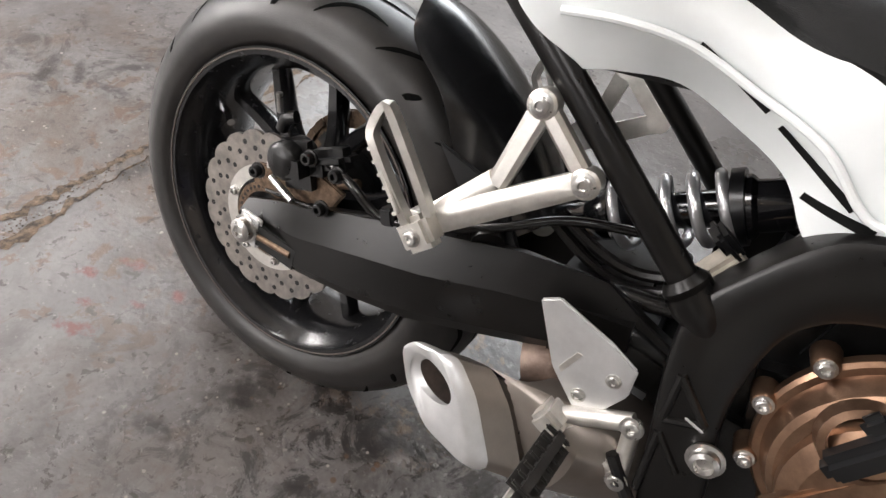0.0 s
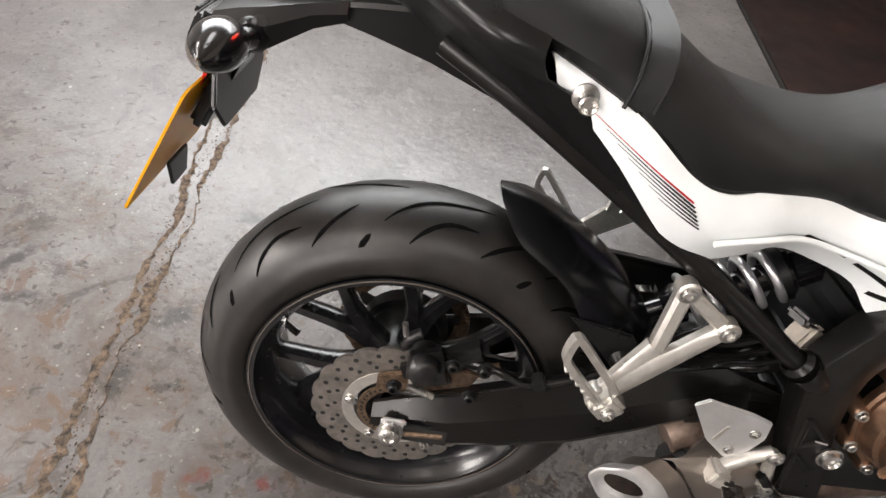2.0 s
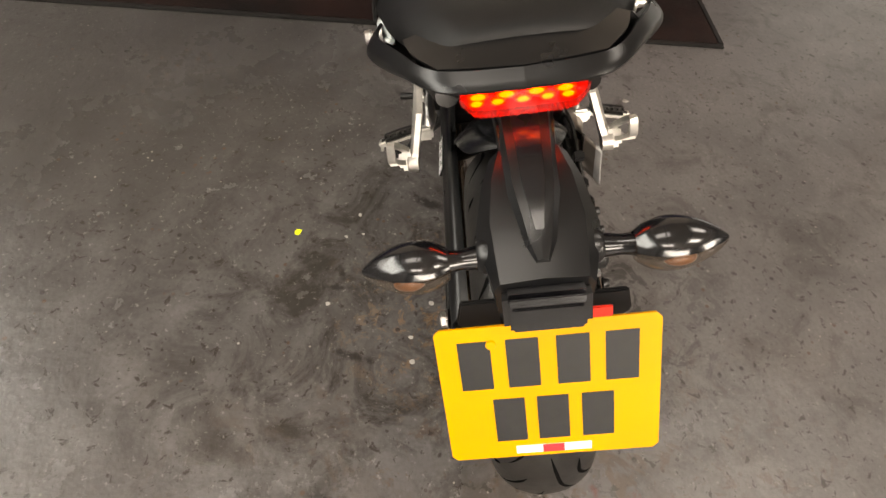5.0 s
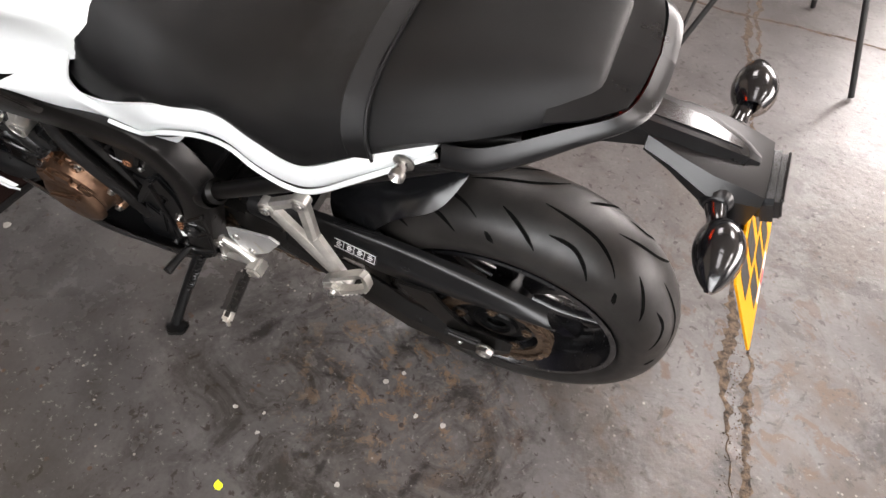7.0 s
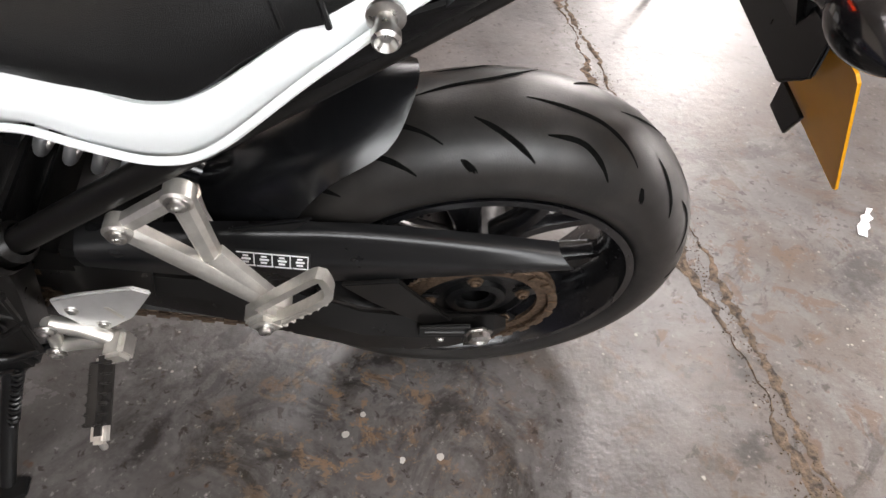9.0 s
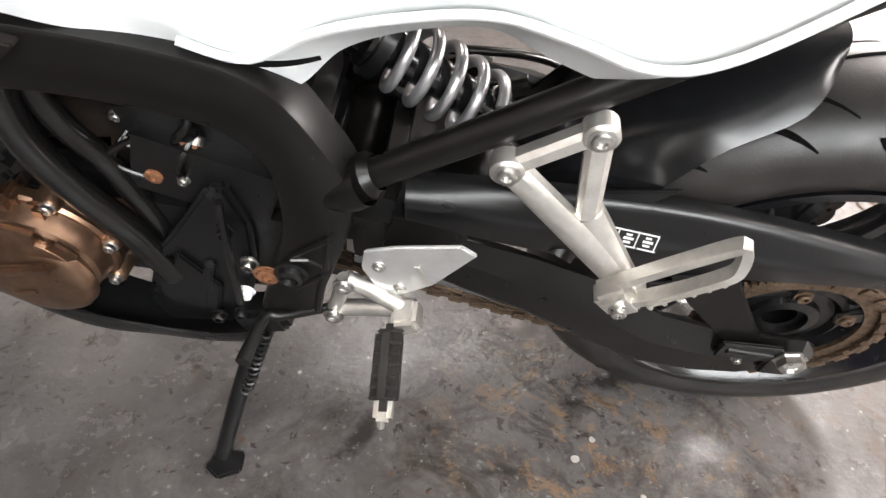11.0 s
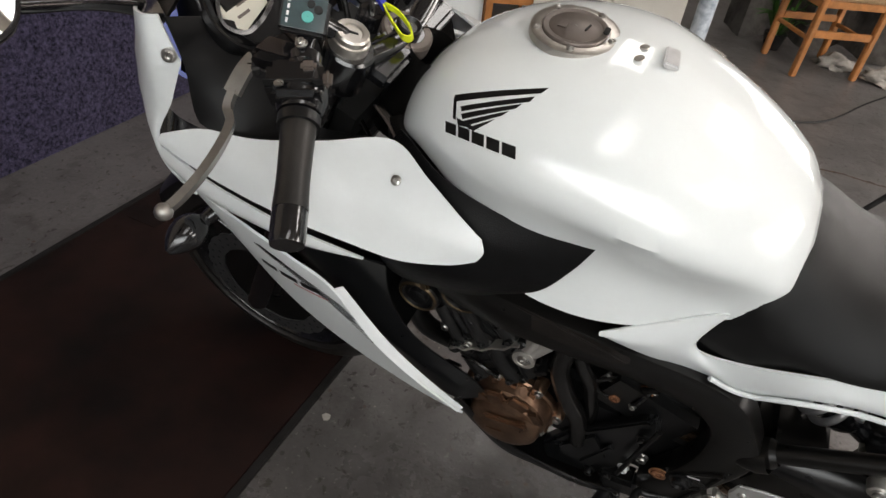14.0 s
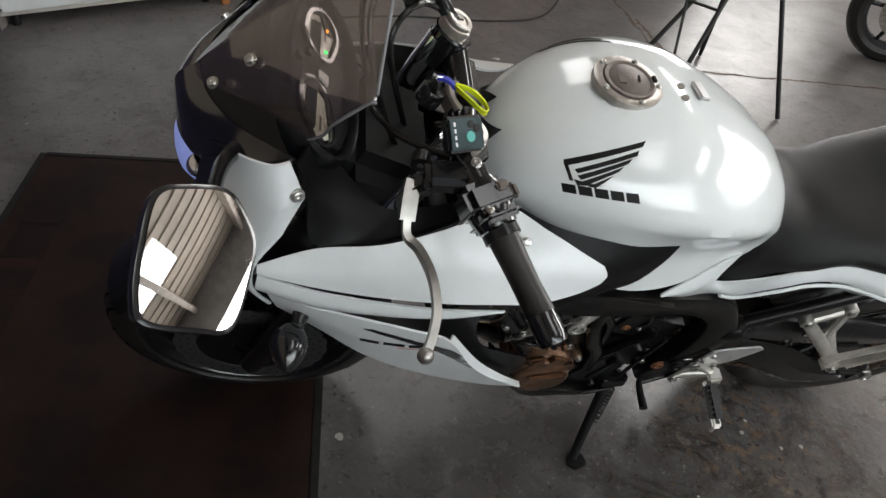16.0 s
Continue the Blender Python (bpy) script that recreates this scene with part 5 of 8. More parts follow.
frame_ob = part("frame", spar(1), M_FRAME, bike, "satin black twin-spar frame")
part("right_spar", spar(-1), M_FRAME, frame_ob)
part("head_stock", lathe([(-0.09, 0.036), (0.07, 0.036)], (1.115, 0, 0.90), (-0.43, 0, 0.90), 24), M_FRAME, frame_ob)
for s in (1, -1):
    part("head_gusset", tube([(1.02, 0.145 * s, 0.735), (1.07, 0.09 * s, 0.80), (1.11, 0.03 * s, 0.86)], 0.034, 14), M_FRAME, frame_ob)
    part("subframe_tube", tube([(0.490, 0.136 * s, 0.556), (0.300, 0.130 * s, 0.678), (0.10, 0.11 * s, 0.795), (-0.02, 0.08 * s, 0.85)], 0.0145, 16, 24), M_FRAME, frame_ob)
    part("tube_collar", lathe([(-0.012, 0.0215), (0.006, 0.0225), (0.014, 0.0165)], (0.492, 0.137 * s, 0.555), (-0.84, 0, 0.54), 20), M_FRAME, frame_ob)
    part("upper_rail", tube([(0.60, 0.115 * s, 0.70), (0.45, 0.115 * s, 0.735), (0.25, 0.11 * s, 0.79), (0.0, 0.09 * s, 0.86)], 0.013, 12), M_FRAME, frame_ob)
    part("pivot_bolt", lathe([(0, 0.017), (0.004, 0.018), (0.005, 0.014), (0.012, 0.0135), (0.014, 0.009), (0.008, 0.007), (0.008, 0.0003)], (0.572 if s > 0 else 0.586, 0.166 * s, 0.430), (0, s, 0), 18), M_STEEL if s < 0 else M_ENGINE, frame_ob)
    for a, b in (((0.527, 0.492), (0.568, 0.458)), ((0.568, 0.458), (0.536, 0.440)), ((0.536, 0.440), (0.527, 0.492)), ((0.540, 0.426), (0.575, 0.395)), ((0.540, 0.426), (0.556, 0.350))):
        part("cast_ridge", tube([(a[0], 0.1652 * s, a[1]), (b[0], 0.1652 * s, b[1])], 0.0042, 8), M_FRAME, frame_ob)
    part("worn_edge", block(0.020, 0.002, 0.003, pose(0.560, 0.1695 * s, 0.456, 0, 10, 0), 0.0008), M_SATIN, frame_ob, "bare worn edge on the frame")
    part("tube_socket", lathe([(-0.004, 0.0205), (0.012, 0.0215), (0.030, 0.017), (0.058, 0.004)], (0.494, 0.1470 * s, 0.555), (0.84, 0, -0.54), 18), M_FRAME, frame_ob)
    sp_o = [(0.936, 0.733), (0.930, 0.741), (0.814, 0.722), (0.714, 0.700), (0.735, 0.684), (0.868, 0.690)]
    b = slab(sp_o, 0.168, 0.1795, 0.002)
    part("spar_panel", b if s > 0 else flip(b), M_SPARP, frame_ob, "brushed dark infill panel on the spar")
    mt = part("engine_mount", lathe([(-0.05, 0.013), (-0.012, 0.016), (0.0, 0.0185), (0.004, 0.018), (0.005, 0.012), (0.001, 0.010), (0.001, 0.0005)], (0.855, 0.166 * s, 0.590), (0, s, 0.1), 24), M_CAST, frame_ob, "bare cast engine mount")
    for e in ((0.836, 0.146 * s, 0.668), (0.792, 0.142 * s, 0.668)):
        o = Vector((0.855, 0.157 * s, 0.592))
        part("mount_arm", tube([tuple(o), tuple(o.lerp(Vector(e), 0.5)), e], [0.0145, 0.0105, 0.012], 12), M_CAST, mt)
    part("mount_bolt", bolt((0.855, 0.167 * s, 0.590), (0, s, 0), 0.009, 0.005), M_STEEL, frame_ob)
part("rear_crossmember", block(0.05, 0.22, 0.03, pose(0.30, 0, 0.70, 0, 30, 0), 0.008), M_FRAME, frame_ob)
part("battery_box", block(0.20, 0.17, 0.09, pose(0.40, 0, 0.74, 0, -12, 0), 0.01), M_BLACK, frame_ob)

part("brake_reservoir", block(0.034, 0.030, 0.044, pose(0.512, -0.088, 0.566, 0, 26, 25), 0.005), M_RESV, bike, "grubby translucent rear brake fluid reservoir")
part("reservoir_cap", block(0.038, 0.034, 0.014, pose(0.499, -0.088, 0.592, 0, 26, 25), 0.005), M_BLACK, bike)
part("breather_hose", tube([(0.395, -0.085, 0.445), (0.418, -0.09, 0.468), (0.440, -0.09, 0.488), (0.475, -0.09, 0.498), (0.515, -0.085, 0.510)], 0.010, 12), M_HOSE, bike, "glossy black hose behind the frame")
part("brake_switch", tube([(0.452, -0.10, 0.466), (0.470, -0.10, 0.462), (0.488, -0.10, 0.460), (0.520, -0.10, 0.456)], [0.011, 0.014, 0.010, 0.008], 14), M_ENGINE, bike, "black brake light switch")
for k, (y, r) in enumerate(((-0.055, 0.007), (-0.070, 0.006), (-0.040, 0.008))):
    part("loom", tube([(0.345, y, 0.520 - 0.008 * k), (0.400, y, 0.502 - 0.01 * k), (0.448, y, 0.502 - 0.012 * k), (0.500, y, 0.528 - 0.01 * k)], r, 8), M_HOSE, bike)

# ---- pillion footrest hangers ----
def hanger(s):
    top, low, foot = Vector((0.304, 0.146, 0.645)), Vector((0.370, 0.150, 0.601)), Vector((0.243, 0.178, 0.488))
    def bar(a, b, w0, w1):
        rings = []
        for i in range(6):
            f = i / 5
            p = a.lerp(b, f)
            d = (b - a).normalized()
            sd = d.cross(Vector((0, 1, 0))).normalized()
            w = w0 + (w1 - w0) * f
            rings.append([p + sd * q * w / 2 + Vector((0, r * 0.0075, 0)) for q, r in ((1, -1), (1, 0.4), (0.55, 1), (-0.55, 1), (-1, 0.4), (-1, -1))])
        return loft(rings)
    mid = Vector((0.296, 0.158, 0.560))
    bits = (("pillion_hanger", bar(low, low.lerp(foot, 0.98), 0.024, 0.030)), ("strut", bar(top, mid, 0.022, 0.020)), ("strut", bar(mid, foot, 0.030, 0.024)), ("strut", bar(top, low, 0.018, 0.018)), ("boss", lathe([(-0.009, 0.0003), (-0.009, 0.0145), (0.008, 0.0145), (0.010, 0.012), (0.010, 0.0003)], top, "y", 20)), ("boss", lathe([(-0.009, 0.0003), (-0.009, 0.0145), (0.008, 0.0145), (0.010, 0.012), (0.010, 0.0003)], low, "y", 20)), ("boss", lathe([(-0.009, 0.0003), (-0.009, 0.017), (0.010, 0.017), (0.012, 0.014), (0.012, 0.0003)], foot, "y", 20)))
    return [(n, b if s > 0 else flip(b)) for n, b in bits]


def pillion_peg(s):
    """The folding footrest: two rails that meet at a toe, and a ribbed tread."""
    loop = [(0.256, 0.190, 0.510), (0.236, 0.193, 0.535), (0.206, 0.197, 0.570), (0.186, 0.200, 0.592), (0.180, 0.202, 0.590), (0.177, 0.204, 0.566), (0.186, 0.205, 0.553), (0.208, 0.203, 0.528), (0.232, 0.199, 0.502), (0.248, 0.195, 0.486)]
    bm = merge(ribbon(loop, 0.013, 0.0085, (0.1, 1, 0), 60), block(0.036, 0.03, 0.038, pose(0.252, 0.190, 0.488, 0, 42, 0), 0.006))
    return bm if s > 0 else flip(bm)


for s in (1, -1):
    bits = hanger(s)
    h = part("pillion_hanger", bits[0][1], M_CAST, bike, "bare cast aluminium pillion footrest hanger")
    for nm, b in bits[1:]:
        part(nm, b, M_CAST, h)
    for c in ((0.304, 0.156, 0.645), (0.370, 0.160, 0.601)):
        part("hanger_bolt", bolt((c[0], c[1] * s, c[2]), (0, s, 0), 0.0085, 0.005), M_STEEL, h)
    pg = part("pillion_footrest", pillion_peg(s), M_CAST, bike, "folding cast pillion footrest")
    part("tread_pad", (lambda b: b if s > 0 else flip(b))(block(0.070, 0.012, 0.005, pose(0.207, 0.2045, 0.529, 0, 46, 0), 0.001)), M_CAST, pg)
    part("pivot_pin", bolt((0.252, 0.206 * s, 0.486), (0, s, 0), 0.007, 0.006), M_STEEL, pg)
    for k in range(6):
        q = k / 5
        part("rib", block(0.004, 0.013, 0.007, pose(0.229 - 0.046 * q, 0.2045 * s, 0.503 + 0.047 * q, 0, 46, 0), 0.0008), M_CAST, pg)

# ---- rider footrests with heel plates ----
def heel(s):
    o = [(0.497, 0.462), (0.465, 0.474), (0.400, 0.487), (0.383, 0.474), (0.425, 0.412), (0.468, 0.378), (0.490, 0.400), (0.502, 0.430)]
    bm = slab(o, 0.150, 0.1555, 0.002)
    return bm if s > 0 else flip(bm)


for s in (1, -1):
    hp = part("heel_plate", heel(s), M_SATIN, bike, "brushed aluminium heel guard")
    part("mark", (lambda b: b if s > 0 else flip(b))(slab([(0.440, 0.445), (0.446, 0.445), (0.436, 0.412), (0.431, 0.418)], 0.1553, 0.1562, 0.0003)), M_CAST, hp)
    for x, z in ((0.483, 0.438), (0.462, 0.400)):
        part("plate_bolt", bolt((x, 0.1555 * s, z), (0, s, 0), 0.006, 0.004), M_STEEL, hp)
    br = part("footrest_bracket", (lambda b: b if s > 0 else flip(b))(merge(tube([(0.520, 0.158, 0.412), (0.490, 0.158, 0.392), (0.455, 0.165, 0.372)], 0.010, 10), tube([(0.538, 0.158, 0.345), (0.495, 0.160, 0.360), (0.455, 0.165, 0.372)], 0.010, 10), tube([(0.520, 0.158, 0.412), (0.538, 0.158, 0.345)], 0.009, 10), block(0.03, 0.035, 0.028, pose(0.452, 0.172, 0.370, 0, 20, 0), 0.005))), M_CAST, bike, "cast aluminium footrest bracket")
    for x, z in ((0.520, 0.412), (0.538, 0.345)):
        part("bracket_bolt", bolt((x, 0.168 * s, z), (0, s, 0), 0.009, 0.006), M_STEEL, br)
    fp = part("footrest", (lambda b: b if s > 0 else flip(b))(block(0.020, 0.105, 0.015, pose(0.466, 0.232, 0.352, -14, 12, 0), 0.004)), M_CAST, bike, "folding footrest with a rubber pad")
    part("rubber_pad", (lambda b: b if s > 0 else flip(b))(block(0.032, 0.094, 0.026, pose(0.466, 0.230, 0.360, -14, 12, 0), 0.0115)), M_RUBBER, fp)
    for k in range(7):
        part("pad_rib", (lambda b: b if s > 0 else flip(b))(block(0.030, 0.005, 0.006, pose(0.466, 0.196 + 0.0115 * k, 0.3765 - 0.0028 * k, -14, 12, 0), 0.002)), M_RUBBER, fp)
    part("feeler", tube([(0.466, 0.276 * s, 0.340), (0.466, 0.281 * s, 0.318)], 0.004, 8), M_CAST, fp)
part("brake_pedal", tube([(0.52, -0.165, 0.37), (0.57, -0.17, 0.325), (0.64, -0.19, 0.31), (0.66, -0.23, 0.315)], 0.007, 8), M_ENGINE, bike, "black rear brake pedal")
part("gear_lever", tube([(0.545, 0.158, 0.345), (0.60, 0.168, 0.330), (0.618, 0.175, 0.335), (0.625, 0.235, 0.340)], [0.006, 0.006, 0.007, 0.009], 10), M_ENGINE, bike, "black gear lever with a rubber toe peg")
part("gear_linkage", tube([(0.632, 0.152, 0.515), (0.645, 0.152, 0.42), (0.656, 0.152, 0.322)], 0.0045, 8), M_ENGINE, bike)

# ---- engine ----
eng = part("engine", merge(block(0.36, 0.235, 0.20, pose(0.715, 0, 0.385, 0, -4, 0), 0.03), block(0.20, 0.24, 0.14, pose(0.66, 0, 0.50, 0, -20, 0), 0.03)), M_ENGINE, bike, "black four-cylinder engine with bronze covers")
cyl_m = pose(0.912, 0, 0.560, 0, 34, 0)
part("cylinder_block", block(0.135, 0.300, 0.17, cyl_m, 0.012), M_ENGINE, eng)
for k in range(5):
    part("fin", block(0.142, 0.306, 0.005, cyl_m @ Matrix.Translation((0, 0, -0.06 + 0.022 * k)), 0.001), M_ENGINE, eng)
part("cylinder_head", block(0.15, 0.300, 0.080, pose(0.960, 0, 0.640, 0, 34, 0), 0.014), M_ENGINE, eng)
part("cam_cover", block(0.14, 0.29, 0.05, pose(1.005, 0, 0.690, 0, 34, 0), 0.02, 0.85), M_ENGINE, eng)


def sided(bm, s):
    """The same shape on the machine's left (s = 1) or mirrored to its right."""
    return bm if s > 0 else flip(bm)


GASKET = [(0.979, 0.532), (0.966, 0.545), (0.955, 0.545), (0.940, 0.560), (0.923, 0.567), (0.908, 0.584), (0.889, 0.594), (0.878, 0.610), (0.866, 0.617)]
for s in (1, -1):
    part("head_side", sided(slab([(1.022, 0.618), (0.996, 0.566), (0.977, 0.536), (0.868, 0.615), (0.892, 0.640), (0.918, 0.668), (0.945, 0.700), (0.985, 0.704), (1.048, 0.668)], 0.110, 0.153, 0.006), s), M_ENGINE, eng)
    for x, z in ((0.964, 0.679), (1.036, 0.640)):
        cpn = part("cam_end_plug", lathe([(-0.02, 0.036), (0.004, 0.035), (0.008, 0.031), (0.008, 0.026), (0.003, 0.024), (0.003, 0.017), (0.009, 0.015), (0.010, 0.0005)], (x, 0.158 * s, z), (0, s, 0), 28), M_ENGINE, eng)
        part("plug_seal", lathe([(0.0065, 0.0325), (0.0092, 0.0310), (0.0092, 0.0282), (0.0065, 0.0268)], (x, 0.158 * s, z), (0, s, 0), 28), M_BRASS, cpn, "tarnished brassy plug rim")
    part("sensor_stay", sided(block(0.016, 0.008, 0.034, pose(1.024, 0.168, 0.688, 0, 18, 0), 0.003), s), M_BRASS, eng, "tarnished brassy stay between the plugs")
    # broad cast columns over the head and, past the gasket, down the cylinders
    for a, b, r in (((1.004, 0.619), (0.962, 0.550), 0.0135), ((0.972, 0.664), (0.923, 0.577), 0.0165), ((0.935, 0.668), (0.881, 0.607), 0.0125), ((0.998, 0.660), (0.950, 0.570), 0.008)):
        part("head_column", tube([(a[0], 0.146 * s, a[1]), ((a[0] + b[0]) / 2, 0.152 * s, (a[1] + b[1]) / 2), (b[0], 0.151 * s, b[1])], [r, r * 0.92, r * 1.08], 14), M_ENGINE, eng)
        part("head_bolt", bolt((b[0] + 0.003, (0.152 + r * 0.9) * s, b[1] + 0.006), (0, s, 0), 0.0055, 0.005), M_ENGINE, eng)
    for (x, z), mt in zip(((0.990, 0.583), (0.973, 0.548), (0.946, 0.622), (0.905, 0.642), (0.950, 0.556)), (M_STEEL, M_ENGINE, M_ENGINE, M_ENGINE, M_STEEL)):
        part("head_bolt", bolt((x, 0.160 * s, z), (0, s, 0), 0.0065, 0.007), mt, eng)
    part("head_tie", sided(block(0.100, 0.014, 0.020, pose(0.946, 0.154, 0.622, 0, -33, 0), 0.006), s), M_ENGINE, eng)
    part("head_gasket", ribbon([(x, 0.158 * s, z) for x, z in GASKET], 0.020, 0.0042, (0, 1, 0), 40), M_CAPRING, eng, "bright scalloped gasket edge under the head")
    for x, z in GASKET[::2]:
        part("flange_lug", lathe([(-0.02, 0.0125), (0.006, 0.0115), (0.009, 0.0085), (0.009, 0.0005)], (x - 0.004, 0.154 * s, z - 0.007), (0, s, 0), 14), M_ENGINE, eng)
    part("cylinder_side", sided(slab([(0.975, 0.532), (0.930, 0.462), (0.840, 0.500), (0.866, 0.610)], 0.110, 0.144, 0.005), s), M_ENGINE, eng)
    for a, b, r in (((0.962, 0.531), (0.922, 0.470), 0.0150), ((0.912, 0.563), (0.868, 0.500), 0.0165), ((0.870, 0.590), (0.846, 0.525), 0.0120)):
        part("cylinder_column", tube([(a[0], 0.143 * s, a[1]), ((a[0] + b[0]) / 2, 0.150 * s, (a[1] + b[1]) / 2), (b[0], 0.146 * s, b[1])], [r, r, r * 1.15], 14), M_ENGINE, eng)
        part("column_bolt", bolt((b[0] + 0.004, 0.164 * s, b[1] + 0.004), (0, s, 0), 0.006, 0.006), M_ENGINE, eng)
    part("coolant_line", tube([(0.958, 0.158 * s, 0.512), (0.935, 0.166 * s, 0.522), (0.910, 0.166 * s, 0.512), (0.895, 0.160 * s, 0.494)], 0.0042, 8), M_HOSE, eng)
    part("inlet_stub", lathe([(-0.05, 0.024), (0.004, 0.024), (0.009, 0.020), (0.004, 0.016), (0.004, 0.0005)], (0.880, 0.140 * s, 0.622), (0, s, 0), 22), M_ENGINE, eng)
    part("plug_lead", tube([(0.985, 0.150 * s, 0.700), (0.945, 0.165 * s, 0.715), (0.90, 0.150 * s, 0.70)], 0.006, 8), M_HOSE, eng)
    part("radiator_stay", sided(slab([(0.994, 0.458), (0.962, 0.456), (1.010, 0.380), (1.045, 0.372)], 0.144, 0.150, 0.003), s), M_SPARP, eng, "dark grey metal stay by the belly pan")


def round_cover(c, s, radii, name, label, n=9):
    """A domed side cover with a stepped, bolted rim."""
    cov = part(name, lathe([(0.0, radii), (0.011, radii), (0.015, radii * 0.97), (0.015, radii * 0.91), (0.020, radii * 0.89), (0.036, radii * 0.85), (0.040, radii * 0.80), (0.041, radii * 0.72), (0.036, radii * 0.705), (0.036, radii * 0.69), (0.048, radii * 0.66), (0.053, radii * 0.50), (0.055, 0.0005)], (c[0], c[1] * s, c[2]), (0, s, 0), 52), M_BRONZE, eng, label, 24)
    for k in range(n):
        a = 2 * math.pi * k / n + 0.3
        x, z = c[0] + radii * 1.02 * math.cos(a), c[2] + radii * 1.02 * math.sin(a)
        part("boss", lathe([(-0.01, 0.0125), (0.014, 0.0108), (0.017, 0.0092), (0.017, 0.0005)], (x, c[1] * s, z), (0, s, 0), 16), M_BRONZE, cov)
        part("cover_bolt", bolt((x, (c[1] + 0.017) * s, z), (0, s, 0), 0.0066, 0.007), M_STEEL, cov)
    return cov


gc = round_cover((0.866, 0.128, 0.394), 1, 0.082, "generator_cover", "bronze generator cover with raised blocks", 7)
for a, w, h, r in ((28, 0.034, 0.008, 0.048), (66, 0.036, 0.012, 0.050), (108, 0.040, 0.010, 0.050), (150, 0.034, 0.008, 0.048)):
    t = radians(a)
    part("raised_block", block(0.046, h, w, pose(0.866 + r * math.cos(t), 0.167 + h / 2, 0.398 + r * math.sin(t), 0, -a, 0), 0.0055), M_BRONZE, gc, "", 50)
part("end_plate", lathe([(0.0, 0.066), (0.008, 0.064), (0.013, 0.058), (0.0160, 0.046), (0.017, 0.028), (0.0175, 0.0005)], (0.868, 0.170, 0.376), (0, 1, 0.05), 48), M_BRONZE, gc, "", 50)
part("step_bar", block(0.082, 0.012, 0.018, pose(0.862, 0.188, 0.408, 0, 14, 0), 0.005), M_BRONZE, gc, "", 50)
part("maker_bar", block(0.030, 0.002, 0.006, pose(0.880, 0.1895, 0.360, 0, 15, 0), 0.0008), M_BRONZE, gc)
for k in range(3):
    part("upper_lug", block(0.026, 0.036, 0.030, pose(0.832 + 0.034 * k, 0.136, 0.468 - 0.006 * abs(k - 1), 0, -8 + 10 * k, 0), 0.008), M_BRONZE, gc, "", 30)
cc = round_cover((0.702, 0.140, 0.507), -1, 0.106, "clutch_cover", "large bronze clutch cover", 11)
part("outer_step", lathe([(-0.02, 0.086), (0.006, 0.082), (0.018, 0.068), (0.025, 0.038), (0.026, 0.0005)], (0.708, -0.184, 0.496), (0, -1, 0), 40), M_BRONZE, cc, "", 24)
for k in range(3):
    part("rib", block(0.007, 0.014, 0.086 - 0.010 * k, pose(0.648 + 0.028 * k, -0.200 - 0.004 * k, 0.484, 0, 26, 0), 0.003), M_BRONZE, cc)
part("filler_collar", lathe([(0, 0.034), (0.014, 0.032), (0.016, 0.026), (0.010, 0.024)], (0.652, -0.190, 0.545), (0.0, -1, 0.1), 24), M_BRONZE, cc)
part("oil_filler", block(0.024, 0.024, 0.062, pose(0.652, -0.212, 0.545, 0, 24, 0), 0.007), M_BLACK, cc, "black oil filler cap")
part("filler_grip", block(0.034, 0.012, 0.022, pose(0.652, -0.206, 0.567, 0, 24, 0), 0.005), M_BLACK, cc)
part("cable_bracket", merge(block(0.018, 0.012, 0.090, pose(0.712, -0.182, 0.600, 0, 30, 0), 0.004), block(0.040, 0.020, 0.016, pose(0.694, -0.184, 0.566, 0, 10, 0), 0.004)), M_BRONZE, cc)
part("cable_end", tube([(0.745, -0.176, 0.640), (0.712, -0.190, 0.598), (0.684, -0.193, 0.576)], 0.005, 8), M_STEEL, cc)
pc = round_cover((0.905, 0.145, 0.440), -1, 0.060, "pulse_cover", "small bronze crank cover", 6)
for k in range(3):
    part("rib", block(0.008, 0.010, 0.06, pose(0.887 + 0.018 * k, -0.200, 0.440, 0, 26, 0), 0.003), M_BRONZE, pc)
part("gearbox_case", block(0.20, 0.20, 0.22, pose(0.658, 0, 0.49, 0, 0, 0), 0.025), M_ENGINE, eng)
part("upper_case", block(0.30, 0.19, 0.16, pose(0.74, -0.01, 0.58, 0, 8, 0), 0.02), M_ENGINE, eng)
part("airbox", block(0.42, 0.25, 0.10, pose(0.76, 0, 0.735, 0, -5, 0), 0.02), M_BLACK, bike, "black plastic airbox under the tank")
part("seat_tray", block(0.34, 0.22, 0.05, pose(0.42, 0, 0.765, 0, -8, 0), 0.01), M_BLACK, bike)
part("clutch_cable_arm", tube([(0.735, -0.15, 0.62), (0.745, -0.165, 0.585), (0.72, -0.17, 0.565)], 0.006, 8), M_STEEL, eng)

# sprocket cover and its clutter on the left
sc = part("sprocket_cover", slab([(0.796, 0.268), (0.758, 0.356), (0.648, 0.508), (0.634, 0.510), (0.622, 0.450), (0.630, 0.380), (0.650, 0.310), (0.690, 0.225), (0.786, 0.214)], 0.105, 0.132, 0.006), M_BLACK, eng, "black plastic sprocket cover")
part("cover_rib", block(0.182, 0.014, 0.014, pose(0.700, 0.134, 0.434, 0, 53.7, 0), 0.004), M_BLACK, sc)
part("cover_rib", block(0.11, 0.010, 0.012, pose(0.70, 0.138, 0.330, 0, 70, 0), 0.003), M_BLACK, sc)
part("cover_panel", slab([(0.765, 0.305), (0.715, 0.395), (0.680, 0.330), (0.705, 0.255), (0.765, 0.250)], 0.132, 0.139, 0.003), M_BLACK, sc)
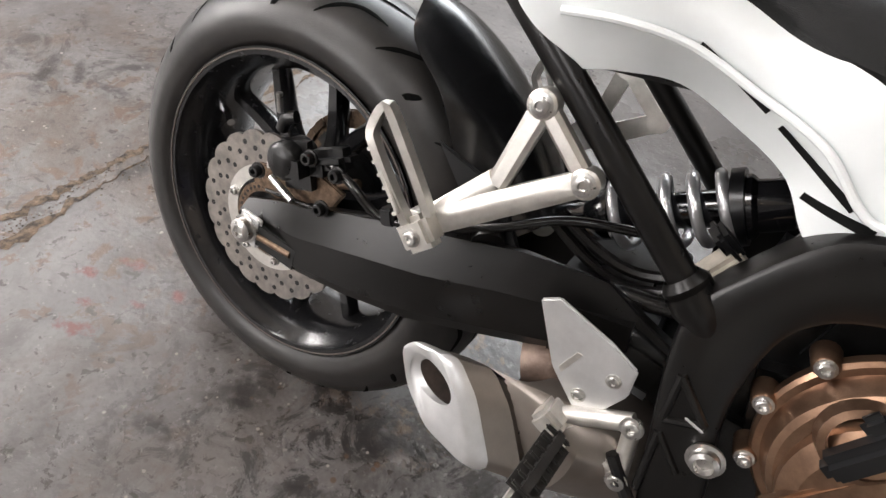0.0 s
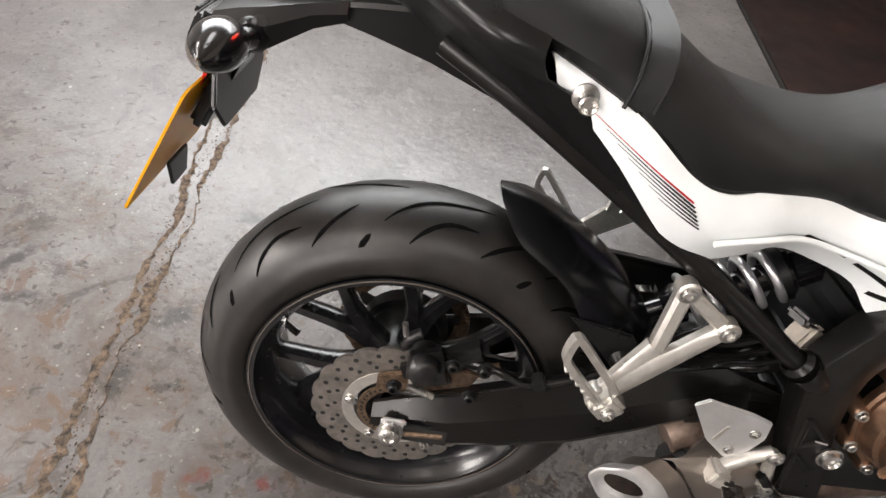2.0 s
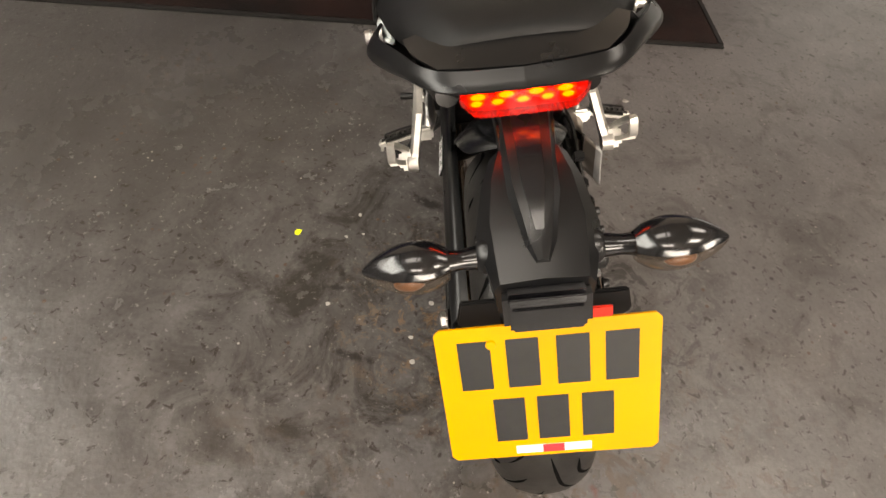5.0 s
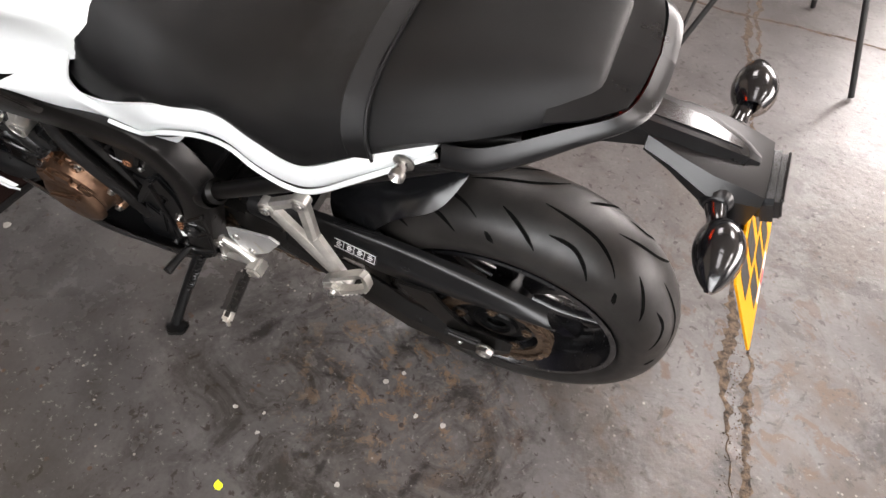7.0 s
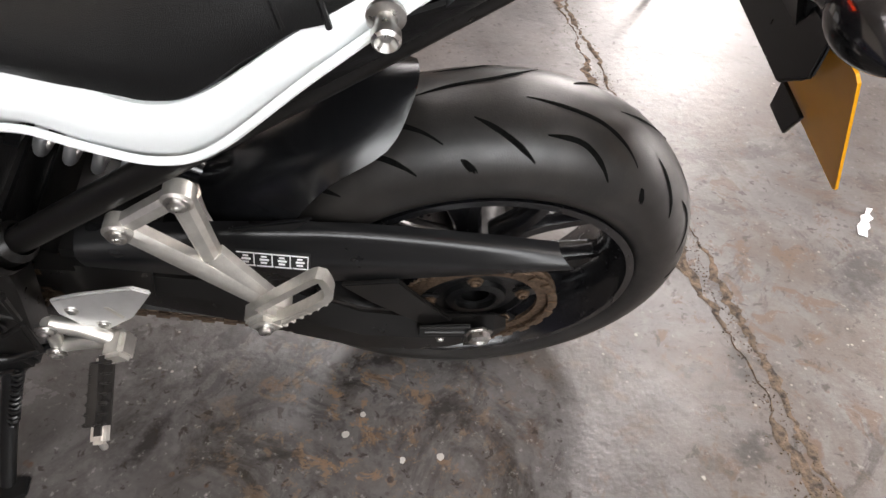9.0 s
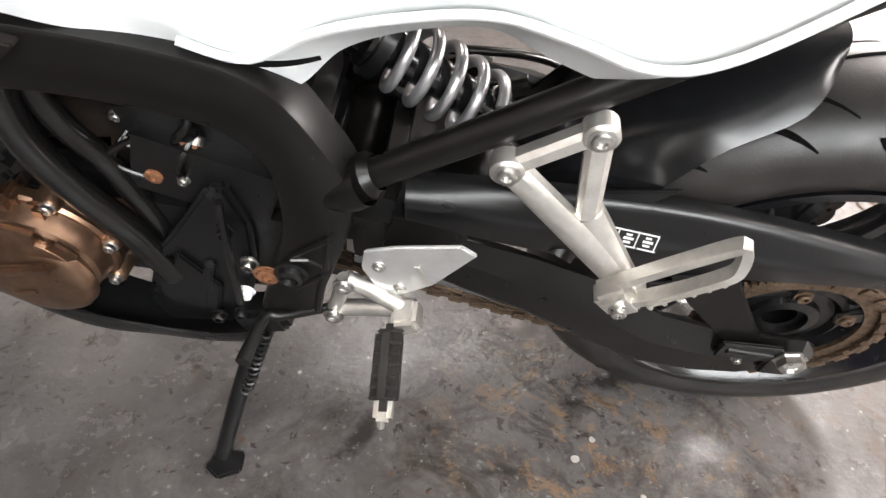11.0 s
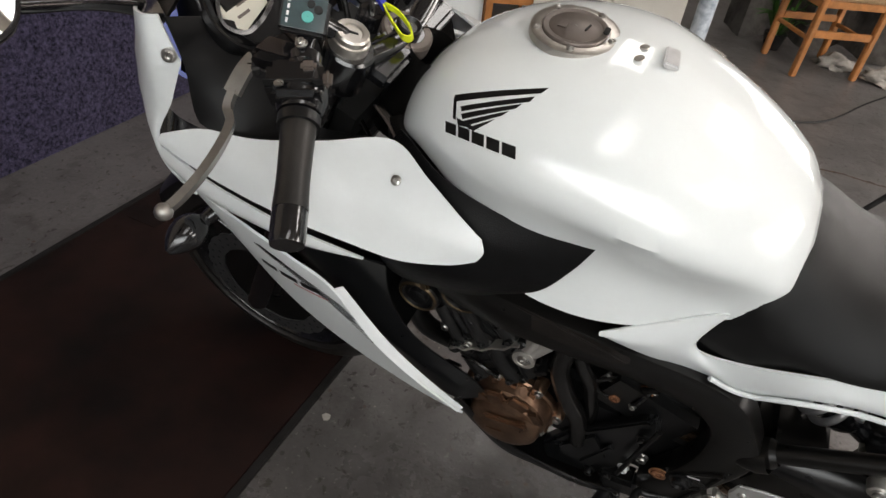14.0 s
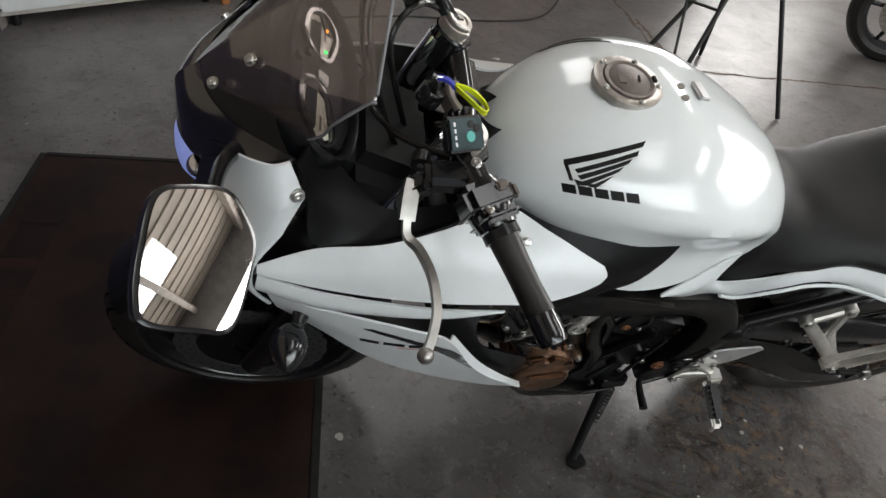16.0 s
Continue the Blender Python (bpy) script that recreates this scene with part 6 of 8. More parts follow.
for (x, z, mt) in ((0.645, 0.452, M_ENGINE), (0.650, 0.330, M_WPAINT), (0.668, 0.275, M_ENGINE), (0.700, 0.262, M_ENGINE), (0.632, 0.395, M_STEEL)):
    part("cover_bolt", bolt((x, 0.140, z), (0, 1, 0), 0.008, 0.010), mt, sc)
for (x, y, z, r, h) in ((0.669, 0.108, 0.538, 0.012, 0.006), (0.709, 0.118, 0.505, 0.009, 0.006), (0.603, 0.162, 0.408, 0.012, 0.005)):
    part("rusty_plug", bolt((x, y, z), (0, 1, 0), r, h), M_RUST, eng)
part("starter", lathe([(-0.06, 0.0005), (-0.06, 0.032), (0.055, 0.032), (0.065, 0.024), (0.065, 0.0005)], (0.690, 0.03, 0.575), "y", 24), M_ENGINE, eng)
for k in range(9):
    rn = random.Random(40 + k)
    x, y, z = rn.uniform(0.62, 0.75), rn.uniform(0.06, 0.11), rn.uniform(0.50, 0.60)
    part("casting_lug", block(rn.uniform(0.02, 0.045), 0.03, rn.uniform(0.015, 0.03), pose(x, y, z, 0, rn.uniform(0, 90), 0), 0.005), M_ENGINE, eng)
    part("small_bolt", bolt((x, y + 0.016, z), (0, 1, 0), 0.005, 0.006), M_STEEL, eng)
for k in range(7):
    rn = random.Random(90 + k)
    x0, z0 = rn.uniform(0.60, 0.74), rn.uniform(0.47, 0.62)
    part("small_hose", tube([(x0, 0.10, z0), (x0 + rn.uniform(-0.03, 0.05), 0.118 + rn.uniform(0, 0.01), z0 - 0.025), (x0 + rn.uniform(-0.04, 0.04), 0.112, z0 - 0.06), (x0 + rn.uniform(-0.06, 0.03), 0.09, z0 - 0.085)], rn.uniform(0.0028, 0.0055), 8), M_HOSE, eng)
    part("hose_clip", lathe([(-0.004, 0.0075), (0.004, 0.0075), (0.004, 0.004), (-0.004, 0.004)], (x0, 0.106, z0 - 0.008), (0.2, 0.6, -0.7), 12, True), M_STEEL, eng)
    part("cable_plug", block(0.016, 0.014, 0.012, pose(x0 + 0.01, 0.112, z0 - 0.045, rn.uniform(-30, 30), rn.uniform(0, 90), 0), 0.002), M_GLOSS, eng)
# big water hoses
for k, pth in enumerate(([(0.800, 0.115, 0.680), (0.799, 0.134, 0.630), (0.802, 0.140, 0.562), (0.781, 0.140, 0.492), (0.752, 0.138, 0.428), (0.738, 0.130, 0.340)], [(0.800, 0.100, 0.660), (0.786, 0.116, 0.606), (0.772, 0.120, 0.560), (0.752, 0.120, 0.522), (0.744, 0.118, 0.478), (0.734, 0.116, 0.425), (0.730, 0.110, 0.340)])):
    part("water_hose", tube(pth, 0.0165 - 0.004 * k, 14, 30), M_HOSE, eng, "black rubber water hose")
part("wiring", tube([(0.93, 0.11, 0.74), (0.83, 0.12, 0.66), (0.76, 0.11, 0.63), (0.69, 0.11, 0.60), (0.63, 0.11, 0.60)], 0.006, 8), M_HOSE, eng)
part("throttle_body", block(0.16, 0.22, 0.08, pose(0.82, 0, 0.70, 0, -10, 0), 0.02), M_ENGINE, eng)
# belly pan and exhaust collector under the engine
for s in (1, -1):
    bp = [[(0.955, 0.190, 0.428), (0.86, 0.175, 0.296), (0.77, 0.165, 0.250), (0.69, 0.16, 0.240), (0.640, 0.155, 0.250)], [(0.965, 0.175, 0.382), (0.87, 0.165, 0.248), (0.78, 0.150, 0.208), (0.69, 0.145, 0.200), (0.635, 0.14, 0.225)], [(0.96, 0.08, 0.34), (0.87, 0.08, 0.235), (0.78, 0.075, 0.19), (0.69, 0.07, 0.175), (0.63, 0.07, 0.195)]]
    b = panel(bp, 18, 10, 0.004)
    part("belly_pan", b if s > 0 else flip(b), M_BLACK, bike, "black plastic belly pan")
part("collector", tube([(0.98, 0, 0.42), (0.93, 0, 0.28), (0.78, -0.02, 0.235), (0.60, -0.05, 0.26), (0.50, -0.07, 0.32)], 0.045, 16), M_PIPE, bike, "heat-stained exhaust collector under the engine")
for k in range(4):
    y = -0.105 + 0.07 * k
    part("header_pipe", tube([(1.02, y, 0.62), (1.075, y, 0.56), (1.06, y * 0.9, 0.45), (0.98, y * 0.5, 0.36), (0.93, y * 0.4, 0.30)], 0.019, 12), M_ENGINE, bike, "blackened steel exhaust header pipe")
part("radiator", block(0.035, 0.34, 0.27, pose(1.125, 0, 0.64, 0, 20, 0), 0.008), M_ENGINE, bike, "black finned radiator")

# side stand
ss = part("side_stand", tube([(0.648, 0.135, 0.245), (0.680, 0.205, 0.160), (0.705, 0.268, 0.078)], [0.015, 0.012, 0.011], 12), M_ENGINE, bike, "black steel side stand, folded out")
foot = slab([(0.676, 0.268), (0.716, 0.268), (0.724, 0.298), (0.702, 0.312), (0.672, 0.298)], 0.0015, 0.010, 0.003, "xy")
foot.transform(pose(0, 0, -0.0068, -12.962, 0, 0).inverted())
part("stand_foot", foot, M_ENGINE, ss)
part("stand_bracket", block(0.07, 0.04, 0.05, pose(0.645, 0.130, 0.262, 0, 15, 0), 0.008), M_ENGINE, ss)
sp = [(0.640 + 0.007 * math.cos(i * 0.8) + 0.0003 * i, 0.150 + 0.007 * math.sin(i * 0.8) + 0.0006 * i, 0.245 - 0.0008 * i) for i in range(90)]
part("stand_spring", tube(sp, 0.0026, 6, 200), M_ENGINE, ss)

# ---- bodywork ----
def both(name, bm, material, parent, label=""):
    b2 = flip(bm)
    a = part(name, bm, material, parent, label)
    b = part(name, b2, material, parent, label)
    return a, b


def half_loft(stations, n=14, cap=True):
    """A body symmetrical about the middle: stations of x and half-section points (y, z) from the top middle down."""
    rings = []
    for x, half in stations:
        pts = spline([(x, y, z) for y, z in half], n)
        rings.append([Vector(p) for p in pts] + [Vector((p[0], -p[1], p[2])) for p in pts[:0:-1]])
    cols = [spline([r[i] for r in rings], 6 * len(rings)) for i in range(len(rings[0]))]
    return loft([[c[j] for c in cols] for j in range(6 * len(rings))], cap)


tank = part("fuel_tank", half_loft([
    (1.115, [(0, 0.880), (0.020, 0.878), (0.032, 0.872), (0.035, 0.866), (0.030, 0.860), (0.02, 0.857), (0.01, 0.856)]),
    (1.090, [(0, 0.940), (0.040, 0.934), (0.068, 0.918), (0.084, 0.895), (0.076, 0.876), (0.060, 0.866), (0.04, 0.86)]),
    (1.040, [(0, 0.990), (0.060, 0.983), (0.100, 0.962), (0.124, 0.932), (0.120, 0.895), (0.106, 0.872), (0.085, 0.855)]),
    (0.970, [(0, 1.021), (0.075, 1.014), (0.130, 0.990), (0.162, 0.950), (0.160, 0.908), (0.150, 0.86), (0.14, 0.82)]),
    (0.890, [(0, 1.033), (0.085, 1.026), (0.146, 1.000), (0.187, 0.955), (0.182, 0.913), (0.177, 0.855), (0.188, 0.790)]),
    (0.810, [(0, 1.031), (0.085, 1.022), (0.146, 0.992), (0.190, 0.945), (0.179, 0.901), (0.172, 0.845), (0.184, 0.765)]),
    (0.730, [(0, 1.001), (0.080, 0.992), (0.135, 0.962), (0.176, 0.918), (0.163, 0.876), (0.153, 0.830), (0.164, 0.762)]),
    (0.660, [(0, 0.966), (0.072, 0.957), (0.118, 0.932), (0.152, 0.893), (0.143, 0.856), (0.136, 0.822), (0.138, 0.785)]),
    (0.605, [(0, 0.930), (0.060, 0.921), (0.098, 0.900), (0.124, 0.868), (0.125, 0.845), (0.124, 0.82), (0.122, 0.80)]),
    (0.578, [(0, 0.895), (0.050, 0.887), (0.078, 0.870), (0.100, 0.850), (0.102, 0.832), (0.100, 0.815), (0.098, 0.80)]),
], 22), M_WHITE, bike, "glossy white fuel tank")
tank_up = Vector((-0.06, 0, 1)).normalized()
cap_c = Vector((0.904, 0, 1.0352))
cap_ob = part("fuel_cap", lathe([(0, 0.030), (0.0035, 0.031), (0.0045, 0.034), (0.0045, 0.0375), (0.003, 0.0385), (-0.001, 0.0385)], cap_c, tank_up, 48), M_CAP, tank, "grey locking fuel cap")
part("cap_face", lathe([(0.0035, 0.031), (0.005, 0.0285), (0.0055, 0.0005)], cap_c, tank_up, 40), M_CAP, cap_ob)
part("cap_ring", lathe([(-0.008, 0.0525), (0.0008, 0.0520), (0.0018, 0.050), (0.0018, 0.040), (0.0, 0.0385)], cap_c, tank_up, 56), M_CAPRING, tank, "bolted metal ring round the cap")
for k in range(5):
    a = 0.5 + k * 2 * math.pi / 5
    part("cap_screw", bolt(cap_c + Vector((0.0455 * math.cos(a), 0.0455 * math.sin(a), 0.003 + 0.003 * math.cos(a))), tank_up, 0.0032, 0.002), M_STEEL, cap_ob)
part("key_slot", block(0.014, 0.0025, 0.002, Matrix.Translation(cap_c + tank_up * 0.0058 + Vector((-0.014, 0, 0))) @ pose(0, 0, 0, 0, 0, 80), 0.0005), M_DARK, cap_ob)
part("key_cover", block(0.012, 0.018, 0.003, Matrix.Translation(cap_c + tank_up * 0.0058 + Vector((0.014, 0.004, 0))), 0.001), M_CAP, cap_ob)
part("cap_hinge", block(0.006, 0.012, 0.004, Matrix.Translation(cap_c + tank_up * 0.005 + Vector((-0.036, 0, 0.002))), 0.001), M_DARK, cap_ob)
part("tank_clip", block(0.017, 0.036, 0.006, pose(0.791, 0.004, 1.031, 0, -14, 8), 0.0015), M_SATIN, tank, "small brushed metal clip stuck on the tank")
for k in range(2):
    part("round_badge", lathe([(0, 0.006), (0.0015, 0.0055), (0.0015, 0.0003)], (0.823, 0.014 - 0.024 * k + 0.01, 1.0335), (0.15, 0, 1), 14), M_CAPRING, tank)

# tank flank marks, laid on the surface: a swept wing of bars and a word bar
FLANK_N, FLANK_UP = Vector((0, 0.75, 0.66)).normalized(), Vector((0, -0.66, 0.75)).normalized()


def on_tank(a, b, s):
    """The tank's upper flank at a (along the machine) and b (up the flank) on side s, a hair proud."""
    o = Vector((a, 0.15, 0.98)) + FLANK_UP * b + FLANK_N * 0.3
    hit, p, nrm, _ = tank.ray_cast(Vector((o.x, o.y * s, o.z)), Vector((0, -FLANK_N.y * s, -FLANK_N.z)))
    return p + nrm * 0.0006


def tank_strip(pts, s, n=10):
    """A flat mark on the flank between an upper and a lower edge, each two (a, b) points."""
    (a0, b0), (a1, b1), (c0, d0), (c1, d1) = pts
    rows = []
    for i in range(n):
        f = i / (n - 1)
        rows.append([on_tank(a0 + (a1 - a0) * f, b0 + (b1 - b0) * f, s), on_tank(c0 + (c1 - c0) * f, d0 + (d1 - d0) * f, s)])
    bm = bmesh.new()
    grid_faces(bm, rows)
    bmesh.ops.solidify(bm, geom=bm.faces[:], thickness=0.0003)
    bmesh.ops.recalc_face_normals(bm, faces=bm.faces)
    return bm


WING = (((1.004, 0.030), (0.898, 0.063), (0.998, 0.023), (0.903, 0.055)), ((0.990, 0.019), (0.908, 0.050), (0.986, 0.014), (0.911, 0.043)),
        ((0.986, 0.011), (0.918, 0.039), (0.981, 0.006), (0.923, 0.032)), ((0.980, 0.004), (0.929, 0.028), (0.975, -0.001), (0.935, 0.021)),
        ((0.972, -0.002), (0.941, 0.016), (0.962, -0.003), (0.948, 0.009)), ((1.004, 0.028), (0.995, 0.004), (0.999, 0.027), (0.990, 0.003)),
        ((0.990, 0.006), (0.960, 0.001), (0.985, -0.002), (0.955, 0.0)))
for s in (1, -1):
    for q in WING:
        part("wing_mark", tank_strip(q, s), M_INK, tank, "black swept wing mark")
    for k in range(5):
        f0, f1 = k / 5 + 0.015, (k + 1) / 5 - 0.015
        part("word_bar", tank_strip(((1.006 - 0.100 * f0, -0.001 - 0.005 * f0), (1.006 - 0.100 * f1, -0.001 - 0.005 * f1), (1.002 - 0.100 * f0, -0.013 - 0.006 * f0), (1.002 - 0.100 * f1, -0.013 - 0.006 * f1)), s, 4), M_INK, tank, "short plain black bar under the wing")

# seats
part("rider_seat", half_loft([
    (0.662, [(0, 0.795), (0.050, 0.792), (0.090, 0.784), (0.112, 0.773), (0.125, 0.763), (0.127, 0.753)]),
    (0.651, [(0, 0.806), (0.050, 0.802), (0.090, 0.793), (0.115, 0.780), (0.131, 0.767), (0.134, 0.745)]),
    (0.632, [(0, 0.850), (0.050, 0.842), (0.085, 0.828), (0.112, 0.808), (0.132, 0.784), (0.138, 0.738)]),
    (0.604, [(0, 0.895), (0.050, 0.886), (0.088, 0.870), (0.112, 0.850), (0.132, 0.818), (0.140, 0.736)]),
    (0.568, [(0, 0.888), (0.058, 0.880), (0.096, 0.860), (0.121, 0.826), (0.139, 0.782), (0.139, 0.742)]),
    (0.490, [(0, 0.842), (0.066, 0.837), (0.108, 0.818), (0.132, 0.795), (0.142, 0.772), (0.125, 0.755)]),
    (0.410, [(0, 0.828), (0.074, 0.827), (0.115, 0.817), (0.134, 0.800), (0.137, 0.784), (0.12, 0.766)]),
    (0.330, [(0, 0.838), (0.086, 0.838), (0.135, 0.828), (0.155, 0.812), (0.159, 0.788), (0.14, 0.772)]),
    (0.260, [(0, 0.874), (0.090, 0.872), (0.146, 0.852), (0.170, 0.815), (0.172, 0.786), (0.15, 0.775)]),
    (0.205, [(0, 0.905), (0.086, 0.902), (0.138, 0.884), (0.168, 0.848), (0.171, 0.822), (0.15, 0.808)]),
    (0.170, [(0, 0.918), (0.083, 0.915), (0.132, 0.898), (0.168, 0.862), (0.168, 0.842), (0.15, 0.83)]),
], 18), M_SEAT, bike, "black textured vinyl rider's seat")
pil = part("pillion_seat", half_loft([
    (0.166, [(0, 0.919), (0.083, 0.916), (0.132, 0.899), (0.167, 0.863), (0.167, 0.843), (0.15, 0.83)]),
    (0.110, [(0, 0.938), (0.080, 0.935), (0.125, 0.918), (0.154, 0.888), (0.154, 0.870), (0.13, 0.86)]),
    (0.040, [(0, 0.951), (0.075, 0.949), (0.112, 0.934), (0.136, 0.908), (0.136, 0.895), (0.11, 0.885)]),
    (-0.020, [(0, 0.958), (0.064, 0.956), (0.092, 0.944), (0.110, 0.925), (0.110, 0.912), (0.09, 0.90)]),
    (-0.058, [(0, 0.955), (0.052, 0.953), (0.072, 0.944), (0.084, 0.930), (0.084, 0.918), (0.07, 0.91)]),
    (-0.066, [(0, 0.945), (0.046, 0.944), (0.064, 0.938), (0.074, 0.928), (0.074, 0.920), (0.06, 0.914)]),
], 18), M_SEAT, bike, "black vinyl pillion seat with a strap")
part("seat_strap", ribbon([(0.165, -0.170, 0.848), (0.172, -0.162, 0.880), (0.178, -0.120, 0.908), (0.180, 0, 0.921), (0.178, 0.120, 0.908), (0.172, 0.162, 0.880), (0.165, 0.170, 0.848)], 0.030, 0.003, (1, 0, 0.3), 40), M_SEAT, pil, "black webbing grab strap")

for dx in (-0.014, 0.014):
    part("strap_seam", tube([(0.165 + dx, -0.171, 0.848), (0.172 + dx, -0.163, 0.882), (0.178 + dx, -0.120, 0.910), (0.180 + dx, 0, 0.923), (0.178 + dx, 0.120, 0.910), (0.172 + dx, 0.163, 0.882), (0.165 + dx, 0.171, 0.848)], 0.0022, 6, 40), M_SEAT, pil)

# white side covers under the seat
cover_rails = [
    [(0.764, 0.180, 0.746), (0.700, 0.158, 0.777), (0.632, 0.132, 0.806), (0.652, 0.139, 0.760), (0.638, 0.143, 0.731), (0.588, 0.145, 0.738), (0.520, 0.146, 0.765), (0.450, 0.130, 0.772), (0.390, 0.136, 0.785), (0.335, 0.154, 0.788), (0.285, 0.168, 0.781), (0.240, 0.172, 0.795), (0.170, 0.167, 0.843), (0.078, 0.130, 0.882)],
    [(0.763, 0.183, 0.742), (0.700, 0.168, 0.741), (0.668, 0.156, 0.742), (0.648, 0.152, 0.724), (0.616, 0.148, 0.706), (0.570, 0.142, 0.690), (0.513, 0.148, 0.724), (0.450, 0.142, 0.738), (0.392, 0.150, 0.750), (0.340, 0.166, 0.748), (0.292, 0.171, 0.737), (0.245, 0.174, 0.754), (0.168, 0.173, 0.822), (0.083, 0.143, 0.871)],
    [(0.762, 0.179, 0.738), (0.700, 0.160, 0.706), (0.668, 0.150, 0.696), (0.636, 0.140, 0.682), (0.600, 0.130, 0.664), (0.551, 0.119, 0.634), (0.505, 0.112, 0.672), (0.450, 0.106, 0.690), (0.395, 0.115, 0.703), (0.345, 0.134, 0.694), (0.300, 0.132, 0.680), (0.250, 0.140, 0.706), (0.165, 0.152, 0.790), (0.090, 0.146, 0.852)],
]
def skin(ob, s, x, z, lift=0.0006):
    hit, p, nrm, _ = ob.ray_cast(Vector((x, 0.7 * s, z)), Vector((0, -s, 0)))
    return p + Vector((0, s * lift, 0)) if hit else None


def decal(ob, a, b, w0, w1, s, n=8, lift=0.0006):
    """A thin stripe laid on a panel from a to b (x and z)."""
    rows = []
    d = (Vector(b) - Vector(a)).normalized()
    q = Vector((-d.y, d.x))
    for i in range(n):
        c = Vector(a).lerp(Vector(b), i / (n - 1))
        w = w0 + (w1 - w0) * i / (n - 1)
        pr = [skin(ob, s, c.x + q.x * k * w / 2, c.y + q.y * k * w / 2, lift) for k in (-1, 1)]
        if None not in pr:
            rows.append(pr)
    if len(rows) < 2:
        return None
    bm = bmesh.new()
    grid_faces(bm, rows)
    bmesh.ops.solidify(bm, geom=bm.faces[:], thickness=0.0003)
    bmesh.ops.recalc_face_normals(bm, faces=bm.faces)
    return bm


crease = [(x, y + 0.0012, z) for x, y, z in cover_rails[1][4:]]
covers = both("side_cover", upanel(cover_rails, 84, 16, 0.004), M_WHITE2, bike, "white plastic side cover under the seat")
for s, cv in ((1, covers[0]), (-1, covers[1])):
    part("cover_crease", tube([(x, y * s, z - 0.012) for x, y, z in crease if s > 0 or x > 0.28], 0.0036, 8, 60), M_WHITE2, cv)
    for a, b, w in (((0.397, 0.741), (0.466, 0.716), 0.007), ((0.479, 0.709), (0.556, 0.679), 0.007), ((0.522, 0.668), (0.578, 0.669), 0.010))[2 if s > 0 else 0:]:
        dd = decal(cv, a, b, w * 0.7, w, s, 8, 0.0008)
        if dd:
            part("vent_slot", dd, M_DARK, cv)
    if s < 0:
        for k in range(7):
            dd = decal(cv, (0.131 + 0.0145 * k, 0.834 - 0.0118 * k), (0.250 + 0.0032 * k, 0.769 - 0.0050 * k), 0.0007, 0.0022, s, 12)
            if dd:
                part("stripe", dd, M_RED if k == 0 else M_INK, cv)
    part("cover_screw", lathe([(0, 0.013), (0.003, 0.013), (0.005, 0.0075), (0.014, 0.007), (0.016, 0.0095), (0.023, 0.0095), (0.025, 0.0075), (0.020, 0.004), (0.020, 0.0003)], (0.117, 0.158 * s, 0.848), (0, s, -0.05), 20), M_STEEL, cv, "steel luggage hook bolt")
    if s > 0:
        part("cover_screw", bolt((0.296, 0.1605, 0.741), (0, 1, -0.1), 0.008, 0.003), M_ENGINE, cv)

# tail cowl, undertail, tail lamp
tail_l = upanel([
    [(0.074, 0.152, 0.893), (0.026, 0.152, 0.908), (-0.040, 0.123, 0.931), (-0.096, 0.082, 0.942), (-0.108, 0.0, 0.944)],
    [(0.070, 0.166, 0.876), (0.018, 0.166, 0.890), (-0.058, 0.127, 0.918), (-0.116, 0.078, 0.930), (-0.126, 0.0, 0.933)],
    [(0.080, 0.156, 0.852), (0.018, 0.154, 0.872), (-0.050, 0.112, 0.898), (-0.094, 0.062, 0.916), (-0.104, 0.0, 0.919)],
], 30, 10, 0.004)
both("tail_cowl", tail_l, M_BLACK, bike, "satin black tail cowl")
both("tail_deck", upanel([
    [(-0.020, 0.0, 0.948), (-0.070, 0.0, 0.947), (-0.106, 0.0, 0.9445)],
    [(-0.020, 0.060, 0.946), (-0.068, 0.056, 0.945), (-0.101, 0.050, 0.9440)],
    [(-0.020, 0.118, 0.929), (-0.058, 0.106, 0.936), (-0.094, 0.081, 0.9420)],
], 12, 8, 0.003), M_BLACK, bike, "satin black deck behind the pillion seat")
under = upanel([
    [(0.190, 0.158, 0.815), (0.086, 0.156, 0.852), (0.018, 0.148, 0.874), (-0.050, 0.108, 0.899), (-0.092, 0.060, 0.914)],
    [(0.215, 0.145, 0.760), (0.110, 0.138, 0.806), (0.030, 0.115, 0.842), (-0.045, 0.080, 0.872), (-0.085, 0.050, 0.892)],
    [(0.235, 0.125, 0.715), (0.150, 0.100, 0.755), (0.050, 0.070, 0.805), (-0.030, 0.045, 0.845), (-0.075, 0.030, 0.868)],
    [(0.235, 0.0, 0.710), (0.150, 0.0, 0.745), (0.050, 0.0, 0.795), (-0.030, 0.0, 0.838), (-0.070, 0.0, 0.862)],
], 24, 16, 0.004)
both("undertail", under, M_BLACKT, bike, "black plastic undertail tray")
LAMP = [(-0.045, 0.925), (0.045, 0.925), (0.065, 0.921), (0.064, 0.910), (0.055, 0.899), (0.040, 0.896), (-0.040, 0.896), (-0.055, 0.899), (-0.064, 0.910), (-0.065, 0.921)]
tl = part("tail_lamp", loft([[Vector((-0.080 - 0.024 * k, y * (1 - 0.04 * k), z - 0.003 * k)) for y, z in LAMP] for k in (0, 0.6, 1)]), M_LEDBASE, bike, "lit red LED tail lamp")
part("lens", loft([[Vector((-0.1095 - 0.006 * k, y * (0.98 - 0.07 * k), z - 0.003)) for y, z in LAMP] for k in (0, 1)]), M_REDLENS, tl)
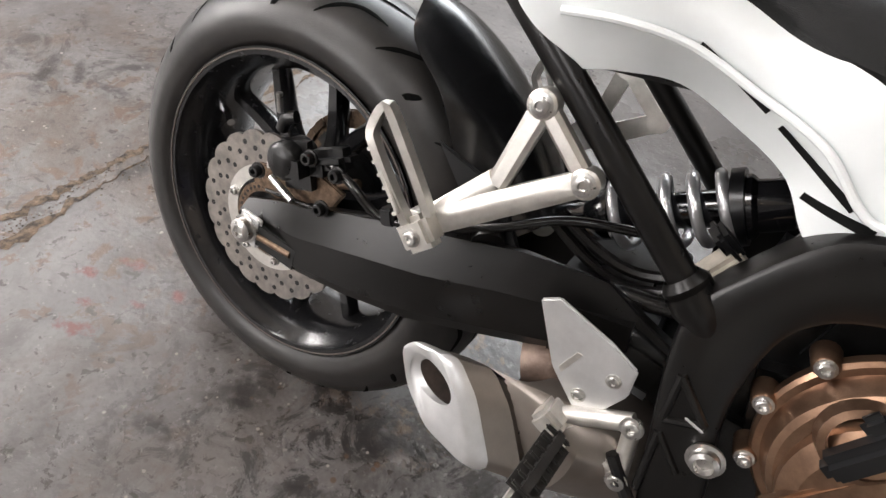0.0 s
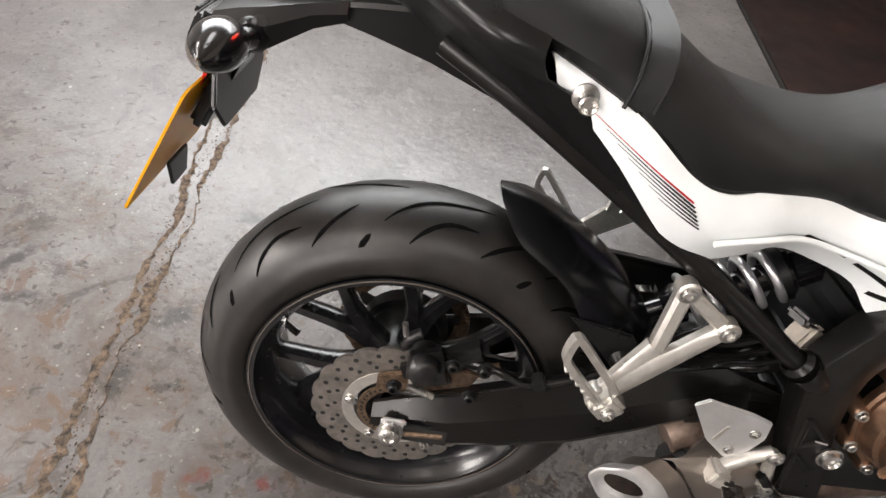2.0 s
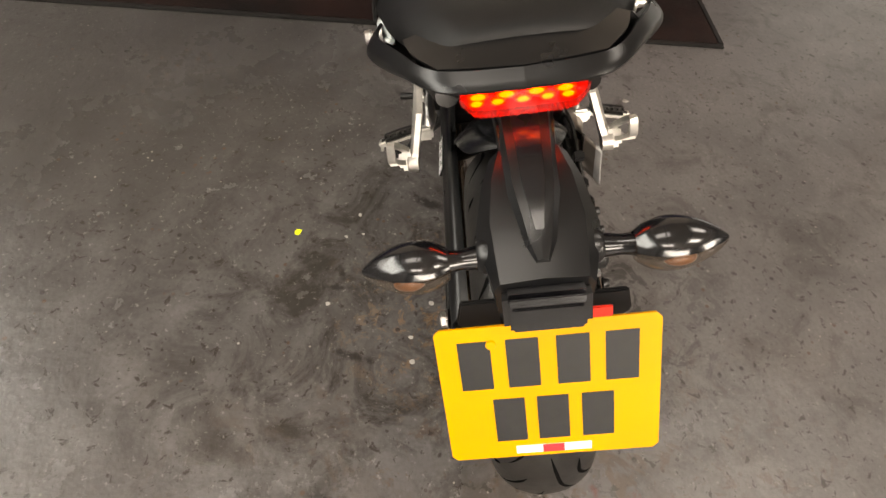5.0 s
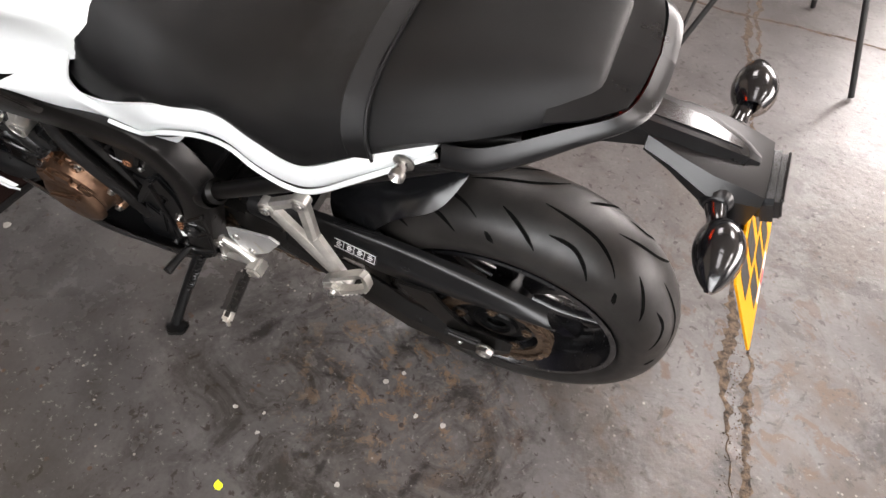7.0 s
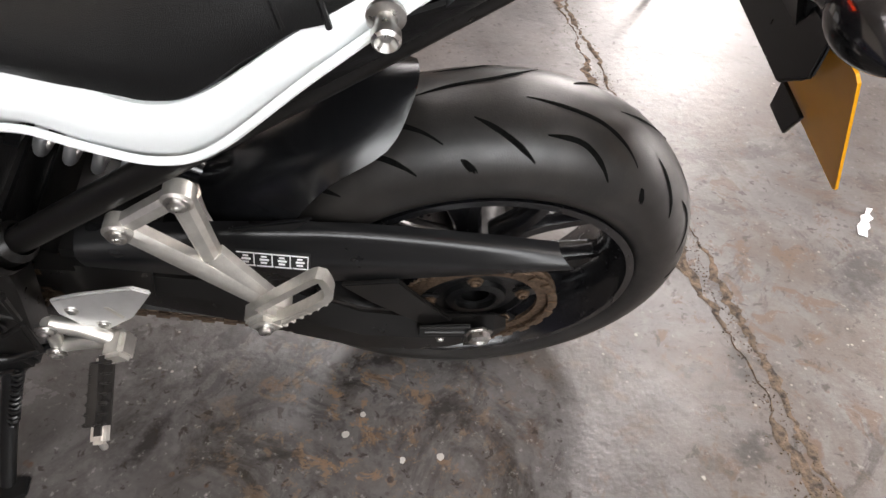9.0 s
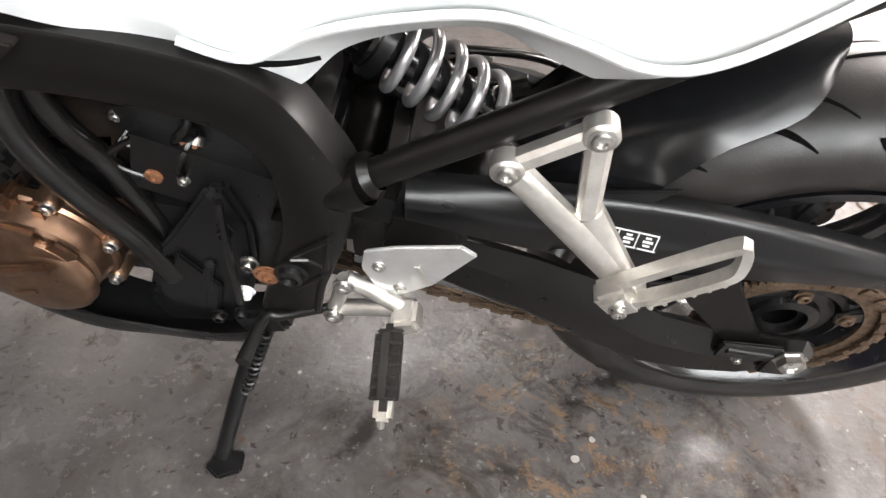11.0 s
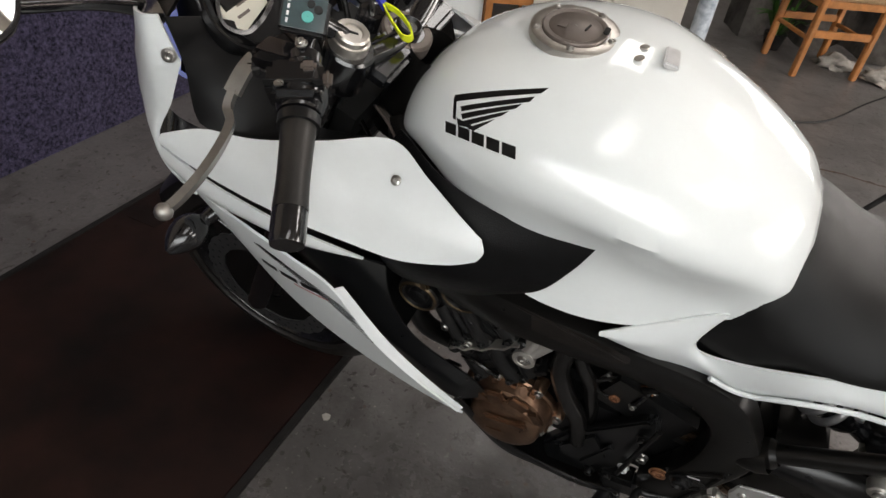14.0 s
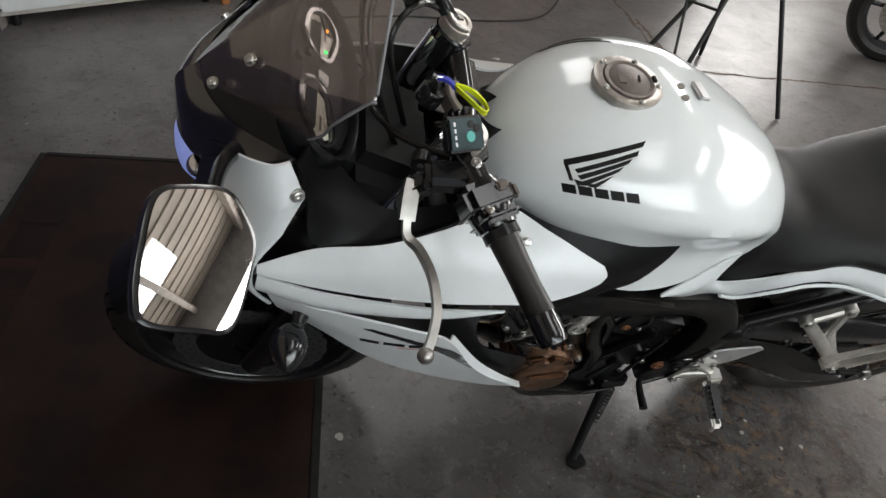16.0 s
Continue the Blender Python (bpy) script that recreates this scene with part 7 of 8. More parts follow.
for z, ys, wy, wz in ((0.9195, (0.044, 0.016, -0.012, -0.038), 0.0095, 0.0026), (0.9125, (0.045, 0.017, -0.012, -0.040), 0.0075, 0.0038), (0.9045, (0.047, 0.026, 0.001, -0.023, -0.043), 0.0058, 0.0034)):
    for y in ys:
        part("led_halo", ball((-0.1052, y, z), 0.0012, wy * 1.45, wz * 1.7, None, 14, 8), M_LEDHALO, tl)
        part("led", ball((-0.1064, y, z), 0.0012, wy, wz, None, 14, 8), M_LED, tl)

# number plate carrier: spine, hood, lamp box, flap
def facet_loft(stations):
    """A faceted body symmetrical about the middle, with hard edges between its flat faces."""
    return loft([[Vector((x, y, z)) for y, z in half] + [Vector((x, -y, z)) for y, z in half[::-1] if y > 0] for x, half in stations])


hd = part("plate_carrier", facet_loft([
    (-0.126, [(0, 0.858), (0.030, 0.857), (0.040, 0.846), (0.034, 0.836), (0, 0.836)]),
    (-0.160, [(0, 0.855), (0.040, 0.852), (0.051, 0.842), (0.044, 0.826), (0, 0.826)]),
    (-0.206, [(0, 0.846), (0.046, 0.841), (0.0615, 0.824), (0.052, 0.798), (0, 0.798)]),
    (-0.240, [(0, 0.837), (0.044, 0.833), (0.055, 0.818), (0.050, 0.784), (0, 0.784)]),
    (-0.268, [(0, 0.828), (0.042, 0.824), (0.048, 0.813), (0.046, 0.772), (0, 0.772)]),
]), M_BLACK, bike, "satin black faceted number plate carrier", 22)
part("spine", facet_loft([
    (-0.055, [(0, 0.880), (0.028, 0.879), (0.034, 0.860), (0, 0.860)]),
    (-0.100, [(0, 0.877), (0.024, 0.876), (0.031, 0.855), (0, 0.855)]),
    (-0.180, [(0, 0.865), (0.020, 0.863), (0.028, 0.844), (0, 0.844)]),
    (-0.235, [(0, 0.848), (0.011, 0.846), (0.016, 0.834), (0, 0.834)]),
    (-0.253, [(0, 0.838), (0.005, 0.836), (0.008, 0.828), (0, 0.828)]),
]), M_BLACK, hd, "", 22)
part("spine_channel", facet_loft([
    (-0.062, [(0, 0.8815), (0.016, 0.8815), (0.018, 0.874), (0, 0.874)]),
    (-0.180, [(0, 0.8665), (0.011, 0.8665), (0.012, 0.860), (0, 0.860)]),
    (-0.228, [(0, 0.8505), (0.004, 0.8505), (0.005, 0.845), (0, 0.845)]),
]), M_GLOSS, hd, "", 22)
part("neck", facet_loft([
    (0.050, [(0, 0.83), (0.032, 0.83), (0.028, 0.780), (0, 0.780)]),
    (-0.030, [(0, 0.866), (0.033, 0.864), (0.028, 0.808), (0, 0.808)]),
    (-0.100, [(0, 0.870), (0.030, 0.868), (0.025, 0.825), (0, 0.825)]),
    (-0.150, [(0, 0.850), (0.026, 0.848), (0.020, 0.834), (0, 0.834)]),
]), M_BLACK, hd, "", 22)
for s in (1, -1):
    part("stalk_boss", lathe([(-0.010, 0.0005), (-0.010, 0.020), (0.004, 0.019), (0.010, 0.014), (0.010, 0.0005)], (-0.222, 0.052 * s, 0.810), (0, s, 0), 20), M_BLACK, hd)
part("lamp_box", block(0.026, 0.084, 0.042, pose(-0.280, 0, 0.799, 0, 22, 0), 0.006), M_GLOSS, hd, "gloss black plate lamp box")
part("lamp_face", block(0.003, 0.066, 0.026, pose(-0.2945, 0, 0.800, 0, 22, 0), 0.001), M_GLOSS, hd)
part("lamp_strip", block(0.003, 0.070, 0.008, pose(-0.288, 0, 0.8205, 0, 30, 0), 0.001), M_GLOSS, hd)
part("carrier_leg", block(0.020, 0.090, 0.115, pose(-0.268, 0, 0.735, 0, 27, 0), 0.006), M_BLACK, hd)
part("flap", slab([(-0.085, 0.775), (0.085, 0.775), (0.092, 0.735), (0.060, 0.700), (-0.060, 0.700), (-0.092, 0.735)], -0.256, -0.250, 0.002, "yz"), M_BLACK, hd)
part("flap_tip", slab([(-0.03, 0.62), (0.03, 0.62), (0.022, 0.585), (-0.022, 0.585)], -0.338, -0.333, 0.001, "yz"), M_BLACK, hd)
part("reflector", block(0.004, 0.026, 0.022, pose(-0.272, -0.054, 0.758, 0, 27, 0), 0.001), M_REFL, hd, "red reflector beside the plate")

# yellow number plate, with bars for its characters
pc0, pc1 = Vector((-0.272, 0, 0.757)), Vector((-0.352, 0, 0.597))
dn = (pc1 - pc0).normalized()
nr = Vector((dn.z, 0, -dn.x))
if nr.x > 0:
    nr = -nr


def on_plate(y, q, lift):
    return pc0 + dn * q + Vector((0, y, 0)) + nr * lift


def plate_patch(y0, y1, q0, q1, lift, th, cut=0.0):
    c = cut
    o = [(y0 + c, q0), (y1 - c, q0), (y1, q0 + c), (y1, q1 - c), (y1 - c, q1), (y0 + c, q1), (y0, q1 - c), (y0, q0 + c)] if c else [(y0, q0), (y1, q0), (y1, q1), (y0, q1)]
    return loft([[on_plate(y, q, lift) for y, q in o], [on_plate(y, q, lift + th) for y, q in o]])


np_ob = part("number_plate", plate_patch(-0.1155, 0.1155, 0.0, 0.179, 0.0, 0.003, 0.006), M_YELLOW, bike, "yellow rear number plate")
for row, (q0, q1, xs) in enumerate(((0.017, 0.079, (0.076, 0.026, -0.026, -0.076)), (0.094, 0.154, (0.045, -0.002, -0.050)))):
    for y in xs:
        part("character_bar", plate_patch(y - 0.017, y + 0.017, q0, q1, 0.003, 0.0006), M_INK, np_ob, "plain black bar in place of a character")
part("dealer_strip", plate_patch(-0.042, 0.042, 0.163, 0.174, 0.003, 0.0005), M_WPAINT, np_ob)
part("dealer_mark", plate_patch(-0.012, 0.012, 0.163, 0.174, 0.0036, 0.0004), M_RED, np_ob)
part("plate_screw", lathe([(0, 0.006), (0.002, 0.005), (0.002, 0.0003)], on_plate(0.058, 0.022, 0.003), nr, 14), M_YELLOW, np_ob)


# indicators on stalks
def indicator(root, ball_c, tip_y, s, label, parent=bike, back=-1):
    """A pod on a rubber stalk: dark shell, clear lens towards the back (or front) and a bulb."""
    r, b = Vector(root), Vector(ball_c)
    ind = part("indicator", tube([tuple(r), tuple(r.lerp(b, 0.35)), tuple(r.lerp(b, 0.7))], [0.014, 0.0105, 0.013], 14), M_GLOSS, parent, label)
    half = abs(tip_y - b.y)
    def pod(scale, x_off, lo, hi):
        rings = []
        for i in range(12):
            f = i / 11
            w = math.sin(math.pi * (0.08 + 0.90 * f) ** 0.8) ** 0.7
            y = b.y - s * half * 0.9 + s * half * 1.9 * f
            n = 18
            rings.append([Vector((b.x + x_off + 0.027 * w * scale * math.cos(lo + (hi - lo) * j / n), y, b.z + 0.026 * w * scale * math.sin(lo + (hi - lo) * j / n))) for j in range(n + 1)])
        bm = bmesh.new()
        grid_faces(bm, rings)
        bmesh.ops.recalc_face_normals(bm, faces=bm.faces)
        return bm
    c0 = -0.55 if back > 0 else math.pi + 0.55
    part("shell", pod(1.0, 0, c0 + 0.95, c0 + 2 * math.pi - 0.95), M_GLOSS, ind, "gloss dark indicator shell")
    part("reflector_bowl", pod(0.80, 0.004 * back * -1, c0 - 1.2, c0 + 1.2), M_BOWL, ind)
    part("lens", pod(1.0, 0.001 * back, c0 - 1.0, c0 + 1.0), M_LENS, ind, "clear smoked lens")
    part("bulb", ball((b.x + 0.013 * back, b.y, b.z - 0.008), 0.008, 0.016, 0.009), M_AMBER, ind)
    return ind


for s in (1, -1):
    indicator((-0.222, 0.052 * s, 0.808), (-0.234, 0.130 * s, 0.818), 0.176 * s, s, "rear indicator with a clear lens on a black stalk")

# ---- front end ----
front = part("front_wheel", lathe([(-0.055, 0.2235), (-0.055, 0.213), (-0.045, 0.207), (-0.03, 0.197), (0.03, 0.197), (0.045, 0.207), (0.055, 0.213), (0.055, 0.2235), (0.045, 0.220), (0.0, 0.208), (-0.045, 0.220)], FA, "y", 72, True), M_RIM, bike, "gloss black cast alloy front wheel")
part("tyre", lathe(tyre_profile(0.061, 0.300, 0.219), FA, "y", 96), M_RUBBER, front, "black road tyre on the front wheel")
tread(FA, 0.061, 0.300, 8, front, 0.0044)
for k in range(6):
    part("spoke", spoke_y(FA, 0.0, 0.035, 0.10, 0.200, 0.2 + k * math.pi / 3, 0.24, 0.026, 0.017, 0.028), M_RIM, front)
part("hub", lathe([(-0.07, 0.012), (-0.07, 0.034), (0.07, 0.034), (0.07, 0.012)], FA, "y", 32), M_ENGINE, front)
for s in (1, -1):
    # front discs take a darker steel: the shade here is in the colour
    part("brake_disc", wavy_disc(FA, 0.072 * s, 0.115, 0.158, 22, 0.006, 0.0045), M_DISC_SHADE, front, "scalloped drilled front brake disc")
    for rr_, ph in ((0.146, 0.0), (0.130, 0.1)):
        ring_dots("drill_hole", FA, 0.072 * s, rr_, 30, 0.0036, 0.005, M_DARK, front, ph)
    part("disc_carrier", lathe([(0.067 * s, 0.04), (0.067 * s, 0.118), (0.072 * s, 0.118), (0.072 * s, 0.04)], FA, "y", 10, True), M_ENGINE, front)
    fk = part("fork_leg", tube([(1.158, 0.108 * s, 1.000), (1.30, 0.108 * s, 0.69)], 0.0215, 18), M_CHROME, bike, "fork leg")
    part("slider", tube([(1.285, 0.108 * s, 0.72), (1.455, 0.108 * s, 0.335), (1.475, 0.108 * s, 0.295)], [0.028, 0.027, 0.024], 18), M_GLOSS, fk)
    fcap = part("fork_cap", lathe([(-0.006, 0.0245), (0.010, 0.0245), (0.013, 0.0235), (0.014, 0.0215), (0.020, 0.0210), (0.022, 0.0190), (0.0215, 0.0130), (0.0195, 0.0120), (0.0195, 0.0003)], (1.144, 0.110 * s, 1.012), (-0.41, 0, 0.91), 32), M_CAPRING, fk, "pale anodised fork cap")
    part("adjuster_slot", block(0.014, 0.003, 0.002, Matrix.Translation(Vector((1.144, 0.110 * s, 1.012)) + Vector((-0.41, 0, 0.91)) * 0.0198) @ pose(0, 0, 0, 0, -24, 30), 0.0004), M_DARK, fcap)
    cl = part("brake_caliper", block(0.05, 0.05, 0.11, pose(1.405, 0.085 * s, 0.395, 0, -24, 0), 0.012), M_ENGINE, bike, "black front brake caliper")
mg = []
for y in (-0.072, -0.070, -0.045, 0, 0.045, 0.070, 0.072):
    e = abs(y) / 0.072
    mg.append([(FA.x + (0.318 - 0.018 * e * e) * math.cos(t), y, FA.z + (0.318 - 0.018 * e * e) * math.sin(t) - (0.05 if abs(y) == 0.072 else 0)) for t in [radians(a) for a in (38, 62, 86, 110, 134, 158)]])
part("front_mudguard", panel(mg, 26, 16, 0.003), M_BLACK, bike, "black front mudguard")

# yokes, bars, switchgear
tc_ob = part("top_yoke", merge(block(0.055, 0.20, 0.022, pose(1.128, 0, 0.968, 0, -24, 0), 0.006), lathe([(-0.050, 0.0005), (-0.050, 0.029), (0.004, 0.031), (0.007, 0.028), (0.007, 0.0005)], (1.143, 0.110, 1.004), (-0.41, 0, 0.91), 28), lathe([(-0.050, 0.0005), (-0.050, 0.029), (0.004, 0.031), (0.007, 0.028), (0.007, 0.0005)], (1.143, -0.110, 1.004), (-0.41, 0, 0.91), 28), tube([(1.135, 0.095, 0.985), (1.128, 0.0, 0.968), (1.135, -0.095, 0.985)], 0.017, 12)), M_GLOSS, bike, "black cast top yoke")
part("stem_ring", lathe([(-0.016, 0.036), (0.002, 0.036), (0.005, 0.033), (0.005, 0.024), (0.0, 0.022), (-0.016, 0.022)], (1.126, 0, 0.975), (-0.41, 0, 0.91), 36, True), M_CAP, tc_ob, "grey machined boss round the steering stem")
part("stem_nut", lathe([(0, 0.018), (0.012, 0.018), (0.014, 0.015), (0.010, 0.011), (0.010, 0.0003)], (1.126, 0, 0.976), (-0.41, 0, 0.91), 24), M_ENGINE, tc_ob)
part("lower_yoke", block(0.06, 0.25, 0.035, pose(1.215, 0, 0.80, 0, -24, 0), 0.008), M_ENGINE, bike)


def bar_end(s):
    a = Vector((1.164, 0.155, 1.046))
    b = Vector((1.056, 0.374, 0.966))
    d = (b - a).normalized()
    bar = part("handlebar", tube([(1.135, 0.108 * s, 1.012), (a.x, a.y * s, a.z), tuple(Vector((b.x, b.y * s, b.z)).lerp(Vector((a.x, a.y * s, a.z)), 0.10))], 0.0112, 14), M_GLOSS, bike, "clip-on handlebar with a rubber grip")
    def P(t, up=0.0, fw=0.0):
        p = a + d * t
        return (p.x + fw, p.y * s, p.z + up)
    g = part("grip", tube([P(0.122), P(0.127), P(0.212), P(0.217)], [0.019, 0.0175, 0.0168, 0.018], 20, 30), M_RUBBER, bar, "black rubber grip")
    part("bar_weight", tube([P(0.219), P(0.2205), P(0.253), P(0.256)], [0.0172, 0.0178, 0.0178, 0.0178, 0.0178, 0.0165], 20, 16), M_GLOSS, bar, "black steel bar end weight")
    part("grip_collar", tube([P(0.112), P(0.124)], 0.0225, 20), M_BLACK, bar)
    sw_m = Matrix.Translation(P(0.080, 0.002, 0.0)) @ Vector((d.x, d.y * s, d.z)).to_track_quat("Y", "Z").to_matrix().to_4x4()
    sw = part("switch_housing", merge(tube([P(0.050), P(0.056), P(0.104), P(0.110)], [0.022, 0.029, 0.029, 0.024], 20, 14), block(0.060, 0.044, 0.050, sw_m @ Matrix.Translation((0.004, -0.004, 0.002)), 0.009), block(0.050, 0.014, 0.060, sw_m @ Matrix.Translation((0, 0.020, 0)), 0.006)), M_GLOSS, bar, "black switch cluster")
    part("housing_seam", block(0.0612, 0.0016, 0.0515, sw_m @ Matrix.Translation((0.004, 0.006, 0.002)), 0.0005), M_DARK, sw)
    part("indicator_switch", block(0.010, 0.020, 0.012, sw_m @ Matrix.Translation((-0.030, -0.002, 0.016)), 0.004), M_CAP, sw, "grey indicator switch")
    part("horn_button", block(0.010, 0.014, 0.012, sw_m @ Matrix.Translation((-0.029, -0.004, -0.008)), 0.004), M_GLOSS, sw)
    part("dip_switch", block(0.016, 0.012, 0.008, sw_m @ Matrix.Translation((-0.012, -0.010, 0.028)), 0.003), M_CAP, sw, "grey rocker switch")
    part("housing_screw", bolt(tuple(sw_m @ Vector((0.016, 0.012, 0.029))), (0, 0, 1), 0.0038, 0.002), M_STEEL, sw)
    for k in range(3):
        part("button", block(0.009, 0.011, 0.008, Matrix.Translation(P(0.075 + 0.014 * k, 0.012 - 0.006 * k, -0.020)), 0.002), M_RED if (s < 0 and k == 0) else M_GLOSS, sw)
    pv = part("lever_bracket", merge(tube([P(0.035), P(0.06)], 0.019, 16), block(0.055, 0.040, 0.026, Matrix.Translation(P(0.045, 0.002, 0.032)), 0.007), block(0.030, 0.026, 0.024, pose(1.206, 0.192 * s, 1.014, 0, 0, 20 * s), 0.006)), M_GLOSS, bar)
    part("clamp_bolt", bolt(tuple(P(0.040, 0.022, 0.0)), (0, 0.2 * s, 1), 0.005, 0.005), M_STEEL, pv)
    part("adjuster_wheel", lathe([(-0.008, 0.012), (0.008, 0.012), (0.009, 0.010), (0.009, 0.004)], (1.205, 0.158 * s, 1.020), (0.2, 1 * s, 0), 14), M_ENGINE, pv)
    part("lever_pivot", lathe([(-0.012, 0.010), (0, 0.010), (0.004, 0.009), (0.004, 0.0055), (0.002, 0.005), (0.002, 0.0003)], (1.195, 0.197 * s, 1.030), (0, 0.2 * s, 1), 18), M_STEEL, pv)
    lv = [(1.223, 0.228 * s, 1.000), (1.222, 0.246 * s, 0.986), (1.207, 0.263 * s, 0.981), (1.194, 0.298 * s, 0.979), (1.190, 0.336 * s, 0.972), (1.196, 0.366 * s, 0.962), (1.202, 0.380 * s, 0.957)]
    l = part("lever", ribbon(lv, 0.0095, 0.009, (1, 0, 0.2), 44), M_LEVER, bar, "bare aluminium lever with a ball end")
    part("lever_blade", ribbon([(1.216, 0.190 * s, 1.020), (1.220, 0.210 * s, 1.012), (1.223, 0.232 * s, 0.997)], 0.019, 0.008, (1, 0, 0.2), 14), M_LEVER, l)
    part("lever_ball", ball((1.203, 0.384 * s, 0.956), 0.0098, 0.0098, 0.0098), M_LEVER, l)
    return bar


bar_end(1)
br_ob = bar_end(-1)
part("brake_reservoir", lathe([(0, 0.022), (0.035, 0.022), (0.037, 0.024), (0.043, 0.024), (0.044, 0.0005)], (1.20, -0.165, 1.045), "z", 24), M_BLACK, br_ob)

# control pod beside the left switchgear
pod_x, pod_v = Vector((0.045, -0.003, 0.010)).normalized(), Vector((-0.005, 0.027, -0.025)).normalized()
turn = Matrix.Rotation(radians(28), 3, "Z")
pod_x, pod_v = turn @ pod_x, turn @ pod_v
pod_n = pod_v.cross(pod_x) if pod_v.cross(pod_x).z > 0 else pod_x.cross(pod_v)
pod_y = pod_n.cross(pod_x)
pod_m = Matrix.Translation((1.159, 0.161, 1.0735)) @ Matrix((pod_x, pod_y, pod_n)).transposed().to_4x4()


def on_pod(x, y, z):
    return pod_m @ Matrix.Translation((x, y, z))


pod = part("control_pod", merge(block(0.052, 0.044, 0.016, on_pod(0, 0, -0.009), 0.004), block(0.024, 0.022, 0.016, on_pod(-0.004, 0.0, -0.022), 0.004)), M_BLACK, bike, "small black control pod with a dark face")
pf = part("pod_face", block(0.046, 0.038, 0.002, on_pod(0, 0, -0.0005), 0.0008), M_POD, pod)
for k, (x, y, r) in enumerate(((-0.004, 0.004, 0.0065), (-0.014, -0.006, 0.0048), (-0.006, -0.011, 0.0045))):
    part("pod_button", lathe([(0, r), (0.0012, r * 0.94), (0.0012, 0.0003)], on_pod(x, y, 0.0004).translation, pod_n, 16), M_TEAL if k == 0 else M_DARK, pf)
for k in range(4):
    part("pod_mark", block(0.0025, 0.005, 0.0008, on_pod(0.017, -0.012 + 0.008 * k, 0.0009), 0.0), M_WPAINT, pf)

# ignition lock, key ring and lanyard
ig = part("ignition_lock", lathe([(0, 0.019), (0.020, 0.019), (0.024, 0.016), (0.022, 0.009), (0.018, 0.0005)], (1.184, 0.002, 0.974), (-0.41, 0, 0.91), 24), M_GLOSS, bike, "ignition lock with the key in it")
part("key", block(0.004, 0.022, 0.028, pose(1.175, 0.002, 1.003, 0, 0, 20), 0.003), M_STEEL, ig)
part("key_ring", tube([(1.174 + 0.010 * math.cos(a), 0.002 + 0.006 * math.sin(a), 1.012 + 0.010 * math.sin(a)) for a in [k * math.pi / 5 for k in range(10)]], 0.0012, 6, 40, True), M_CHROME, ig)
part("blue_tab", ribbon([(1.174, 0.002, 1.016), (1.160, 0.006, 1.016), (1.148, 0.011, 1.007)], 0.011, 0.004, (0.3, 1, 0.3)), M_BLUE, ig, "blue stitched tab")
part("lanyard_loop", ribbon([(1.150, 0.010, 1.012), (1.128, 0.014, 1.008), (1.108, 0.022, 0.996), (1.102, 0.032, 0.990), (1.110, 0.040, 0.994), (1.132, 0.029, 1.006), (1.150, 0.014, 1.012)], 0.010, 0.002, (0, 0.3, 1), 40), M_LANYARD, ig, "bright yellow fabric loop")

# instrument cluster
cl_m = Matrix.Translation((1.335, -0.008, 0.988)) @ pose(0, 0, 0, 0, -52, 0)
def on_dash(x, y, z=0.0):
    return cl_m @ Vector((x, y, z))


clu = part("instrument_panel", loft([[on_dash(x * k, y * k, z) for x, y in ((0.050, -0.115), (0.062, -0.06), (0.066, 0), (0.062, 0.06), (0.050, 0.115), (0.012, 0.130), (-0.040, 0.108), (-0.060, 0.05), (-0.050, 0), (-0.060, -0.05), (-0.040, -0.108), (0.012, -0.130))] for k, z in ((0.75, -0.06), (1.0, -0.02), (1.04, 0.004), (0.98, 0.010), (0.93, 0.004))]), M_BLACKT, bike, "black twin-display instrument cluster")
for s in (1, -1):
    o = [(0.041, 0.056), (0.021, 0.029), (-0.008, 0.041), (-0.020, 0.100), (0.003, 0.124), (0.031, 0.102)]
    f = part("display", loft([[on_dash(x, y * s, 0.0045) for x, y in o], [on_dash(x, y * s, 0.0070) for x, y in o]]), M_LCD, clu, "pale liquid crystal display")
    part("bezel", ribbon([tuple(on_dash(0.010 + (x - 0.010) * 1.10, (0.076 + (y - 0.076) * 1.06) * s, 0.008)) for x, y in o], 0.010, 0.006, tuple(cl_m.to_3x3() @ Vector((0, 0, 1))), 40, True), M_GLOSS, clu)
    for k in range(3):
        part("segment_bar", loft([[on_dash(0.024 - 0.013 * k + dx, (0.066 + 0.010 * k) * s + dy, zz) for dx, dy in ((-0.002, -0.012), (0.002, -0.012), (0.002, 0.012), (-0.002, 0.012))] for zz in (0.0070, 0.0074)]), M_CAP, f)
part("green_lamp", ball(on_dash(-0.004, -0.054, 0.0075), 0.0032, 0.0032, 0.002), M_GREENLED, clu)
part("orange_lamp", ball(on_dash(-0.002, -0.097, 0.0085), 0.0036, 0.0036, 0.0022), M_ORANGELED, clu)
part("maker_mark", loft([[on_dash(x, y, z) for x, y in ((-0.012, -0.010), (0.008, -0.006), (0.008, 0.006), (-0.012, 0.010))] for z in (0.006, 0.0090)]), M_WPAINT, clu, "small white plain mark")

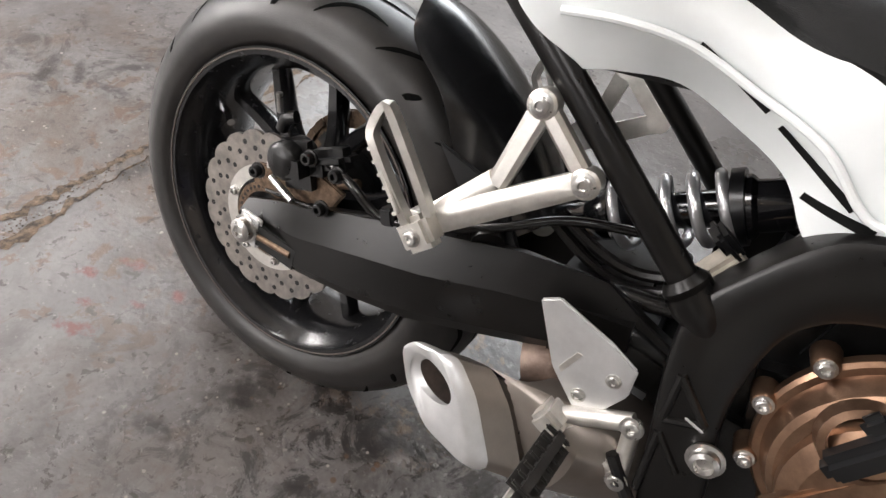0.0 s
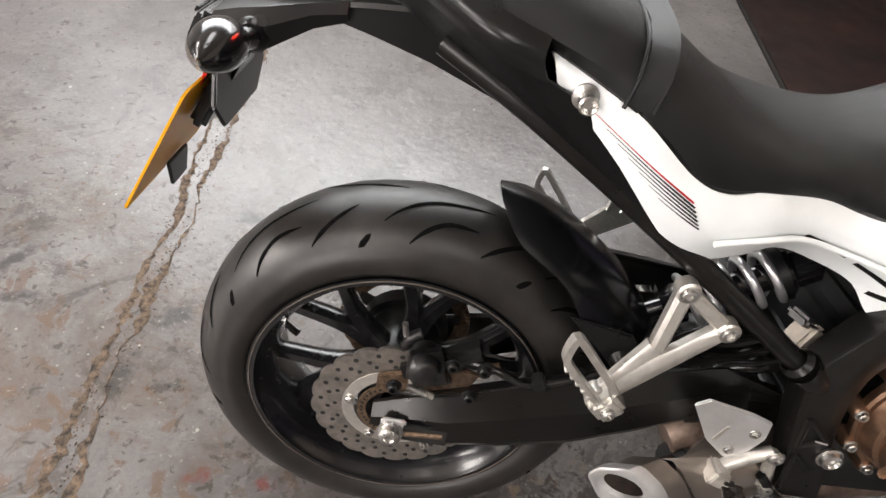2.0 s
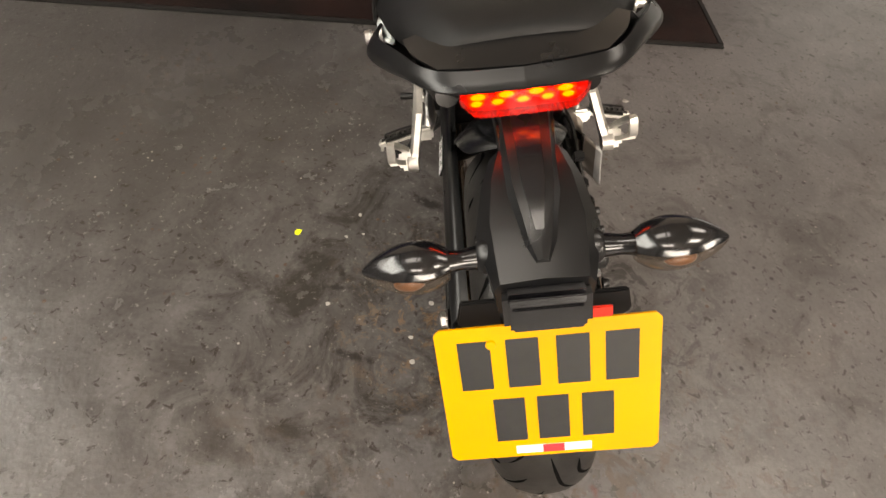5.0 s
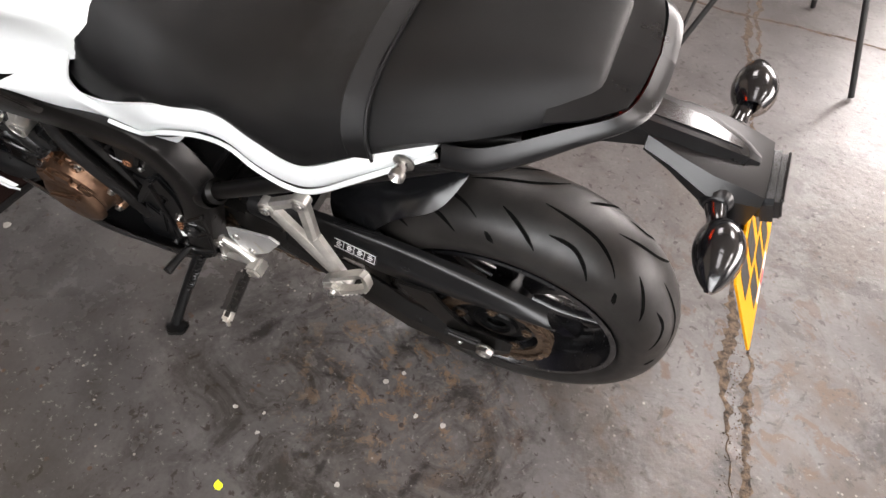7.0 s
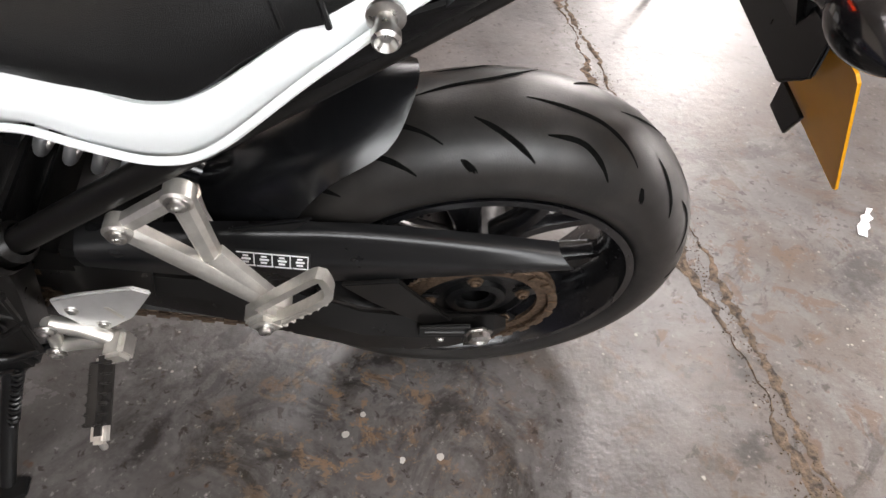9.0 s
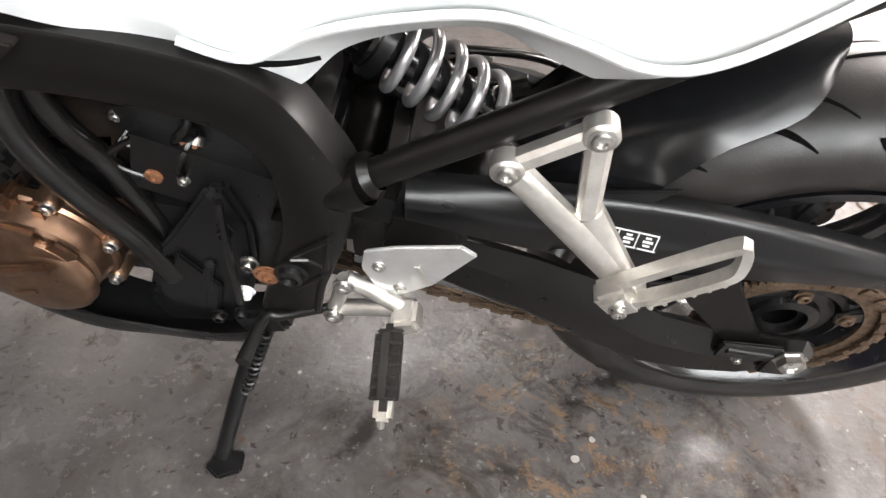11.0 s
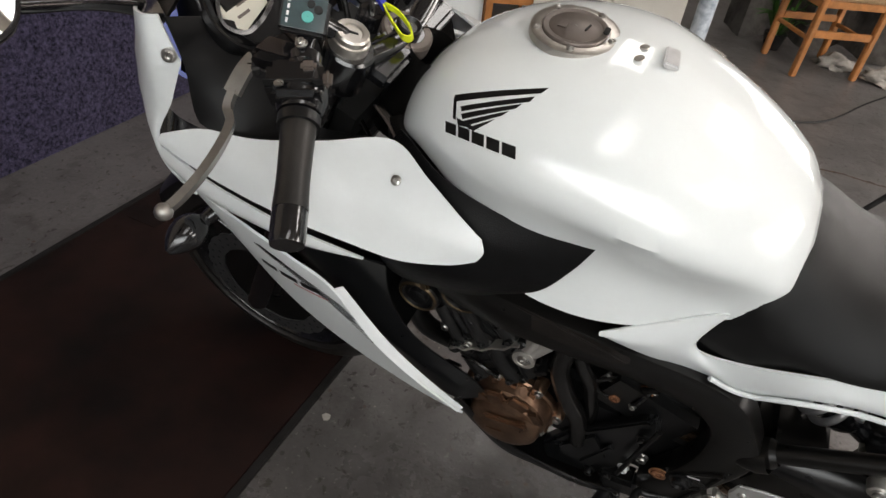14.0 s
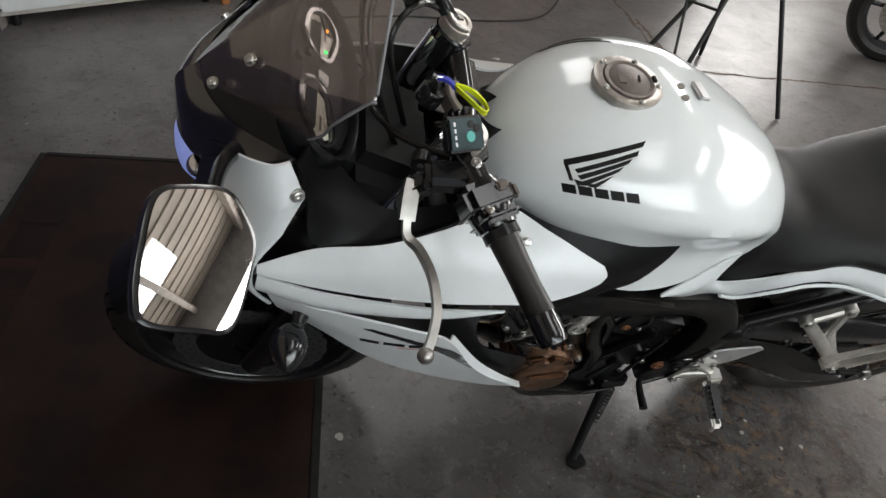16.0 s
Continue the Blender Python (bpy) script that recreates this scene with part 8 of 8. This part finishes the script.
for k in range(2):
    part("set_button", block(0.012, 0.014, 0.006, Matrix.Translation(on_dash(0.030 + 0.018 * k, -0.018 + 0.022 * k, 0.008)) @ pose(0, 0, 0, 0, -52, 0), 0.002), M_BLACK, clu)
HOOD = [(0.060, -0.115), (0.076, -0.06), (0.080, 0), (0.076, 0.06), (0.060, 0.115), (0.014, 0.142), (-0.034, 0.128), (-0.060, 0.070), (-0.062, 0), (-0.060, -0.070), (-0.034, -0.128), (0.014, -0.142)]
hood = [Vector((p.x, p.y, 0)) for p in spline([(x, y, 0) for x, y in HOOD], 60, True)]
part("hood", loft([[on_dash(p.x * k, p.y * k, z) for p in hood] for k, z in ((1.02, -0.045), (1.05, -0.010), (1.06, 0.016), (1.03, 0.022), (0.98, 0.018), (0.94, 0.002))], False), M_BLACK, clu, "black hooded rim round the displays")

# cables round the steering head
for k, pth in enumerate(([(1.17, 0.16, 1.03), (1.23, 0.12, 1.02), (1.26, 0.04, 0.985), (1.24, -0.03, 0.92), (1.18, -0.05, 0.82)], [(1.15, -0.16, 1.02), (1.22, -0.10, 1.10), (1.27, -0.02, 1.09), (1.24, 0.04, 0.96), (1.17, 0.05, 0.82)], [(1.14, -0.15, 1.0), (1.20, -0.08, 1.07), (1.24, -0.03, 1.04), (1.21, 0.0, 0.92)], [(1.20, -0.165, 1.05), (1.25, -0.10, 1.12), (1.28, -0.05, 1.07), (1.26, -0.06, 0.90)])):
    part("cable", tube(pth, 0.0045 - 0.0005 * (k % 2), 8, 36), M_HOSE, bike, "black control cable")

# white fairing
uf = upanel([
    [(1.405, 0.214, 0.862), (1.330, 0.205, 0.890), (1.240, 0.205, 0.905), (1.150, 0.182, 0.918), (1.074, 0.142, 0.918), (1.010, 0.172, 0.905), (0.955, 0.198, 0.888), (0.922, 0.208, 0.873)],
    [(1.405, 0.222, 0.858), (1.330, 0.228, 0.868), (1.240, 0.236, 0.876), (1.150, 0.226, 0.884), (1.080, 0.208, 0.884), (1.015, 0.218, 0.872), (0.955, 0.222, 0.864), (0.915, 0.217, 0.861)],
    [(1.405, 0.223, 0.852), (1.330, 0.238, 0.846), (1.240, 0.250, 0.842), (1.150, 0.255, 0.838), (1.080, 0.253, 0.834), (1.015, 0.248, 0.830), (0.955, 0.234, 0.837), (0.922, 0.223, 0.848)],
], 44, 12, 0.004)
ufs = both("upper_fairing", uf, M_WHITE2, bike, "white upper side fairing")
bl = upanel([
    [(1.405, 0.222, 0.847), (1.330, 0.240, 0.838), (1.240, 0.253, 0.832), (1.150, 0.258, 0.824), (1.061, 0.254, 0.816)],
    [(1.410, 0.226, 0.822), (1.330, 0.246, 0.812), (1.240, 0.258, 0.808), (1.150, 0.262, 0.808), (1.061, 0.255, 0.814)],
    [(1.412, 0.214, 0.795), (1.330, 0.236, 0.786), (1.240, 0.248, 0.788), (1.150, 0.256, 0.796), (1.061, 0.253, 0.812)],
], 30, 10, 0.004)
both("fairing_blade", bl, M_WHITE2, bike, "white pointed fairing blade")
lw = upanel([
    [(1.400, 0.212, 0.790), (1.335, 0.232, 0.778), (1.260, 0.246, 0.768), (1.185, 0.254, 0.748), (1.124, 0.253, 0.712), (1.066, 0.250, 0.604), (1.003, 0.239, 0.518), (0.936, 0.224, 0.444)],
    [(1.395, 0.210, 0.765), (1.330, 0.228, 0.735), (1.258, 0.240, 0.700), (1.185, 0.246, 0.668), (1.122, 0.248, 0.640), (1.062, 0.242, 0.560), (0.998, 0.233, 0.500), (0.934, 0.222, 0.440)],
    [(1.390, 0.200, 0.722), (1.325, 0.214, 0.672), (1.255, 0.222, 0.598), (1.190, 0.226, 0.550), (1.125, 0.227, 0.513), (1.060, 0.226, 0.481), (0.995, 0.224, 0.455), (0.931, 0.217, 0.429)],
], 44, 12, 0.004)
lws = both("lower_fairing", lw, M_WHITE2, bike, "white swept lower fairing panel")
both("fairing_edge", upanel([
    [(1.124, 0.253, 0.712), (1.066, 0.250, 0.604), (1.003, 0.239, 0.518), (0.936, 0.224, 0.444)],
    [(1.115, 0.238, 0.706), (1.056, 0.233, 0.600), (0.995, 0.222, 0.512), (0.932, 0.210, 0.438)],
], 24, 4, 0.003), M_WHITE2, bike, "white inner edge of the lower fairing")
for s, pn in ((1, lws[0]), (-1, lws[1])):
    for a, b, w in (((1.262, 0.687), (1.232, 0.685), 0.013), ((1.225, 0.685), (1.192, 0.685), 0.013), ((1.185, 0.685), (1.150, 0.688), 0.013)):
        dd = decal(pn, a, b, w, w, s, 6)
        if dd:
            part("model_bar", dd, M_INK, pn, "plain black bar in place of a model badge")
    dd = decal(pn, (1.202, 0.671), (1.138, 0.675), 0.003, 0.003, s, 8)
    if dd:
        part("red_line", dd, M_RED, pn)
    HATCH = [(1.2512, 0.7379), (1.2140, 0.7215), (1.1681, 0.6995), (1.1252, 0.6742), (1.0958, 0.6430), (1.0477, 0.5900), (1.0020, 0.5300), (0.9700, 0.4900)]
    for k in range(64):
        f = k / 63 * (len(HATCH) - 1)
        i = min(int(f), len(HATCH) - 2)
        c = Vector(HATCH[i]).lerp(Vector(HATCH[i + 1]), f - i)
        w = 0.017 * math.sin(math.pi * min(0.92, 0.12 + 0.85 * k / 63)) ** 0.5
        dd = decal(pn, (c.x + w * 0.75, c.y - w * 0.16), (c.x - w * 0.75, c.y + w * 0.16), 0.0022, 0.0026, s, 4)
        if dd:
            part("hatch", dd, M_INK, pn)
nz = upanel([with_mids(r, 2) for r in [
    [(1.356, 0.188, 1.037), (1.342, 0.190, 0.978), (1.372, 0.205, 0.915), (1.408, 0.216, 0.858), (1.412, 0.218, 0.800), (1.395, 0.206, 0.740)],
    [(1.376, 0.193, 1.036), (1.370, 0.210, 0.978), (1.390, 0.213, 0.914), (1.416, 0.219, 0.857), (1.419, 0.218, 0.800), (1.402, 0.206, 0.741)],
    [(1.404, 0.180, 1.030), (1.408, 0.196, 0.972), (1.422, 0.204, 0.910), (1.434, 0.208, 0.855), (1.437, 0.202, 0.800), (1.421, 0.190, 0.745)],
    [(1.430, 0.155, 1.018), (1.444, 0.172, 0.960), (1.454, 0.181, 0.906), (1.459, 0.186, 0.851), (1.461, 0.179, 0.800), (1.447, 0.164, 0.752)],
]], 34, 14, 0.004)
both("headlamp_surround", upanel([
    [(1.428, 0.152, 1.015), (1.442, 0.169, 0.960), (1.451, 0.178, 0.906), (1.456, 0.183, 0.851), (1.458, 0.176, 0.800), (1.445, 0.161, 0.754)],
    [(1.445, 0.138, 1.006), (1.461, 0.152, 0.950), (1.469, 0.159, 0.900), (1.471, 0.162, 0.846), (1.471, 0.152, 0.800), (1.458, 0.135, 0.758)],
    [(1.460, 0.122, 0.996), (1.480, 0.130, 0.940), (1.488, 0.136, 0.890), (1.488, 0.134, 0.840), (1.485, 0.122, 0.800), (1.472, 0.10, 0.765)],
], 26, 10, 0.004), M_GLOSS, bike, "gloss black headlamp surround")
nzs = both("nose_fairing", nz, M_WHITE2, bike, "white nose fairing beside the headlamp")
for s, (uo, no_) in ((1, (ufs[0], nzs[0])), (-1, (ufs[1], nzs[1]))):
    part("fairing_screw", bolt((1.043, 0.190 * s, 0.902), (0, 0.6 * s, 0.8), 0.0048, 0.002), M_STEEL, uo)
    part("fairing_screw", bolt((1.350, 0.197 * s, 0.990), (-0.5, 0.85 * s, 0.2), 0.007, 0.005), M_STEEL, no_)

# headlamp, black nose, screen
hl = part("headlamp", half_loft([(1.42, [(0, 0.955), (0.06, 0.952), (0.100, 0.94), (0.120, 0.90), (0.08, 0.845), (0, 0.825)]), (1.472, [(0, 0.948), (0.055, 0.945), (0.098, 0.932), (0.112, 0.895), (0.075, 0.845), (0, 0.825)]), (1.512, [(0, 0.932), (0.045, 0.928), (0.072, 0.912), (0.078, 0.885), (0.05, 0.850), (0, 0.835)]), (1.526, [(0, 0.915), (0.030, 0.920), (0.045, 0.905), (0.048, 0.885), (0.03, 0.865), (0, 0.855)])], 14), M_HLAMP, bike, "blue-tinted clear headlamp")
for s in (1, -1):
    part("lamp_bowl", ball((1.484, 0.098 * s, 0.922), 0.016, 0.020, 0.012, None, 20, 12), M_CHROME, hl, "bright reflector bowl in the lamp")
both("nose_cover", upanel([
    [(1.352, 0.180, 1.036), (1.420, 0.130, 1.030), (1.466, 0.060, 1.012), (1.485, 0.0, 1.008)],
    [(1.400, 0.180, 1.025), (1.448, 0.122, 1.004), (1.498, 0.060, 0.990), (1.517, 0.0, 0.985)],
    [(1.468, 0.128, 0.975), (1.488, 0.102, 0.948), (1.514, 0.055, 0.940), (1.526, 0.0, 0.938)],
], 18, 8, 0.004), M_GLOSS, bike, "gloss black nose cover over the headlamp")
both("dash_top", upanel([
    [(1.352, 0.183, 1.030), (1.372, 0.140, 1.030), (1.388, 0.070, 1.044), (1.388, 0.0, 1.050)],
    [(1.400, 0.170, 1.016), (1.415, 0.130, 1.018), (1.436, 0.070, 1.024), (1.442, 0.0, 1.028)],
    [(1.420, 0.148, 1.004), (1.448, 0.118, 1.000), (1.482, 0.060, 0.998), (1.498, 0.0, 0.998)],
], 18, 8, 0.004), M_BLACKT, bike, "black dash top under the screen")
# added dark blocks that stand in for the shaded depth of the cockpit
part("cockpit_filler", block(0.15, 0.22, 0.14, pose(1.255, 0, 0.865, 0, -24, 0), 0.03), M_DARK, bike)
part("dash_filler", block(0.10, 0.26, 0.16, pose(1.385, 0, 0.945, 0, -25, 0), 0.03), M_DARK, bike)
scr = []
for y, k in ((0.0, 0.0), (0.05, 0.28), (0.10, 0.55), (0.15, 0.80), (0.188, 1.0)):
    scr.append([(1.505 - 0.14 * k ** 2, y * 0.62, 0.990 + 0.004 * k), (1.455 - 0.13 * k ** 2, y * 0.80, 1.040 + 0.002 * k), (1.385 - 0.075 * k ** 2, y * 0.93, 1.100 - 0.012 * k ** 2), (1.300 - 0.025 * k, y, 1.158 - 0.022 * k ** 2), (1.240 + 0.028 * k, y * 1.0, 1.196 - 0.060 * k ** 2)])
ws = both("windscreen", upanel(scr, 22, 14, 0.003), M_SCREEN, bike, "lightly smoked clear windscreen")
for s in (1, -1):
    for p in ((1.456, 0.063, 1.032), (1.408, 0.066, 1.074)):
        part("screen_bolt", bolt((p[0], p[1] * s, p[2]), (0.55, 0.35 * s, 0.75), 0.006, 0.005), M_STEEL, ws[0 if s > 0 else 1])

# the bright edge lines of the screen, added as light grey tubes
M_SCREDGE = mat("pale_rim_highlight", (0.20, 0.20, 0.21), 0.14, 0, 0.1, 30, 0, spec=0.6)
for s in (1, -1):
    rim = [(1.240 + 0.028 * k, 0.188 * k * s, 1.197 - 0.060 * k ** 2) for k in (0.0, 0.28, 0.55, 0.80, 0.97)]
    part("screen_edge", tube(rim, 0.0019, 8, 40), M_SCREDGE, ws[0 if s > 0 else 1], "pale line standing for the highlight on the screen's edge")
    side = [(1.268, 0.188 * s, 1.135), (1.275, 0.188 * s, 1.134), (1.310, 0.175 * s, 1.088), (1.325, 0.150 * s, 1.042), (1.365, 0.117 * s, 0.994)]
    part("screen_edge", tube(side, 0.0019, 8, 40), M_SCREDGE, ws[0 if s > 0 else 1], "pale line standing for the highlight on the screen's edge")

# black inner cowls: beside the dash, under the tank nose, behind the lower fairing
both("dash_cowl", upanel([
    [(1.350, 0.185, 1.035), (1.340, 0.130, 1.010), (1.330, 0.100, 0.990)],
    [(1.342, 0.187, 0.975), (1.320, 0.150, 0.955), (1.300, 0.115, 0.945)],
    [(1.330, 0.200, 0.890), (1.270, 0.180, 0.885), (1.240, 0.130, 0.885)],
    [(1.230, 0.204, 0.902), (1.190, 0.170, 0.885), (1.180, 0.120, 0.875)],
    [(1.150, 0.180, 0.915), (1.120, 0.140, 0.890), (1.110, 0.100, 0.870)],
], 12, 20, 0.004), M_BLACKT, bike, "ribbed black inner fairing panel")
both("knee_cowl", upanel([
    [(1.095, 0.085, 0.885), (1.067, 0.110, 0.897), (0.990, 0.158, 0.895), (0.890, 0.178, 0.888), (0.797, 0.174, 0.884)],
    [(1.120, 0.120, 0.840), (1.060, 0.180, 0.845), (0.980, 0.205, 0.852), (0.890, 0.200, 0.850), (0.815, 0.186, 0.850)],
    [(1.120, 0.160, 0.790), (1.050, 0.215, 0.790), (0.970, 0.222, 0.795), (0.900, 0.208, 0.798), (0.848, 0.194, 0.800)],
    [(1.110, 0.165, 0.730), (1.050, 0.205, 0.738), (0.985, 0.208, 0.745), (0.930, 0.200, 0.750), (0.900, 0.185, 0.752)],
], 30, 18, 0.004), M_BLACKT, bike, "textured black knee cowl below the tank")
both("radiator_cowl", upanel([
    [(1.330, 0.200, 0.770), (1.200, 0.228, 0.765), (1.110, 0.212, 0.750), (1.062, 0.205, 0.745)],
    [(1.250, 0.190, 0.690), (1.170, 0.215, 0.680), (1.105, 0.207, 0.652), (1.064, 0.198, 0.655)],
    [(1.180, 0.190, 0.580), (1.110, 0.205, 0.570), (1.060, 0.202, 0.552), (1.028, 0.190, 0.558)],
    [(1.060, 0.195, 0.490), (1.010, 0.200, 0.490), (0.965, 0.195, 0.480), (0.935, 0.180, 0.490)],
    [(1.000, 0.195, 0.450), (0.970, 0.198, 0.438), (0.940, 0.188, 0.425), (0.905, 0.165, 0.425)],
], 16, 20, 0.004), M_BLACK, bike, "black plastic radiator cowl")


for s in (1, -1):
    trim = part("tank_trim", ribbon([(1.156, 0.040 * s, 0.874), (1.125, 0.056 * s, 0.862), (1.095, 0.078 * s, 0.842)], 0.022, 0.004, (0.3, 0.5 * s, 0.5), 12), M_BLACKT, bike, "ribbed rubber trim beside the tank nose")
    for k in range(3):
        o = Vector((-0.002, 0.004 * s, 0.002)) + Vector((0.3, 0.5 * s, 0.5)).normalized() * (0.007 * (k - 1))
        part("rib", tube([tuple(Vector(q) + o) for q in ((1.152, 0.042 * s, 0.873), (1.125, 0.056 * s, 0.862), (1.099, 0.075 * s, 0.845))], 0.0022, 8, 14), M_CAP, trim, "pale worn rib")


# mirrors
def mirror(s):
    st = part("mirror", tube([(1.420, 0.135 * s, 1.000), (1.428, 0.20 * s, 1.040), (1.420, 0.330 * s, 1.098)], [0.012, 0.0075, 0.0085], 12), M_GLOSS, bike, "black rear-view mirror on a stalk")
    c = Vector((1.418, 0.375, 1.118))
    nrm = Vector((-0.66, 0.20, 0.72)).normalized()
    side = Vector((0, 1, 0.0)) - nrm * nrm.y
    side = (side - nrm * side.dot(nrm)).normalized()
    upv = nrm.cross(side)
    if upv.z < 0:
        upv = -upv
    o = [(-0.041, 0.049), (-0.061, 0.026), (-0.075, -0.006), (-0.067, -0.026), (-0.044, -0.046), (-0.015, -0.050), (0.040, -0.046), (0.053, -0.014), (0.060, 0.026), (0.045, 0.038), (0.010, 0.046)]
    def P(a, b, h):
        v = c + side * a + upv * b + nrm * h
        return Vector((v.x, v.y * s, v.z))
    fine = [(p.x, p.y) for p in spline([(a, b, 0) for a, b in o], 72, True)]
    part("housing", loft([[P(a * 0.45, b * 0.45, -0.040) for a, b in fine], [P(a * 0.85, b * 0.85, -0.026) for a, b in fine], [P(a * 1.03, b * 1.04, -0.006) for a, b in fine], [P(a * 1.03, b * 1.04, 0.002) for a, b in fine], [P(a * 0.97, b * 0.96, 0.003) for a, b in fine]]), M_GLOSS, st)
    def bulge(k):
        return [P(a * 0.965 * k, b * 0.955 * k, 0.0058 - 0.45 * k * k * (a * a + b * b)) for a, b in fine]
    bm = loft([bulge(1 - 0.05 * k) for k in range(19)])
    part("mirror_glass", bm, M_MIRROR, st)


mirror(1)
mirror(-1)
for s in (1, -1):
    indicator((1.350, 0.215 * s, 0.735), (1.366, 0.272 * s, 0.727), 0.310 * s, s, "black front indicator on a short stalk", bike, 1)
